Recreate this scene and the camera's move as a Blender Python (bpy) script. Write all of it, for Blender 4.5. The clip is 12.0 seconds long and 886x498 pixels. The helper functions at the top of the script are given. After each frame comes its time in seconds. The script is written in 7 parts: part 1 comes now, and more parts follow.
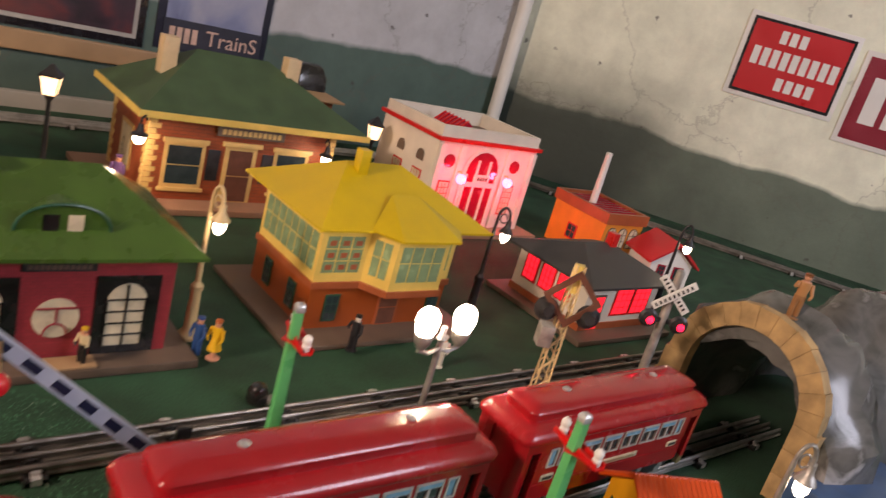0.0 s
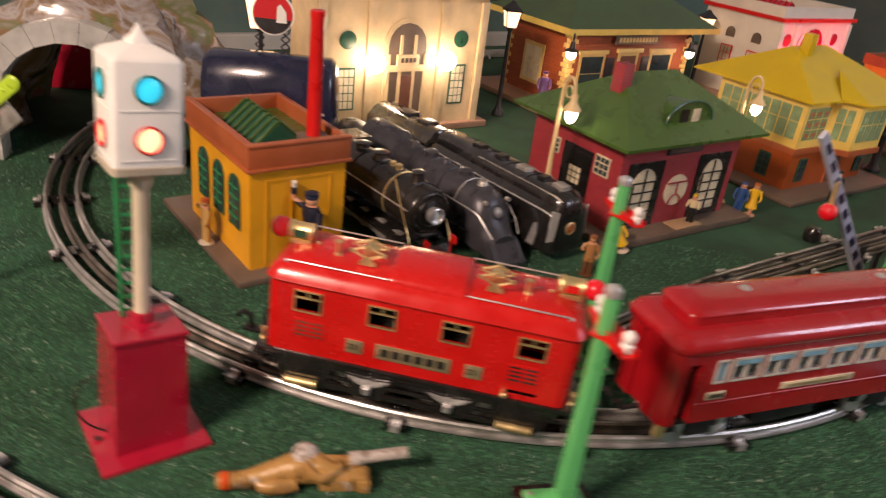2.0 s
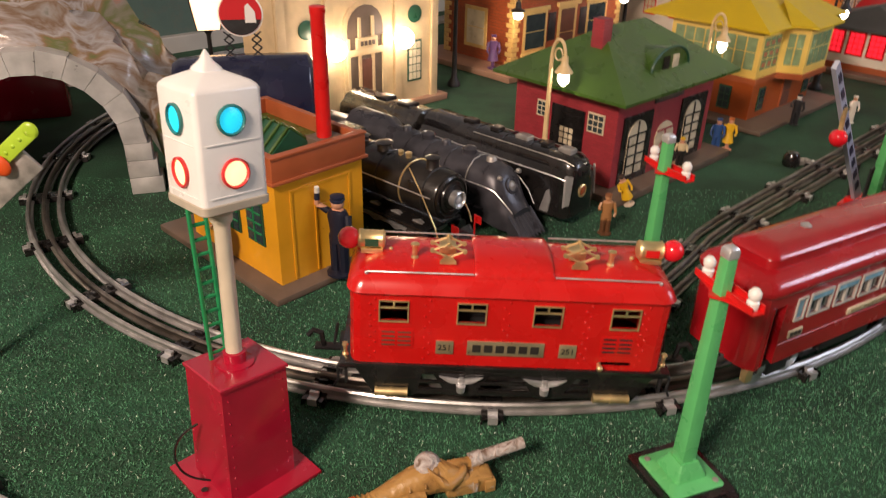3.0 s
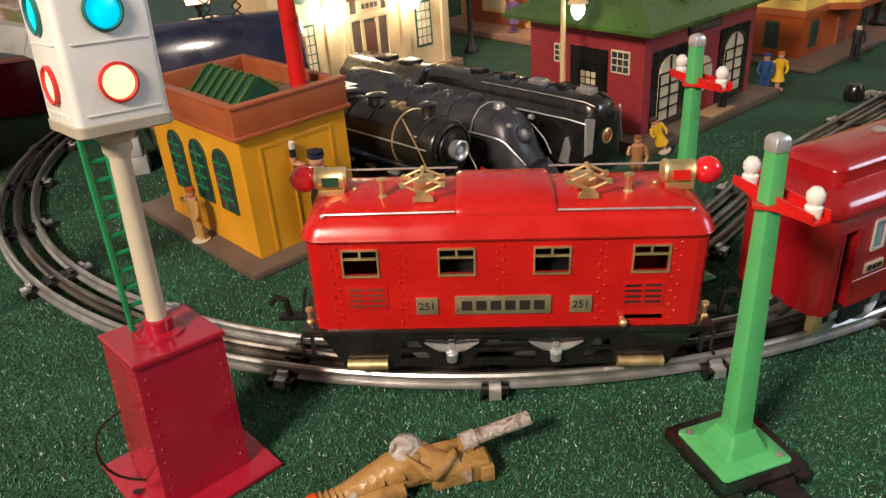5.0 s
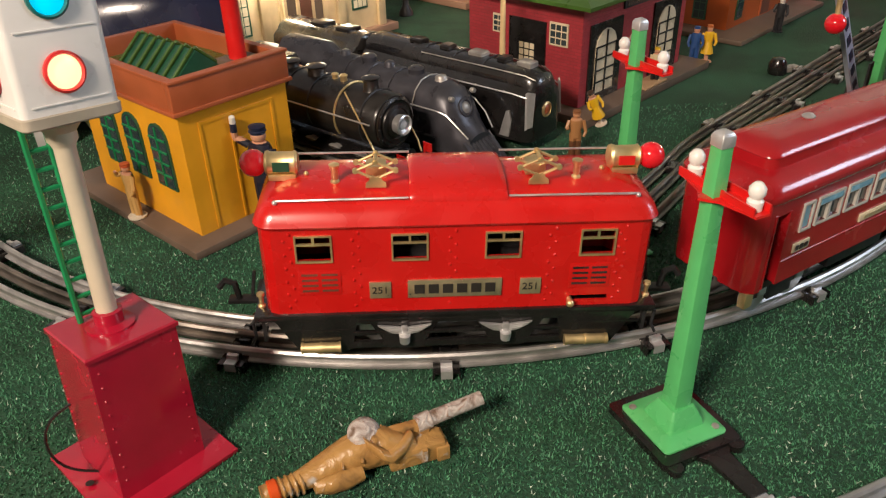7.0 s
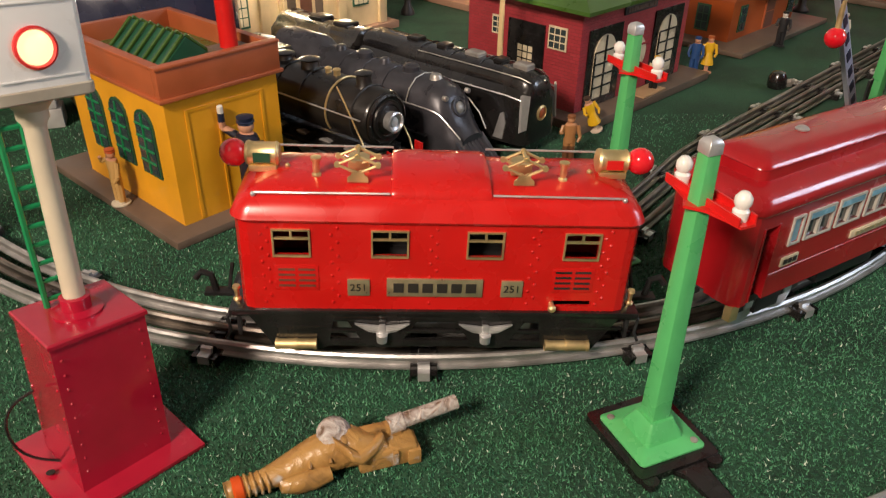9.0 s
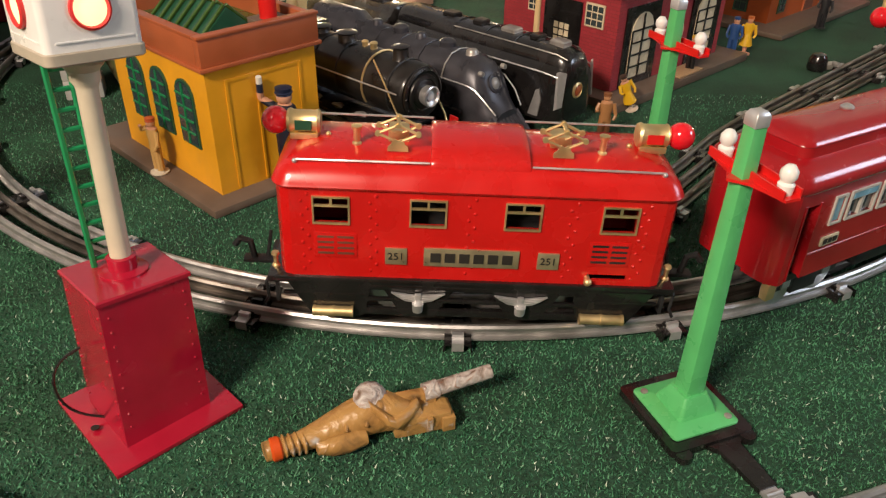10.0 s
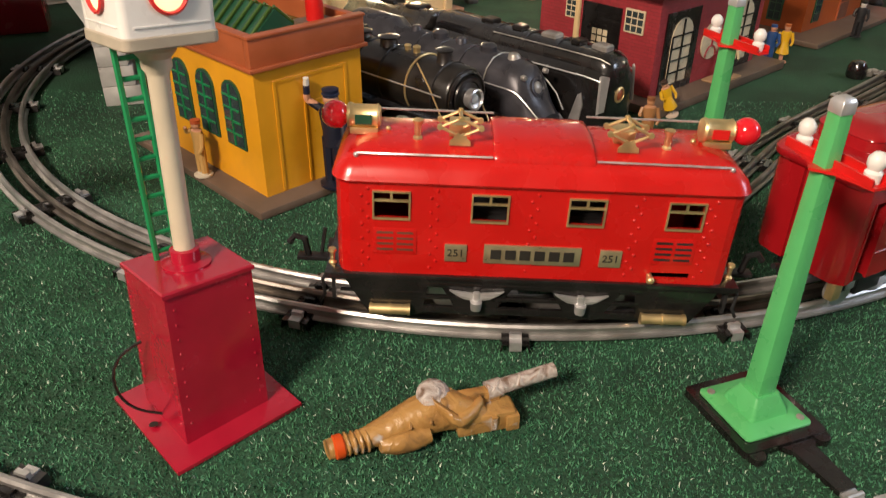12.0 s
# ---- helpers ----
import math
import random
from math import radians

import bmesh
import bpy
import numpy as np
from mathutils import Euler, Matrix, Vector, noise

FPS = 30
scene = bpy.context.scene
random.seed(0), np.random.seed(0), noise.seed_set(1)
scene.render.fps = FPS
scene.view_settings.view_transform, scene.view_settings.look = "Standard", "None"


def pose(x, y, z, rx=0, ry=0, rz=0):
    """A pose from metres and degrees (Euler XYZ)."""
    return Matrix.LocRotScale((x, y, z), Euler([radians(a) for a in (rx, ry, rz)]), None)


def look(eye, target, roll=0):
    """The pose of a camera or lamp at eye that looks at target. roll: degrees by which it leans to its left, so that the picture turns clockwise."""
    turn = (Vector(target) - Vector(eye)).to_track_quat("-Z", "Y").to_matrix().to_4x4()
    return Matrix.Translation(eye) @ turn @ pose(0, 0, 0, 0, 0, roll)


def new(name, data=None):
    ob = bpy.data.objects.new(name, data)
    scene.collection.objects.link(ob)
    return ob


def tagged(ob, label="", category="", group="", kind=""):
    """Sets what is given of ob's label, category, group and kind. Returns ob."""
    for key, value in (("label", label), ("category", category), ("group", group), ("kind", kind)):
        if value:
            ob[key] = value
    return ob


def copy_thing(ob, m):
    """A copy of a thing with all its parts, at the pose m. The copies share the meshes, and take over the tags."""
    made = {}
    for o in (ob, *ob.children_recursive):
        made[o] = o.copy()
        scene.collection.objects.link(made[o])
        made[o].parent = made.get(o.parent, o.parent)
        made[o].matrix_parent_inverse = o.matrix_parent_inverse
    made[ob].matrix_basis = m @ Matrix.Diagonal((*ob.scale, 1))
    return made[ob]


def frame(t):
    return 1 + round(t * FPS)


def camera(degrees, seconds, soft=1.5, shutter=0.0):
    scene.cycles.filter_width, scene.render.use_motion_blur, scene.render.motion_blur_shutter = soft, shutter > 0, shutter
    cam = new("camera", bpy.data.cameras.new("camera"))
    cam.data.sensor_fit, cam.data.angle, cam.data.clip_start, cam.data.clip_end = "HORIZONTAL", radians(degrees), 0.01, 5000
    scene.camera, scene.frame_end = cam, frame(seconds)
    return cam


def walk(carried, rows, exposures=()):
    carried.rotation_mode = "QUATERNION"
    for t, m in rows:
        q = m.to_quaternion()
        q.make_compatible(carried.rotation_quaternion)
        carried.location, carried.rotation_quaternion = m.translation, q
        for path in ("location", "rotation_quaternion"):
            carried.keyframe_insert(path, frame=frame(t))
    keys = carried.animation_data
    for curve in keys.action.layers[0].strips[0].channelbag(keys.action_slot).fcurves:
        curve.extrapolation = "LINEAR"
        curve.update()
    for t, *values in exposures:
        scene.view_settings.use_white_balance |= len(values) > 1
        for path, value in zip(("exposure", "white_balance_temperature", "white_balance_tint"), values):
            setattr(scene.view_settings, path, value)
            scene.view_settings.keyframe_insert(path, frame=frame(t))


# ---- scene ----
cam = camera(61.0, 12.0, soft=1.2, shutter=0.5)
PATH = [
    (0, (0.636, 0.647, 0.446), (0.628, 2.552, -0.164), 16.2),
    (0.5, (0.585, 0.58, 0.413), (0.501, 2.472, -0.23), 16.5),
    (1, (0.465, 0.491, 0.389), (0.274, 2.347, -0.331), 14.5),
    (1.5, (0.279, 0.389, 0.381), (0.024, 2.198, -0.432), 11.2),
    (2, (0.101, 0.335, 0.387), (-0.103, 2.118, -0.494), 7.3),
    (2.5, (-0.021, 0.346, 0.394), (0.007, 2.129, -0.512), 5.2),
    (3, (-0.017, 0.342, 0.39), (0.004, 2.106, -0.552), 1.4),
    (3.2, (0.004, 0.353, 0.385), (0.021, 2.107, -0.576), -0.2),
    (4.8, (0.03, 0.409, 0.316), (-0.081, 2.183, -0.601), -4.1),
    (5, (0.03, 0.415, 0.304), (-0.095, 2.182, -0.624), -4.3),
    (5.5, (0.019, 0.415, 0.312), (-0.123, 2.161, -0.653), -4.2),
    (6, (0.025, 0.408, 0.327), (-0.028, 2.136, -0.68), -3.0),
    (6.5, (0.017, 0.404, 0.321), (0.059, 2.114, -0.716), -1.6),
    (6.7, (0.016, 0.409, 0.321), (0.074, 2.117, -0.718), -1.8),
    (8.3, (0.018, 0.437, 0.328), (0.101, 2.152, -0.697), -0.5),
    (8.5, (0.02, 0.437, 0.324), (0.102, 2.15, -0.705), -0.1),
    (9, (0.026, 0.425, 0.315), (0.094, 2.138, -0.716), 0.8),
    (9.5, (0.032, 0.42, 0.311), (0.065, 2.121, -0.74), 1.2),
    (10, (0.018, 0.419, 0.31), (0.023, 2.109, -0.76), 1.0),
    (10.5, (0.02, 0.411, 0.287), (0.009, 2.093, -0.797), 0.8),
    (11, (0.019, 0.41, 0.293), (0.003, 2.096, -0.783), 0.9),
    (11.5, (0.0, 0.419, 0.285), (-0.029, 2.116, -0.774), 0.5),
    (12, (-0.01, 0.418, 0.295), (-0.038, 2.133, -0.734), 0.6),
]
walk(cam, [(t, look(eye, target, roll)) for t, eye, target, roll in PATH],
     [(0, 0.1, 6900, 24), (1.2, 0.08, 6900, 25), (2.2, -0.08, 6800, 24), (3.2, -0.05, 6500, 18), (5, 0.0, 6250, 11), (7, 0.0, 6300, 12), (12, 0.03, 6400, 12)])

# ---- light: daylight from a window behind, one warm room lamp, and the little bulbs of the layout ----
world = bpy.data.worlds.new("world")
scene.world = world
world.use_nodes = True
sky = world.node_tree.nodes.new("ShaderNodeTexSky")
sky.sky_type, sky.sun_disc, sky.sun_elevation, sky.sun_rotation = "NISHITA", False, radians(35), radians(140)
world.node_tree.links.new(sky.outputs[0], world.node_tree.nodes["Background"].inputs[0])
world.node_tree.nodes["Background"].inputs[1].default_value = 0.1


def area_lamp(name, eye, target, sx, sy, watts, colour):
    data = bpy.data.lights.new(name, "AREA")
    data.shape, data.size, data.size_y, data.energy, data.color = "RECTANGLE", sx, sy, watts, colour
    ob = new(name, data)
    ob.matrix_world = look(eye, target)
    return ob


def bulb_lamp(x, y, z, watts, colour, radius=0.008):
    data = bpy.data.lights.new("bulb_light", "POINT")
    data.energy, data.color, data.shadow_soft_size = watts, colour, radius
    new("bulb_light", data).location = (x, y, z)


area_lamp("window_light", (2.9, 0.6, 1.3), (1.0, 2.5, 0.2), 0.9, 0.9, 30.0, (0.76, 0.86, 1.0))
area_lamp("room_lamp", (-0.78, -0.38, 1.2), (0.08, 0.8, 0.0), 0.36, 0.24, 45.0, (1.0, 0.80, 0.62))

# ---- materials ----


def mat(name, colour, rough=0.5, metal=0.0, vary=0.15, scale=60.0, bump=0.0, bump_scale=300.0, coat=0.0, emit=0.0, emit_colour=None,
        piece=0.0, dirt=0.0, trans=0.0):
    m = bpy.data.materials.new(name)
    m.use_nodes = True
    nt = m.node_tree
    N, L = nt.nodes, nt.links
    b = N["Principled BSDF"]
    b.inputs["Roughness"].default_value, b.inputs["Metallic"].default_value = rough, metal
    b.inputs["Coat Weight"].default_value, b.inputs["Coat Roughness"].default_value = coat, 0.08
    if trans:
        b.inputs["Transmission Weight"].default_value = trans
    if emit:
        b.inputs["Emission Color"].default_value = (*(emit_colour or colour), 1)
        b.inputs["Emission Strength"].default_value = emit
    tc = N.new("ShaderNodeTexCoord")
    n1 = N.new("ShaderNodeTexNoise")
    n1.inputs["Scale"].default_value, n1.inputs["Detail"].default_value = scale, 6.0
    L.new(tc.outputs["Object"], n1.inputs["Vector"])
    ramp = N.new("ShaderNodeMapRange")
    ramp.inputs["From Min"].default_value, ramp.inputs["From Max"].default_value = 0.3, 0.7
    ramp.inputs["To Min"].default_value, ramp.inputs["To Max"].default_value = 1 - vary, 1 + vary
    L.new(n1.outputs[0], ramp.inputs["Value"])
    mul = N.new("ShaderNodeVectorMath")
    mul.operation = "SCALE"
    mul.inputs[0].default_value = colour
    L.new(ramp.outputs[0], mul.inputs["Scale"])
    out = mul.outputs[0]
    if piece:
        info = N.new("ShaderNodeObjectInfo")
        r2 = N.new("ShaderNodeMapRange")
        r2.inputs["To Min"].default_value, r2.inputs["To Max"].default_value = 1 - piece, 1 + piece
        L.new(info.outputs["Random"], r2.inputs["Value"])
        m2 = N.new("ShaderNodeVectorMath")
        m2.operation = "SCALE"
        L.new(out, m2.inputs[0])
        L.new(r2.outputs[0], m2.inputs["Scale"])
        out = m2.outputs[0]
    if dirt:
        n2 = N.new("ShaderNodeTexNoise")
        n2.inputs["Scale"].default_value, n2.inputs["Detail"].default_value = scale * 0.22, 8.0
        L.new(tc.outputs["Object"], n2.inputs["Vector"])
        r3 = N.new("ShaderNodeMapRange")
        r3.inputs["From Min"].default_value, r3.inputs["From Max"].default_value = 0.52, 0.7
        r3.inputs["To Max"].default_value = dirt
        L.new(n2.outputs[0], r3.inputs["Value"])
        mx = N.new("ShaderNodeMix")
        mx.data_type = "RGBA"
        L.new(r3.outputs[0], mx.inputs[0])
        L.new(out, mx.inputs[6])
        mx.inputs[7].default_value = (0.07, 0.06, 0.05, 1)
        out = mx.outputs[2]
    L.new(out, b.inputs["Base Color"])
    rr = N.new("ShaderNodeMapRange")
    rr.inputs["From Min"].default_value, rr.inputs["From Max"].default_value = 0.3, 0.7
    rr.inputs["To Min"].default_value, rr.inputs["To Max"].default_value = max(rough - 0.08, 0.02), min(rough + 0.1, 1)
    L.new(n1.outputs[0], rr.inputs["Value"])
    L.new(rr.outputs[0], b.inputs["Roughness"])
    if bump:
        n3 = N.new("ShaderNodeTexNoise")
        n3.inputs["Scale"].default_value, n3.inputs["Detail"].default_value = bump_scale, 4.0
        L.new(tc.outputs["Object"], n3.inputs["Vector"])
        bp = N.new("ShaderNodeBump")
        bp.inputs["Strength"].default_value, bp.inputs["Distance"].default_value = bump, 0.001
        L.new(n3.outputs[0], bp.inputs["Height"])
        L.new(bp.outputs[0], b.inputs["Normal"])
    return m


def glow(name, colour, strength):
    m = bpy.data.materials.new(name)
    m.use_nodes = True
    b = m.node_tree.nodes["Principled BSDF"]
    b.inputs["Base Color"].default_value = (*colour, 1)
    b.inputs["Emission Color"].default_value = (*colour, 1)
    b.inputs["Emission Strength"].default_value = strength
    b.inputs["Roughness"].default_value = 0.3
    return m


def turf_mat(name, blade=False):
    m = bpy.data.materials.new(name)
    m.use_nodes = True
    nt = m.node_tree
    N, L = nt.nodes, nt.links
    b = N["Principled BSDF"]
    b.inputs["Roughness"].default_value = 0.55 if blade else 0.85
    tc = N.new("ShaderNodeTexCoord")
    big = N.new("ShaderNodeTexNoise")
    big.inputs["Scale"].default_value, big.inputs["Detail"].default_value = 14.0, 6.0
    fine = N.new("ShaderNodeTexNoise")
    fine.inputs["Scale"].default_value, fine.inputs["Detail"].default_value = 420.0, 3.0
    for n in (big, fine):
        L.new(tc.outputs["Object"], n.inputs["Vector"])
    add = N.new("ShaderNodeMath")
    add.operation = "ADD"
    L.new(big.outputs[0], add.inputs[0])
    L.new(fine.outputs[0], add.inputs[1])
    ramp = N.new("ShaderNodeValToRGB")
    e = ramp.color_ramp.elements
    e[0].position, e[0].color = 0.36, (0.006, 0.026, 0.014, 1)
    e[1].position, e[1].color = 0.66, (0.022, 0.098, 0.047, 1)
    half = N.new("ShaderNodeMath")
    half.operation = "MULTIPLY"
    half.inputs[1].default_value = 0.5
    L.new(add.outputs[0], half.inputs[0])
    L.new(half.outputs[0], ramp.inputs[0])
    out = ramp.outputs[0]
    if blade:
        geo = N.new("ShaderNodeNewGeometry")
        r2 = N.new("ShaderNodeValToRGB")
        f = r2.color_ramp.elements
        f[0].position, f[0].color = 0.0, (0.01, 0.075, 0.038, 1)
        f[1].position, f[1].color = 0.96, (0.1, 0.35, 0.175, 1)
        g = r2.color_ramp.elements.new(0.979)
        g.color = (0.55, 0.66, 0.55, 1)
        L.new(geo.outputs["Random Per Island"], r2.inputs[0])
        mx = N.new("ShaderNodeMix")
        mx.data_type = "RGBA"
        mx.inputs[0].default_value = 0.85
        L.new(out, mx.inputs[6])
        L.new(r2.outputs[0], mx.inputs[7])
        out = mx.outputs[2]
    L.new(out, b.inputs["Base Color"])
    bp = N.new("ShaderNodeBump")
    bp.inputs["Strength"].default_value, bp.inputs["Distance"].default_value = 0.8, 0.002
    L.new(fine.outputs[0], bp.inputs["Height"])
    L.new(bp.outputs[0], b.inputs["Normal"])
    return m


def wall_mat(name, low, high, edge, dark_patch=None):
    """Painted plaster in two colours with a wandering edge, cracks and stains."""
    m = bpy.data.materials.new(name)
    m.use_nodes = True
    nt = m.node_tree
    N, L = nt.nodes, nt.links
    b = N["Principled BSDF"]
    b.inputs["Roughness"].default_value = 0.6
    tc = N.new("ShaderNodeTexCoord")
    sep = N.new("ShaderNodeSeparateXYZ")
    L.new(tc.outputs["Object"], sep.inputs[0])
    n = N.new("ShaderNodeTexNoise")
    n.inputs["Scale"].default_value, n.inputs["Detail"].default_value = 3.0, 9.0
    L.new(tc.outputs["Object"], n.inputs["Vector"])
    wob = N.new("ShaderNodeMath")
    wob.operation = "MULTIPLY_ADD"
    wob.inputs[1].default_value = 0.1
    L.new(n.outputs[0], wob.inputs[0])
    L.new(sep.outputs[2], wob.inputs[2])
    step = N.new("ShaderNodeMapRange")
    step.inputs["From Min"].default_value, step.inputs["From Max"].default_value = edge + 0.044, edge + 0.058
    L.new(wob.outputs[0], step.inputs["Value"])
    mx = N.new("ShaderNodeMix")
    mx.data_type = "RGBA"
    L.new(step.outputs[0], mx.inputs[0])
    mx.inputs[6].default_value, mx.inputs[7].default_value = (*low, 1), (*high, 1)
    st = N.new("ShaderNodeTexNoise")
    st.inputs["Scale"].default_value, st.inputs["Detail"].default_value = 7.0, 10.0
    st.inputs["Roughness"].default_value = 0.65
    L.new(tc.outputs["Object"], st.inputs["Vector"])
    r = N.new("ShaderNodeMapRange")
    r.inputs["From Min"].default_value, r.inputs["From Max"].default_value = 0.35, 0.68
    r.inputs["To Min"].default_value, r.inputs["To Max"].default_value = 1.08, 0.8
    L.new(st.outputs[0], r.inputs["Value"])
    mul = N.new("ShaderNodeVectorMath")
    mul.operation = "SCALE"
    L.new(mx.outputs[2], mul.inputs[0])
    L.new(r.outputs[0], mul.inputs["Scale"])
    spot = N.new("ShaderNodeTexNoise")
    spot.inputs["Scale"].default_value, spot.inputs["Detail"].default_value = 22.0, 3.0
    L.new(tc.outputs["Object"], spot.inputs["Vector"])
    r2 = N.new("ShaderNodeMapRange")
    r2.inputs["From Min"].default_value, r2.inputs["From Max"].default_value = 0.685, 0.74
    r2.inputs["To Max"].default_value = 0.75
    L.new(spot.outputs[0], r2.inputs["Value"])
    m3 = N.new("ShaderNodeMix")
    m3.data_type = "RGBA"
    L.new(r2.outputs[0], m3.inputs[0])
    L.new(mul.outputs[0], m3.inputs[6])
    m3.inputs[7].default_value = (0.06, 0.05, 0.045, 1)
    # fine cracks
    vor = N.new("ShaderNodeTexVoronoi")
    vor.feature = "DISTANCE_TO_EDGE"
    vor.inputs["Scale"].default_value = 2.6
    warp = N.new("ShaderNodeVectorMath")
    warp.operation = "MULTIPLY_ADD"
    warp.inputs[1].default_value = (0.22, 0.22, 0.22)
    L.new(st.outputs["Color"], warp.inputs[0])
    L.new(tc.outputs["Object"], warp.inputs[2])
    L.new(warp.outputs[0], vor.inputs["Vector"])
    cr = N.new("ShaderNodeMapRange")
    cr.inputs["From Min"].default_value, cr.inputs["From Max"].default_value = 0.0, 0.012
    cr.inputs["To Min"].default_value, cr.inputs["To Max"].default_value = 0.3, 0.0
    L.new(vor.outputs["Distance"], cr.inputs["Value"])
    m4 = N.new("ShaderNodeMix")
    m4.data_type = "RGBA"
    L.new(cr.outputs[0], m4.inputs[0])
    L.new(m3.outputs[2], m4.inputs[6])
    m4.inputs[7].default_value = (0.12, 0.11, 0.09, 1)
    out = m4.outputs[2]
    if dark_patch:
        # darker patch with a ragged rim: (x, z, half width, half height)
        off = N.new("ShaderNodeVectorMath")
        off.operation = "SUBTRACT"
        off.inputs[1].default_value = (dark_patch[0], 0, dark_patch[1])
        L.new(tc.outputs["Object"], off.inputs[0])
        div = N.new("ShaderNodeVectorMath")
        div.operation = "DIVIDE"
        div.inputs[1].default_value = (dark_patch[2], 1000.0, dark_patch[3])
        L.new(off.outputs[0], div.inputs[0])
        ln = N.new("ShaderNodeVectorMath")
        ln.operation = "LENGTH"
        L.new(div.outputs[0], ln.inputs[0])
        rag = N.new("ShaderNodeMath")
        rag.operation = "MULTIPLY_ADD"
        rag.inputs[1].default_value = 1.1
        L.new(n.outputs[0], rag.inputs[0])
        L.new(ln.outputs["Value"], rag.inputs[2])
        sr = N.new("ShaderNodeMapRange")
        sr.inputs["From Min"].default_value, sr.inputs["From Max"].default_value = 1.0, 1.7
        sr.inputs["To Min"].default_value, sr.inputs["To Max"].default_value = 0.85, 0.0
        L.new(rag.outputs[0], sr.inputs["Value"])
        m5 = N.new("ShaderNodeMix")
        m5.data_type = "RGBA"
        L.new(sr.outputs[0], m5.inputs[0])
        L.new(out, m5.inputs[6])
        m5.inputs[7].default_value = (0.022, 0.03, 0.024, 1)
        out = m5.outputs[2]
    L.new(out, b.inputs["Base Color"])
    bp = N.new("ShaderNodeBump")
    bp.inputs["Strength"].default_value, bp.inputs["Distance"].default_value = 0.6, 0.006
    L.new(st.outputs[0], bp.inputs["Height"])
    L.new(bp.outputs[0], b.inputs["Normal"])
    return m


def brick_mat(name, colour, mortar, w=0.012, h=0.005, rough=0.5):
    """Moulded brick relief too fine to be separate pieces."""
    m = bpy.data.materials.new(name)
    m.use_nodes = True
    nt = m.node_tree
    N, L = nt.nodes, nt.links
    b = N["Principled BSDF"]
    b.inputs["Roughness"].default_value = rough
    tc = N.new("ShaderNodeTexCoord")
    sep = N.new("ShaderNodeSeparateXYZ")
    L.new(tc.outputs["Object"], sep.inputs[0])
    add = N.new("ShaderNodeMath")
    add.operation = "ADD"
    L.new(sep.outputs[0], add.inputs[0])
    L.new(sep.outputs[1], add.inputs[1])
    com = N.new("ShaderNodeCombineXYZ")
    L.new(add.outputs[0], com.inputs[0])
    L.new(sep.outputs[2], com.inputs[1])
    br = N.new("ShaderNodeTexBrick")
    br.inputs["Scale"].default_value = 1.0
    br.inputs["Brick Width"].default_value, br.inputs["Row Height"].default_value = w, h
    br.inputs["Mortar Size"].default_value, br.inputs["Mortar Smooth"].default_value = h * 0.11, 0.4
    br.inputs["Color1"].default_value = (*colour, 1)
    br.inputs["Color2"].default_value = (*[c * 0.82 for c in colour], 1)
    br.inputs["Mortar"].default_value = (*mortar, 1)
    L.new(com.outputs[0], br.inputs["Vector"])
    n = N.new("ShaderNodeTexNoise")
    n.inputs["Scale"].default_value, n.inputs["Detail"].default_value = 40.0, 6.0
    L.new(tc.outputs["Object"], n.inputs["Vector"])
    r = N.new("ShaderNodeMapRange")
    r.inputs["To Min"].default_value, r.inputs["To Max"].default_value = 0.75, 1.25
    L.new(n.outputs[0], r.inputs["Value"])
    mul = N.new("ShaderNodeVectorMath")
    mul.operation = "SCALE"
    L.new(br.outputs["Color"], mul.inputs[0])
    L.new(r.outputs[0], mul.inputs["Scale"])
    L.new(mul.outputs[0], b.inputs["Base Color"])
    bp = N.new("ShaderNodeBump")
    bp.invert = True
    bp.inputs["Strength"].default_value, bp.inputs["Distance"].default_value = 0.6, 0.0008
    L.new(br.outputs["Fac"], bp.inputs["Height"])
    L.new(bp.outputs[0], b.inputs["Normal"])
    return m


def patch_mat(name, colours, scale, rough=0.35):
    """Painted scenery: patches of several colours on crumpled sheet."""
    m = bpy.data.materials.new(name)
    m.use_nodes = True
    nt = m.node_tree
    N, L = nt.nodes, nt.links
    b = N["Principled BSDF"]
    b.inputs["Roughness"].default_value = rough
    tc = N.new("ShaderNodeTexCoord")
    n = N.new("ShaderNodeTexNoise")
    n.inputs["Scale"].default_value, n.inputs["Detail"].default_value = scale, 7.0
    n.inputs["Distortion"].default_value = 0.8
    L.new(tc.outputs["Object"], n.inputs["Vector"])
    ramp = N.new("ShaderNodeValToRGB")
    e = ramp.color_ramp.elements
    while len(e) < len(colours):
        e.new(0.5)
    for i, c in enumerate(colours):
        e[i].position, e[i].color = 0.3 + 0.4 * i / (len(colours) - 1), (*c, 1)
    L.new(n.outputs[0], ramp.inputs[0])
    L.new(ramp.outputs[0], b.inputs["Base Color"])
    bp = N.new("ShaderNodeBump")
    bp.inputs["Strength"].default_value, bp.inputs["Distance"].default_value = 0.7, 0.004
    L.new(n.outputs[0], bp.inputs["Height"])
    L.new(bp.outputs[0], b.inputs["Normal"])
    return m


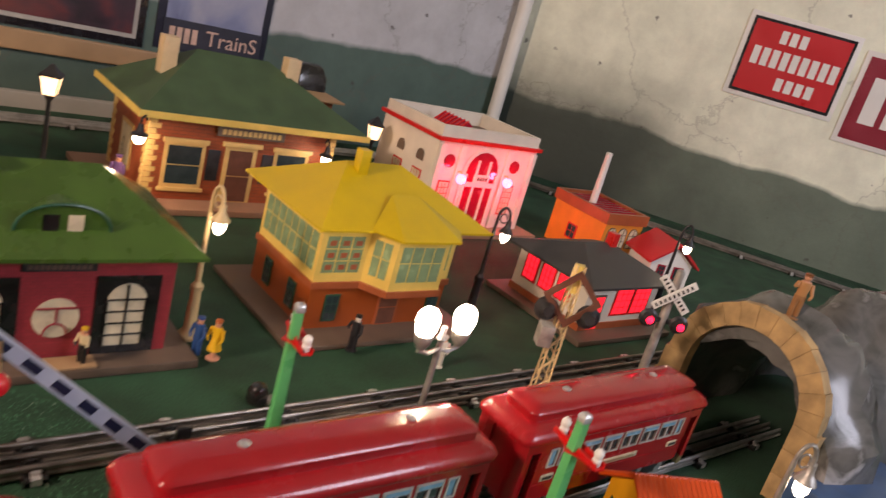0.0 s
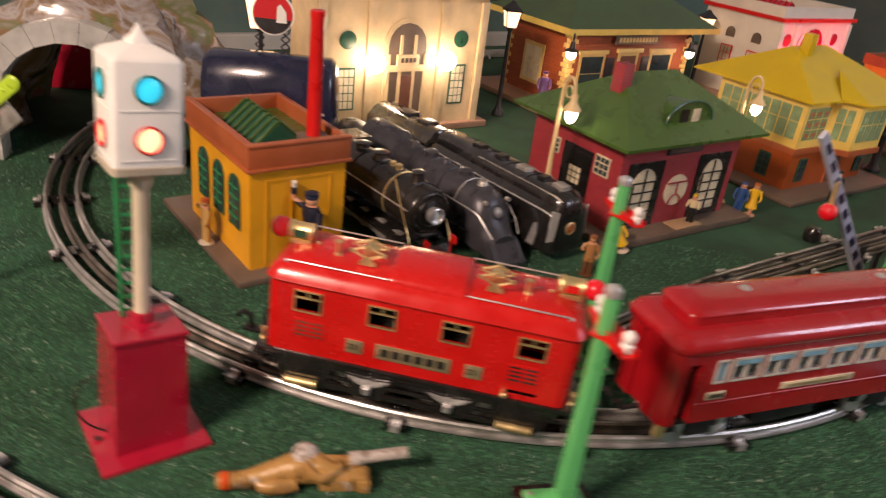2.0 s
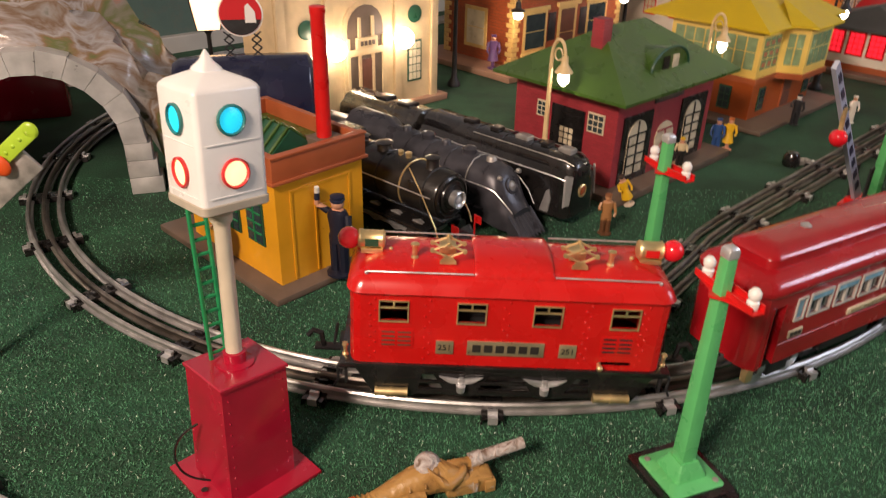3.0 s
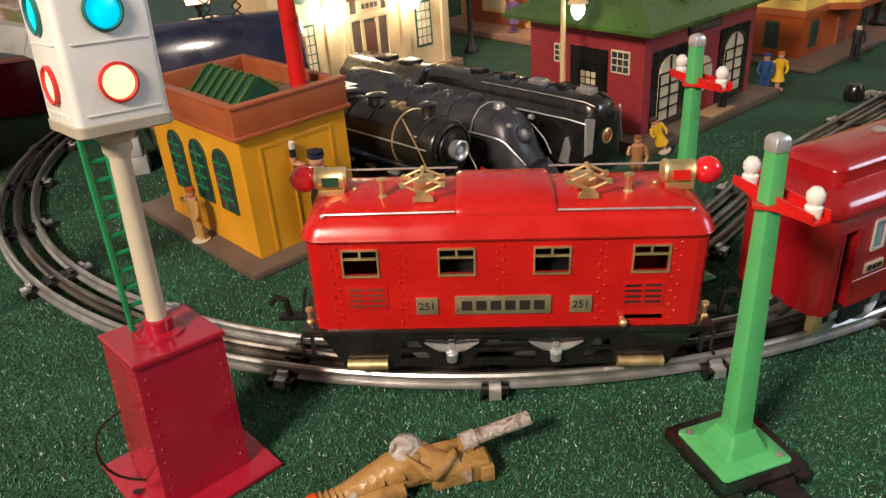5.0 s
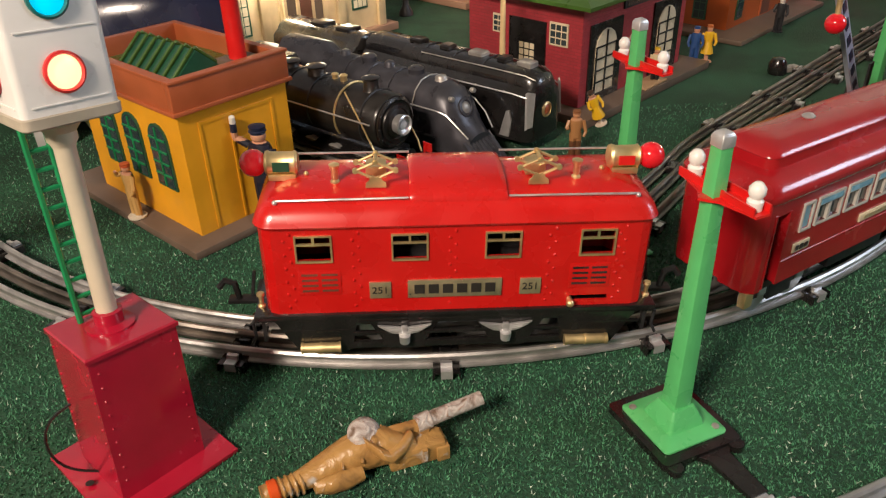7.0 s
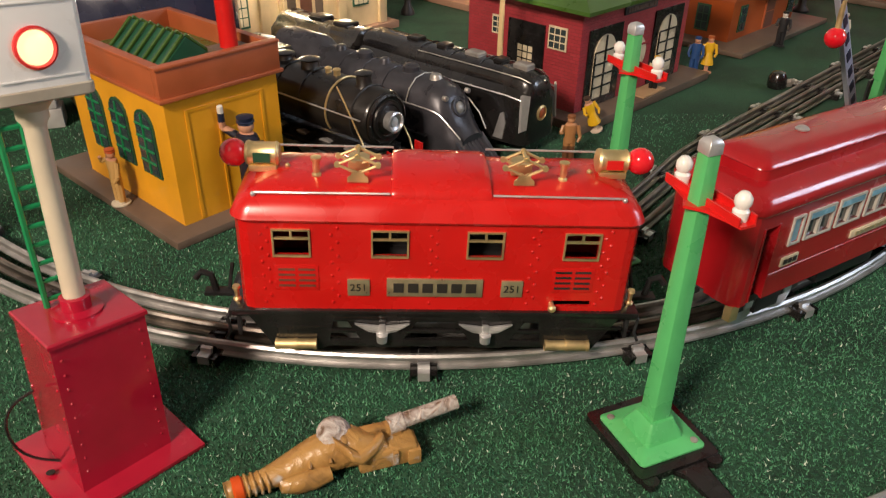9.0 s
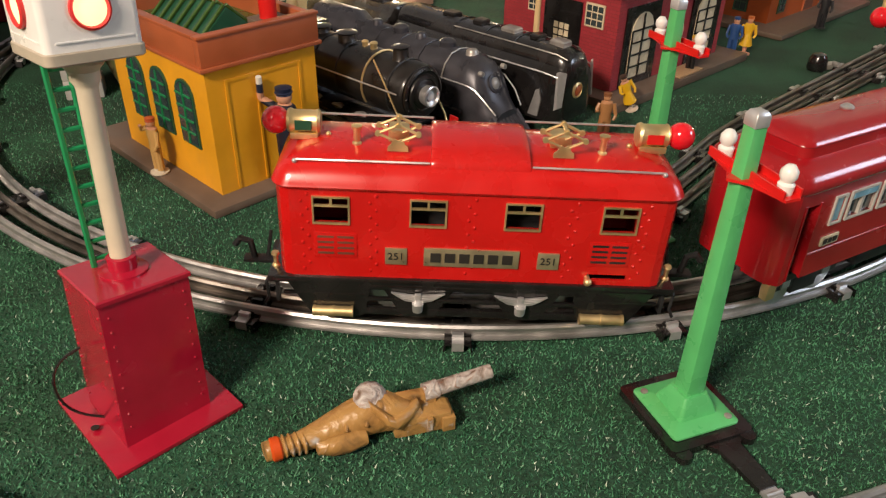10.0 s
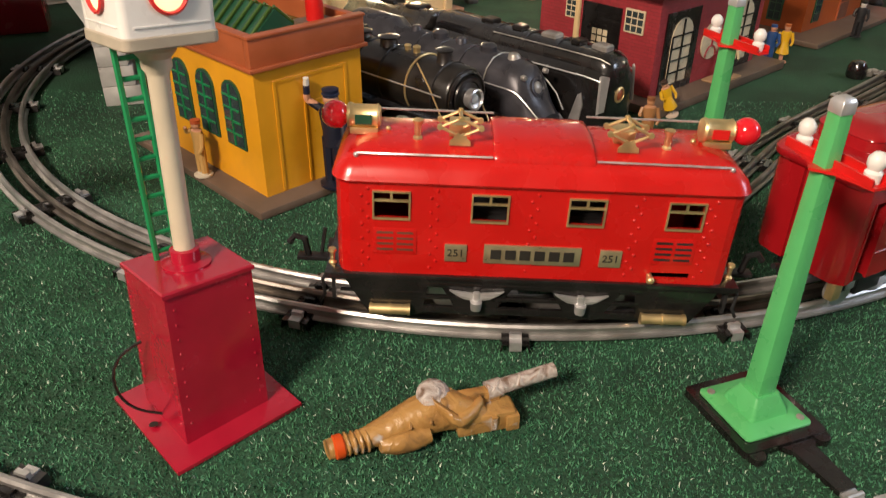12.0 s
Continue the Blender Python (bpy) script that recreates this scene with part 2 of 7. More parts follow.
M_TURF = turf_mat("turf_mat")
M_BLADE = turf_mat("turf_blade", True)
M_RED = mat("enamel_red", (0.54, 0.009, 0.007), 0.27, vary=0.08, scale=35, coat=0.25, dirt=0.12)
M_COACH = mat("enamel_dark_red", (0.34, 0.008, 0.012), 0.22, vary=0.1, scale=30, coat=0.5, dirt=0.15)
M_MAROON = mat("enamel_maroon", (0.36, 0.008, 0.028), 0.2, vary=0.1, scale=40, coat=0.5, dirt=0.06, bump=0.05)
M_BLACK = mat("black_enamel", (0.012, 0.011, 0.011), 0.24, vary=0.35, scale=50, coat=0.6, bump=0.1)
M_SOOT = mat("soot_black_cast", (0.016, 0.014, 0.013), 0.34, 0.2, vary=0.4, scale=60, coat=0.35, bump=0.25, bump_scale=160)
M_IRON = mat("dark_iron", (0.03, 0.03, 0.032), 0.42, 0.3, vary=0.35, scale=70, bump=0.15)
M_GREYLOCO = mat("grey_cast", (0.055, 0.055, 0.066), 0.32, 0.3, vary=0.25, scale=60, bump=0.1)
M_BRASS = mat("brass", (0.78, 0.60, 0.30), 0.4, 0.85, vary=0.15, scale=90, bump=0.06)
M_NICKEL = mat("nickel", (0.66, 0.66, 0.66), 0.36, 0.75, vary=0.12, scale=120)
M_RAIL = mat("rail_tin", (0.56, 0.55, 0.54), 0.38, 0.85, vary=0.2, scale=60, dirt=0.35)
M_RAILDARK = mat("rail_dark", (0.30, 0.27, 0.24), 0.4, 1.0, vary=0.3, scale=50, dirt=0.4)
M_PLATE = mat("brass_plate", (0.62, 0.53, 0.33), 0.35, 0.8, vary=0.1, scale=150)
M_INK = mat("black_ink", (0.02, 0.018, 0.015), 0.5)
M_GREENPOLE = mat("enamel_green", (0.10, 0.48, 0.16), 0.3, vary=0.08, scale=50, coat=0.3)
M_LADDER = mat("ladder_green", (0.01, 0.22, 0.075), 0.35, coat=0.2)
M_WHITE = mat("white_enamel", (0.78, 0.77, 0.74), 0.32, vary=0.06, scale=40, coat=0.3, dirt=0.06)
M_CREAM = mat("cream_enamel", (0.66, 0.49, 0.25), 0.38, vary=0.12, scale=40, coat=0.2, dirt=0.1)
M_IVORY = mat("ivory_enamel", (0.60, 0.53, 0.40), 0.36, vary=0.1, scale=40, coat=0.2, dirt=0.12)
M_TRAY = mat("dull_tan", (0.42, 0.37, 0.29), 0.4, vary=0.15, scale=60, coat=0.2, dirt=0.2)
M_REDARM = mat("signal_red", (0.62, 0.012, 0.01), 0.32, vary=0.08, coat=0.3)
M_REDBULB = mat("red_glass", (0.72, 0.01, 0.02), 0.12, vary=0.03, coat=1.0)
M_OCHRE = mat("ochre_paint", (0.72, 0.33, 0.012), 0.35, vary=0.1, scale=30, coat=0.25, dirt=0.1)
M_TERRA = mat("terracotta_paint", (0.36, 0.09, 0.03), 0.38, vary=0.15, scale=30, coat=0.2, dirt=0.15)
M_BROWNBASE = mat("brown_base", (0.13, 0.09, 0.065), 0.5, vary=0.2, scale=40, bump=0.1, dirt=0.2)
M_GREENTRIM = mat("dark_green_trim", (0.015, 0.075, 0.04), 0.35, coat=0.2)
M_GREENROOF = mat("roof_green", (0.046, 0.104, 0.016), 0.28, vary=0.18, scale=25, coat=0.3, dirt=0.1, bump=0.05)
M_STROOF = mat("station_roof_green", (0.048, 0.092, 0.042), 0.5, vary=0.2, scale=25, bump=0.1, dirt=0.15)
M_YELROOF = mat("roof_yellow", (0.58, 0.41, 0.003), 0.4, vary=0.08, scale=20, coat=0.15, bump=0.08)
M_YELTRIM = mat("trim_yellow", (0.72, 0.52, 0.12), 0.42, vary=0.1, scale=30)
M_ORANGE = mat("tower_orange", (0.33, 0.065, 0.008), 0.42, vary=0.12, scale=25, dirt=0.1)
M_ORANGEBOX = mat("box_orange", (0.74, 0.27, 0.03), 0.42, vary=0.1, scale=25, dirt=0.1)
M_PANEGREEN = mat("pane_green", (0.22, 0.32, 0.17), 0.2, vary=0.2, scale=60, coat=0.4)
M_DARKWIN = mat("dark_pane", (0.03, 0.045, 0.05), 0.12, vary=0.3, scale=40, coat=0.5)
M_PALEWIN = mat("pale_pane", (0.62, 0.54, 0.38), 0.3, vary=0.15, scale=50)
M_BLUEWIN = mat("blue_pane", (0.18, 0.38, 0.5), 0.2, vary=0.2, scale=60)
M_REDBRICK = brick_mat("red_brick", (0.36, 0.034, 0.045), (0.23, 0.024, 0.03), 0.0088, 0.0037)
M_STBRICK = brick_mat("station_brick", (0.36, 0.075, 0.02), (0.2, 0.055, 0.02), 0.016, 0.006)
M_STONE = mat("cream_stone", (0.62, 0.47, 0.27), 0.55, vary=0.15, scale=30, bump=0.1, dirt=0.1)
M_QUOIN = mat("yellow_quoin", (0.68, 0.46, 0.16), 0.5, vary=0.15, scale=30, bump=0.1, dirt=0.1)
M_BROWNFRAME = mat("brown_frame", (0.13, 0.05, 0.03), 0.4, vary=0.2, scale=60)
M_BANKWHITE = mat("bank_white", (0.72, 0.66, 0.56), 0.5, vary=0.08, scale=20, dirt=0.08)
M_PINKBASE = mat("pink_base", (0.33, 0.19, 0.125), 0.5, vary=0.15, scale=30)
M_DARKROOF = mat("dark_roof", (0.045, 0.042, 0.04), 0.5, vary=0.3, scale=30, bump=0.15)
M_PORTAL = mat("portal_stone", (0.44, 0.29, 0.13), 0.65, vary=0.3, scale=45, bump=0.45, bump_scale=110, piece=0.05, dirt=0.2)
M_SILVER = mat("portal_silver", (0.62, 0.61, 0.59), 0.32, 0.45, vary=0.25, scale=30, bump=0.6, bump_scale=55, piece=0.06, dirt=0.12)
M_ROCK = patch_mat("rock", [(0.03, 0.032, 0.03), (0.09, 0.095, 0.09), (0.14, 0.14, 0.135), (0.1, 0.1, 0.095), (0.34, 0.34, 0.34)], 13, 0.25)
M_MOUNT = patch_mat("painted_mountain", [(0.05, 0.06, 0.03), (0.26, 0.24, 0.22), (0.17, 0.11, 0.07), (0.34, 0.32, 0.31), (0.22, 0.14, 0.08), (0.12, 0.14, 0.05), (0.24, 0.2, 0.17), (0.36, 0.09, 0.05)], 12, 0.17)
M_LEADBROWN = patch_mat("worn_brown_paint", [(0.16, 0.09, 0.035), (0.33, 0.18, 0.055), (0.38, 0.21, 0.065), (0.41, 0.235, 0.075), (0.36, 0.2, 0.06), (0.46, 0.44, 0.41)], 62, 0.3)
M_LEADWORN = patch_mat("worn_lead", [(0.14, 0.09, 0.06), (0.36, 0.31, 0.28), (0.5, 0.47, 0.44), (0.32, 0.2, 0.14)], 150, 0.35)
M_LEADGREY = mat("bare_lead", (0.42, 0.40, 0.37), 0.42, 0.6, vary=0.3, scale=90, bump=0.2)
M_NAVY = mat("figure_navy", (0.012, 0.018, 0.05), 0.4)
M_LIME = mat("lime_green", (0.35, 0.55, 0.03), 0.35, coat=0.3)
M_BLUEBLACK = mat("blue_black", (0.012, 0.015, 0.04), 0.22, vary=0.2, scale=30, coat=0.5)
M_SIGNRED = mat("sign_red", (0.55, 0.02, 0.025), 0.35, vary=0.06, scale=15)
M_PALEFRAME = mat("pale_frame", (0.46, 0.45, 0.41), 0.4, vary=0.1, scale=80)
M_GATEARM = mat("blue_white_enamel", (0.5, 0.55, 0.66), 0.35, vary=0.08, scale=60, dirt=0.15)
M_SIGNMAROON = mat("sign_maroon", (0.26, 0.015, 0.03), 0.35, vary=0.06, scale=15)
M_SIGNWHITE = mat("sign_white", (0.74, 0.73, 0.69), 0.4, vary=0.06, scale=12)
M_WALLN = wall_mat("wall_paint_n", (0.08, 0.135, 0.115), (0.52, 0.53, 0.56), 0.265)
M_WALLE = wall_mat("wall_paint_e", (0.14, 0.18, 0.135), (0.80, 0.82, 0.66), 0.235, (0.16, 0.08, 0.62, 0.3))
M_PLASTER = mat("plaster", (0.55, 0.53, 0.47), 0.7, vary=0.12, scale=4, bump=0.1)
M_FLOOR = mat("floor_wood", (0.16, 0.1, 0.06), 0.6, vary=0.2, scale=8)
M_TRIM = mat("tan_trim", (0.36, 0.23, 0.12), 0.5, vary=0.15, scale=12)
M_PALESTRIP = mat("pale_strip", (0.42, 0.41, 0.38), 0.6, vary=0.1, scale=10, dirt=0.15)
M_FRAME = mat("black_frame", (0.015, 0.015, 0.02), 0.25, coat=0.3)
M_PICTURE = patch_mat("dark_picture", [(0.015, 0.012, 0.015), (0.05, 0.02, 0.03), (0.16, 0.03, 0.03), (0.03, 0.02, 0.03)], 5)
M_POSTER = patch_mat("poster_sky", [(0.09, 0.10, 0.22), (0.22, 0.26, 0.42), (0.42, 0.42, 0.5), (0.3, 0.24, 0.2)], 4)
M_POSTERBLUE = mat("poster_blue", (0.02, 0.022, 0.04), 0.4)
M_POSTERTEXT = mat("poster_text", (0.62, 0.42, 0.34), 0.4)
M_ORANGEROOF = mat("roof_orange", (0.6, 0.075, 0.008), 0.42, vary=0.12, scale=30)
M_BLUEBLOCK = mat("blue_block", (0.05, 0.11, 0.24), 0.4, vary=0.2, scale=30)
G_WARM = glow("lit_bulb", (1.0, 0.86, 0.62), 14.0)
G_HOT = glow("bright_bulb", (1.0, 0.9, 0.7), 26.0)
G_RED = glow("red_bulb", (1.0, 0.06, 0.1), 14.0)
G_REDLAMP = glow("red_lamp_glass", (1.0, 0.012, 0.04), 4.0)
G_LANTERN = glow("lantern_pane", (1.0, 0.66, 0.36), 2.4)
G_REDWIN = glow("red_window", (1.0, 0.02, 0.035), 1.1)
G_LENSRED = glow("lit_red_lens", (1.0, 0.5, 0.26), 2.0)
G_LENSBLUE = glow("lit_blue_lens", (0.0, 0.62, 0.85), 0.85)
M_LENSRIM = mat("lens_rim_red", (0.6, 0.03, 0.03), 0.3)
M_LENSRIMG = mat("lens_rim_green", (0.02, 0.16, 0.15), 0.3)

# ---- mesh helpers ----


def box(bm, x0, y0, z0, x1, y1, z1, bevel=0.0):
    m = Matrix.Translation(((x0 + x1) / 2, (y0 + y1) / 2, (z0 + z1) / 2)) @ Matrix.Diagonal((x1 - x0, y1 - y0, z1 - z0, 1))
    vs = bmesh.ops.create_cube(bm, size=1.0, matrix=m)["verts"]
    if bevel:
        es = list({e for v in vs for e in v.link_edges})
        bmesh.ops.bevel(bm, geom=es, offset=bevel, segments=2, affect="EDGES", profile=0.6)


def rod(bm, p, q, r0, r1=None, n=10):
    p, q = Vector(p), Vector(q)
    d = q - p
    m = Matrix.Translation((p + q) / 2) @ d.to_track_quat("Z", "Y").to_matrix().to_4x4()
    bmesh.ops.create_cone(bm, cap_ends=True, segments=n, radius1=r0, radius2=r0 if r1 is None else r1, depth=d.length, matrix=m)


def ball(bm, c, r, sx=1, sy=1, sz=1, n=12):
    bmesh.ops.create_uvsphere(bm, u_segments=n, v_segments=max(6, n * 2 // 3), radius=r, matrix=Matrix.Translation(c) @ Matrix.Diagonal((sx, sy, sz, 1)))


def lathe(bm, prof, n=20, m=Matrix()):
    rings = [[bm.verts.new(m @ Vector((r * math.cos(2 * math.pi * i / n), r * math.sin(2 * math.pi * i / n), z))) for i in range(n)] for r, z in prof]
    for a, b in zip(rings, rings[1:]):
        for i in range(n):
            bm.faces.new((a[i], a[(i + 1) % n], b[(i + 1) % n], b[i]))
    bm.faces.new(rings[0][::-1])
    bm.faces.new(rings[-1])


def prism(bm, pts, d0, d1, m=Matrix()):
    """A polygon in x, z pushed along y from d0 to d1 (then moved by m)."""
    a = [bm.verts.new(m @ Vector((x, d0, z))) for x, z in pts]
    b = [bm.verts.new(m @ Vector((x, d1, z))) for x, z in pts]
    k = len(pts)
    bm.faces.new(a)
    bm.faces.new(b[::-1])
    for i in range(k):
        bm.faces.new((a[i], b[i], b[(i + 1) % k], a[(i + 1) % k]))


def slab(bm, pts, z0, z1):
    """A polygon in x, y pushed up from z0 to z1."""
    a = [bm.verts.new((x, y, z0)) for x, y in pts]
    b = [bm.verts.new((x, y, z1)) for x, y in pts]
    k = len(pts)
    bm.faces.new(a[::-1])
    bm.faces.new(b)
    for i in range(k):
        bm.faces.new((a[i], a[(i + 1) % k], b[(i + 1) % k], b[i]))


def tube(bm, pts, r, n=8):
    """A bent rod along pts."""
    pts = [Vector(p) for p in pts]
    rings = []
    for i, p in enumerate(pts):
        d = (pts[min(i + 1, len(pts) - 1)] - pts[max(i - 1, 0)]).normalized()
        q = d.to_track_quat("Z", "Y")
        rings.append([bm.verts.new(p + q @ Vector((r * math.cos(6.28319 * k / n), r * math.sin(6.28319 * k / n), 0))) for k in range(n)])
    for a, b in zip(rings, rings[1:]):
        best = min(range(n), key=lambda s: sum((a[k].co - b[(k + s) % n].co).length for k in range(n)))
        for k in range(n):
            bm.faces.new((a[k], a[(k + 1) % n], b[(k + 1 + best) % n], b[(k + best) % n]))
    bm.faces.new(rings[0][::-1])
    bm.faces.new(rings[-1])


def loft(bm, rings, cap=True):
    rs = [[bm.verts.new(p) for p in ring] for ring in rings]
    k = len(rs[0])
    for a, b in zip(rs, rs[1:]):
        for i in range(k):
            bm.faces.new((a[i], a[(i + 1) % k], b[(i + 1) % k], b[i]))
    if cap:
        bm.faces.new(rs[0][::-1])
        bm.faces.new(rs[-1])


def thing(name, x, y, z=0.0, rz=0.0, label="", category="", group="", rx=0.0, ry=0.0):
    ob = new(name)
    ob.empty_display_size = 0.02
    ob.matrix_world = pose(x, y, z, rx, ry, rz)
    return tagged(ob, label, category, group)


def mesh_of(bm, name, material, smooth=True):
    bmesh.ops.recalc_face_normals(bm, faces=bm.faces)
    me = bpy.data.meshes.new(name)
    bm.to_mesh(me)
    bm.free()
    me.materials.append(material)
    if smooth:
        me.shade_smooth()
        me.set_sharp_from_angle(angle=radians(38))
    return me


def part(name, bm, material, parent, label="", smooth=True):
    ob = new(name, mesh_of(bm, name, material, smooth))
    ob.parent = parent
    return tagged(ob, label)


def box_part(name, b, material, parent, bevel=0.0, label=""):
    bm = bmesh.new()
    box(bm, *b, bevel)
    return part(name, bm, material, parent, label)


def share(name, me, parent, m):
    ob = new(name, me)
    ob.parent = parent
    ob.matrix_local = m
    return ob


def single(name, bm, material, x, y, z=0.0, rz=0.0, label="", category="", group="", smooth=True):
    ob = new(name, mesh_of(bm, name, material, smooth))
    ob.matrix_world = pose(x, y, z, 0, 0, rz)
    return tagged(ob, label, category, group)


def structure(name, bm, material, label="", smooth=False):
    ob = new(name, mesh_of(bm, name, material, smooth))
    return tagged(ob, label, kind="structure")


A = radians(43)
U, V = Vector((math.cos(A), math.sin(A), 0)), Vector((-math.sin(A), math.cos(A), 0))

# ---- setting: table top with turf, walls, ceiling ----
bm = bmesh.new()
slab(bm, [(-2.2, -0.05 + 0.4), (2.4, 0.3), (2.55, 2.72), (0.68, 3.09), (-2.2, 0.42)], -0.03, 0.0)
structure("ground", bm, M_TURF, "table top covered with dark green artificial turf")

CX, CY = 0.675, 3.1
bm = bmesh.new()
box(bm, -3.2, 0, -0.8, 0.0, 0.1, 2.0)
wall_n = structure("wall_north", bm, M_WALLN, "stained plaster wall, dark green below and grey above")
wall_n.matrix_world = pose(CX, CY, 0, 0, 0, 43)
bm = bmesh.new()
box(bm, 0.0, 0, -0.8, 2.4, 0.1, 2.0)
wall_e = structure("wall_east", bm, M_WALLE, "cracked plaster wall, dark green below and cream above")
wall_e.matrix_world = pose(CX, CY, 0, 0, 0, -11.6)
bm = bmesh.new()
box(bm, -1.9, -1.2, -0.8, -1.8, 1.0, 2.0)
structure("wall_west", bm, M_PLASTER, "plain plaster wall")
bm = bmesh.new()
box(bm, -1.8, -1.2, -0.8, 3.1, -1.1, 2.0)
structure("wall_south", bm, M_PLASTER, "plain plaster wall")
bm = bmesh.new()
box(bm, 3.0, -1.1, -0.8, 3.1, 0.1, 2.0)
box(bm, 3.0, 1.1, -0.8, 3.1, 2.8, 2.0)
box(bm, 3.0, 0.1, -0.8, 3.1, 1.1, 0.8)
box(bm, 3.0, 0.1, 1.8, 3.1, 1.1, 2.0)
structure("wall_side", bm, M_PLASTER, "plain plaster wall with a window opening")
bm = bmesh.new()
box(bm, -2.0, -1.2, 2.0, 3.1, 3.4, 2.06)
structure("ceiling", bm, M_PLASTER, "plain plaster ceiling")
bm = bmesh.new()
box(bm, -2.0, -1.2, -0.86, 3.1, 3.4, -0.8)
structure("floor", bm, M_FLOOR, "dark wooden floor")
bm = bmesh.new()
tube(bm, [(0.66, 3.04, -0.03), (0.66, 3.04, 1.0), (0.66, 3.04, 1.99)], 0.021, 14)
single("drain_pipe", bm, M_SIGNWHITE, 0, 0, label="white painted vertical pipe in the room corner", category="pipe")
bm = bmesh.new()
box(bm, -2.6, -0.012, 0.118, -0.75, 0.0, 0.16, 0.003)
t = structure("trim", bm, M_TRIM, "tan wooden rail along the wall")
t.matrix_world = pose(CX, CY, 0, 0, 0, 43)
bm = bmesh.new()
box(bm, -2.6, -0.02, -0.02, -0.6, 0.0, 0.034, 0.003)
t = structure("baseboard", bm, M_PALESTRIP, "pale grey board at the foot of the wall")
t.matrix_world = pose(CX, CY, 0, 0, 0, 43)

# ---- tracks ----
RAIL = [(-0.0042, 0.0028), (0.0042, 0.0028), (0.004, 0.0041), (0.0012, 0.0048), (0.0012, 0.007), (0.0022, 0.0082), (0.0022, 0.0104), (0.0009, 0.012), (-0.0009, 0.012),
        (-0.0022, 0.0104), (-0.0022, 0.0082), (-0.0012, 0.007), (-0.0012, 0.0048), (-0.004, 0.0041)]


def rail_mesh(pts, off, material):
    bm = bmesh.new()
    rings = []
    for i, p in enumerate(pts):
        d = (Vector(pts[min(i + 1, len(pts) - 1)]) - Vector(pts[max(i - 1, 0)])).normalized()
        side = Vector((-d.y, d.x, 0))
        rings.append([Vector((p[0], p[1], 0.001)) + side * (off + a) + Vector((0, 0, b)) for a, b in RAIL])
    loft(bm, rings)
    return bm


TIE = bmesh.new()
prism(TIE, [(-0.0095, 0.0), (-0.0085, 0.0), (-0.0075, 0.0052), (0.0075, 0.0052), (0.0085, 0.0), (0.0095, 0.0), (0.0085, 0.0064), (-0.0085, 0.0064)], -0.029, 0.029, pose(0, 0, 0, 0, 0, 90))
for s in (-0.0165, 0.0, 0.0165):
    box(TIE, s - 0.0058, -0.004, 0.006, s + 0.0058, 0.004, 0.0088, 0.0008)
TIE = mesh_of(TIE, "tie", M_BLACK)
CLIP = bmesh.new()
prism(CLIP, [(0.0208, 0.0064), (0.0285, 0.0064), (0.0285, 0.0012), (0.0294, 0.0012), (0.0294, 0.0074), (0.0245, 0.0076), (0.0242, 0.0104), (0.0212, 0.0104)], -0.0038, 0.0038)
CLIP = mesh_of(CLIP, "rail_clip", M_NICKEL)


def track(pts, label, material, gap=0.1, centre=None, phase=None):
    """Three-rail toy track along pts."""
    ob = thing("toy_track", 0, 0, 0, label=label, category="train track", group="toy train tracks")
    for off in (-0.0165, 0.0, 0.0165):
        part("rail", rail_mesh(pts, off, material), (centre or material) if off == 0 else material, ob)
    run, nxt = 0.0, gap / 2 if phase is None else phase
    for a, b in zip(pts, pts[1:]):
        a, b = Vector(a), Vector(b)
        d = b - a
        while run + d.length > nxt:
            p = a + d * ((nxt - run) / d.length)
            tie = share("tie", TIE, ob, pose(p.x, p.y, 0.0005, 0, 0, math.degrees(math.atan2(d.y, d.x)) + 90))
            share("rail_clip", CLIP, tie, Matrix())
            share("rail_clip", CLIP, tie, pose(0, 0, 0, 0, 0, 180))
            nxt += gap
        run += d.length
    return ob


def arc(cx, cy, r, a0, a1, n=60):
    return [(cx + r * math.cos(radians(a0 + (a1 - a0) * i / n)), cy + r * math.sin(radians(a0 + (a1 - a0) * i / n)), 0) for i in range(n + 1)]


loop = arc(0.037, 1.379, 0.5645, 130, 313, 90)
for i in range(1, 26):
    loop.append((loop[90][0] + U.x * 0.04 * i, loop[90][1] + U.y * 0.04 * i, 0))
track(loop, "silver tinplate three-rail toy track curving round the table", M_RAIL, 0.135, M_RAILDARK, 0.022)
near = arc(0.0, 1.331, 0.7165, 212, 300, 60) + [(0.405, 0.742, 0), (0.452, 0.787, 0), (0.494, 0.837, 0), (0.536, 0.887, 0), (0.583, 0.932, 0), (0.635, 0.972, 0), (0.69, 1.01, 0)]
track(near, "silver tinplate three-rail toy track near the table edge", M_RAIL, 0.11, M_RAILDARK)
P0 = Vector((0.337, 1.142, 0))
siding = [(0.06, 0.862, 0), (0.11, 0.893, 0), (0.16, 0.935, 0), (0.21, 0.99, 0), (0.255, 1.045, 0), (0.295, 1.098, 0)]
siding += [tuple(P0 + U * (0.05 * i)) for i in range(24)]
track(siding, "straight brown-tinged three-rail toy track through the village", M_RAILDARK, 0.12)
far = [tuple(Vector((CX, CY, 0)) - V * 0.13 - U * (0.1 + 0.1 * i)) for i in range(26)]
track(far, "silver toy track along the wall behind the station", M_RAIL, 0.14)
far = [tuple(Vector((CX, CY, 0)) + Vector((0.978, -0.2, 0)) * (0.1 * i + 0.05) - Vector((0.2, 0.978, 0)) * 0.2) for i in range(18)]
track(far, "dark toy track along the far wall", M_RAILDARK, 0.14)

# ---- rolling stock ----


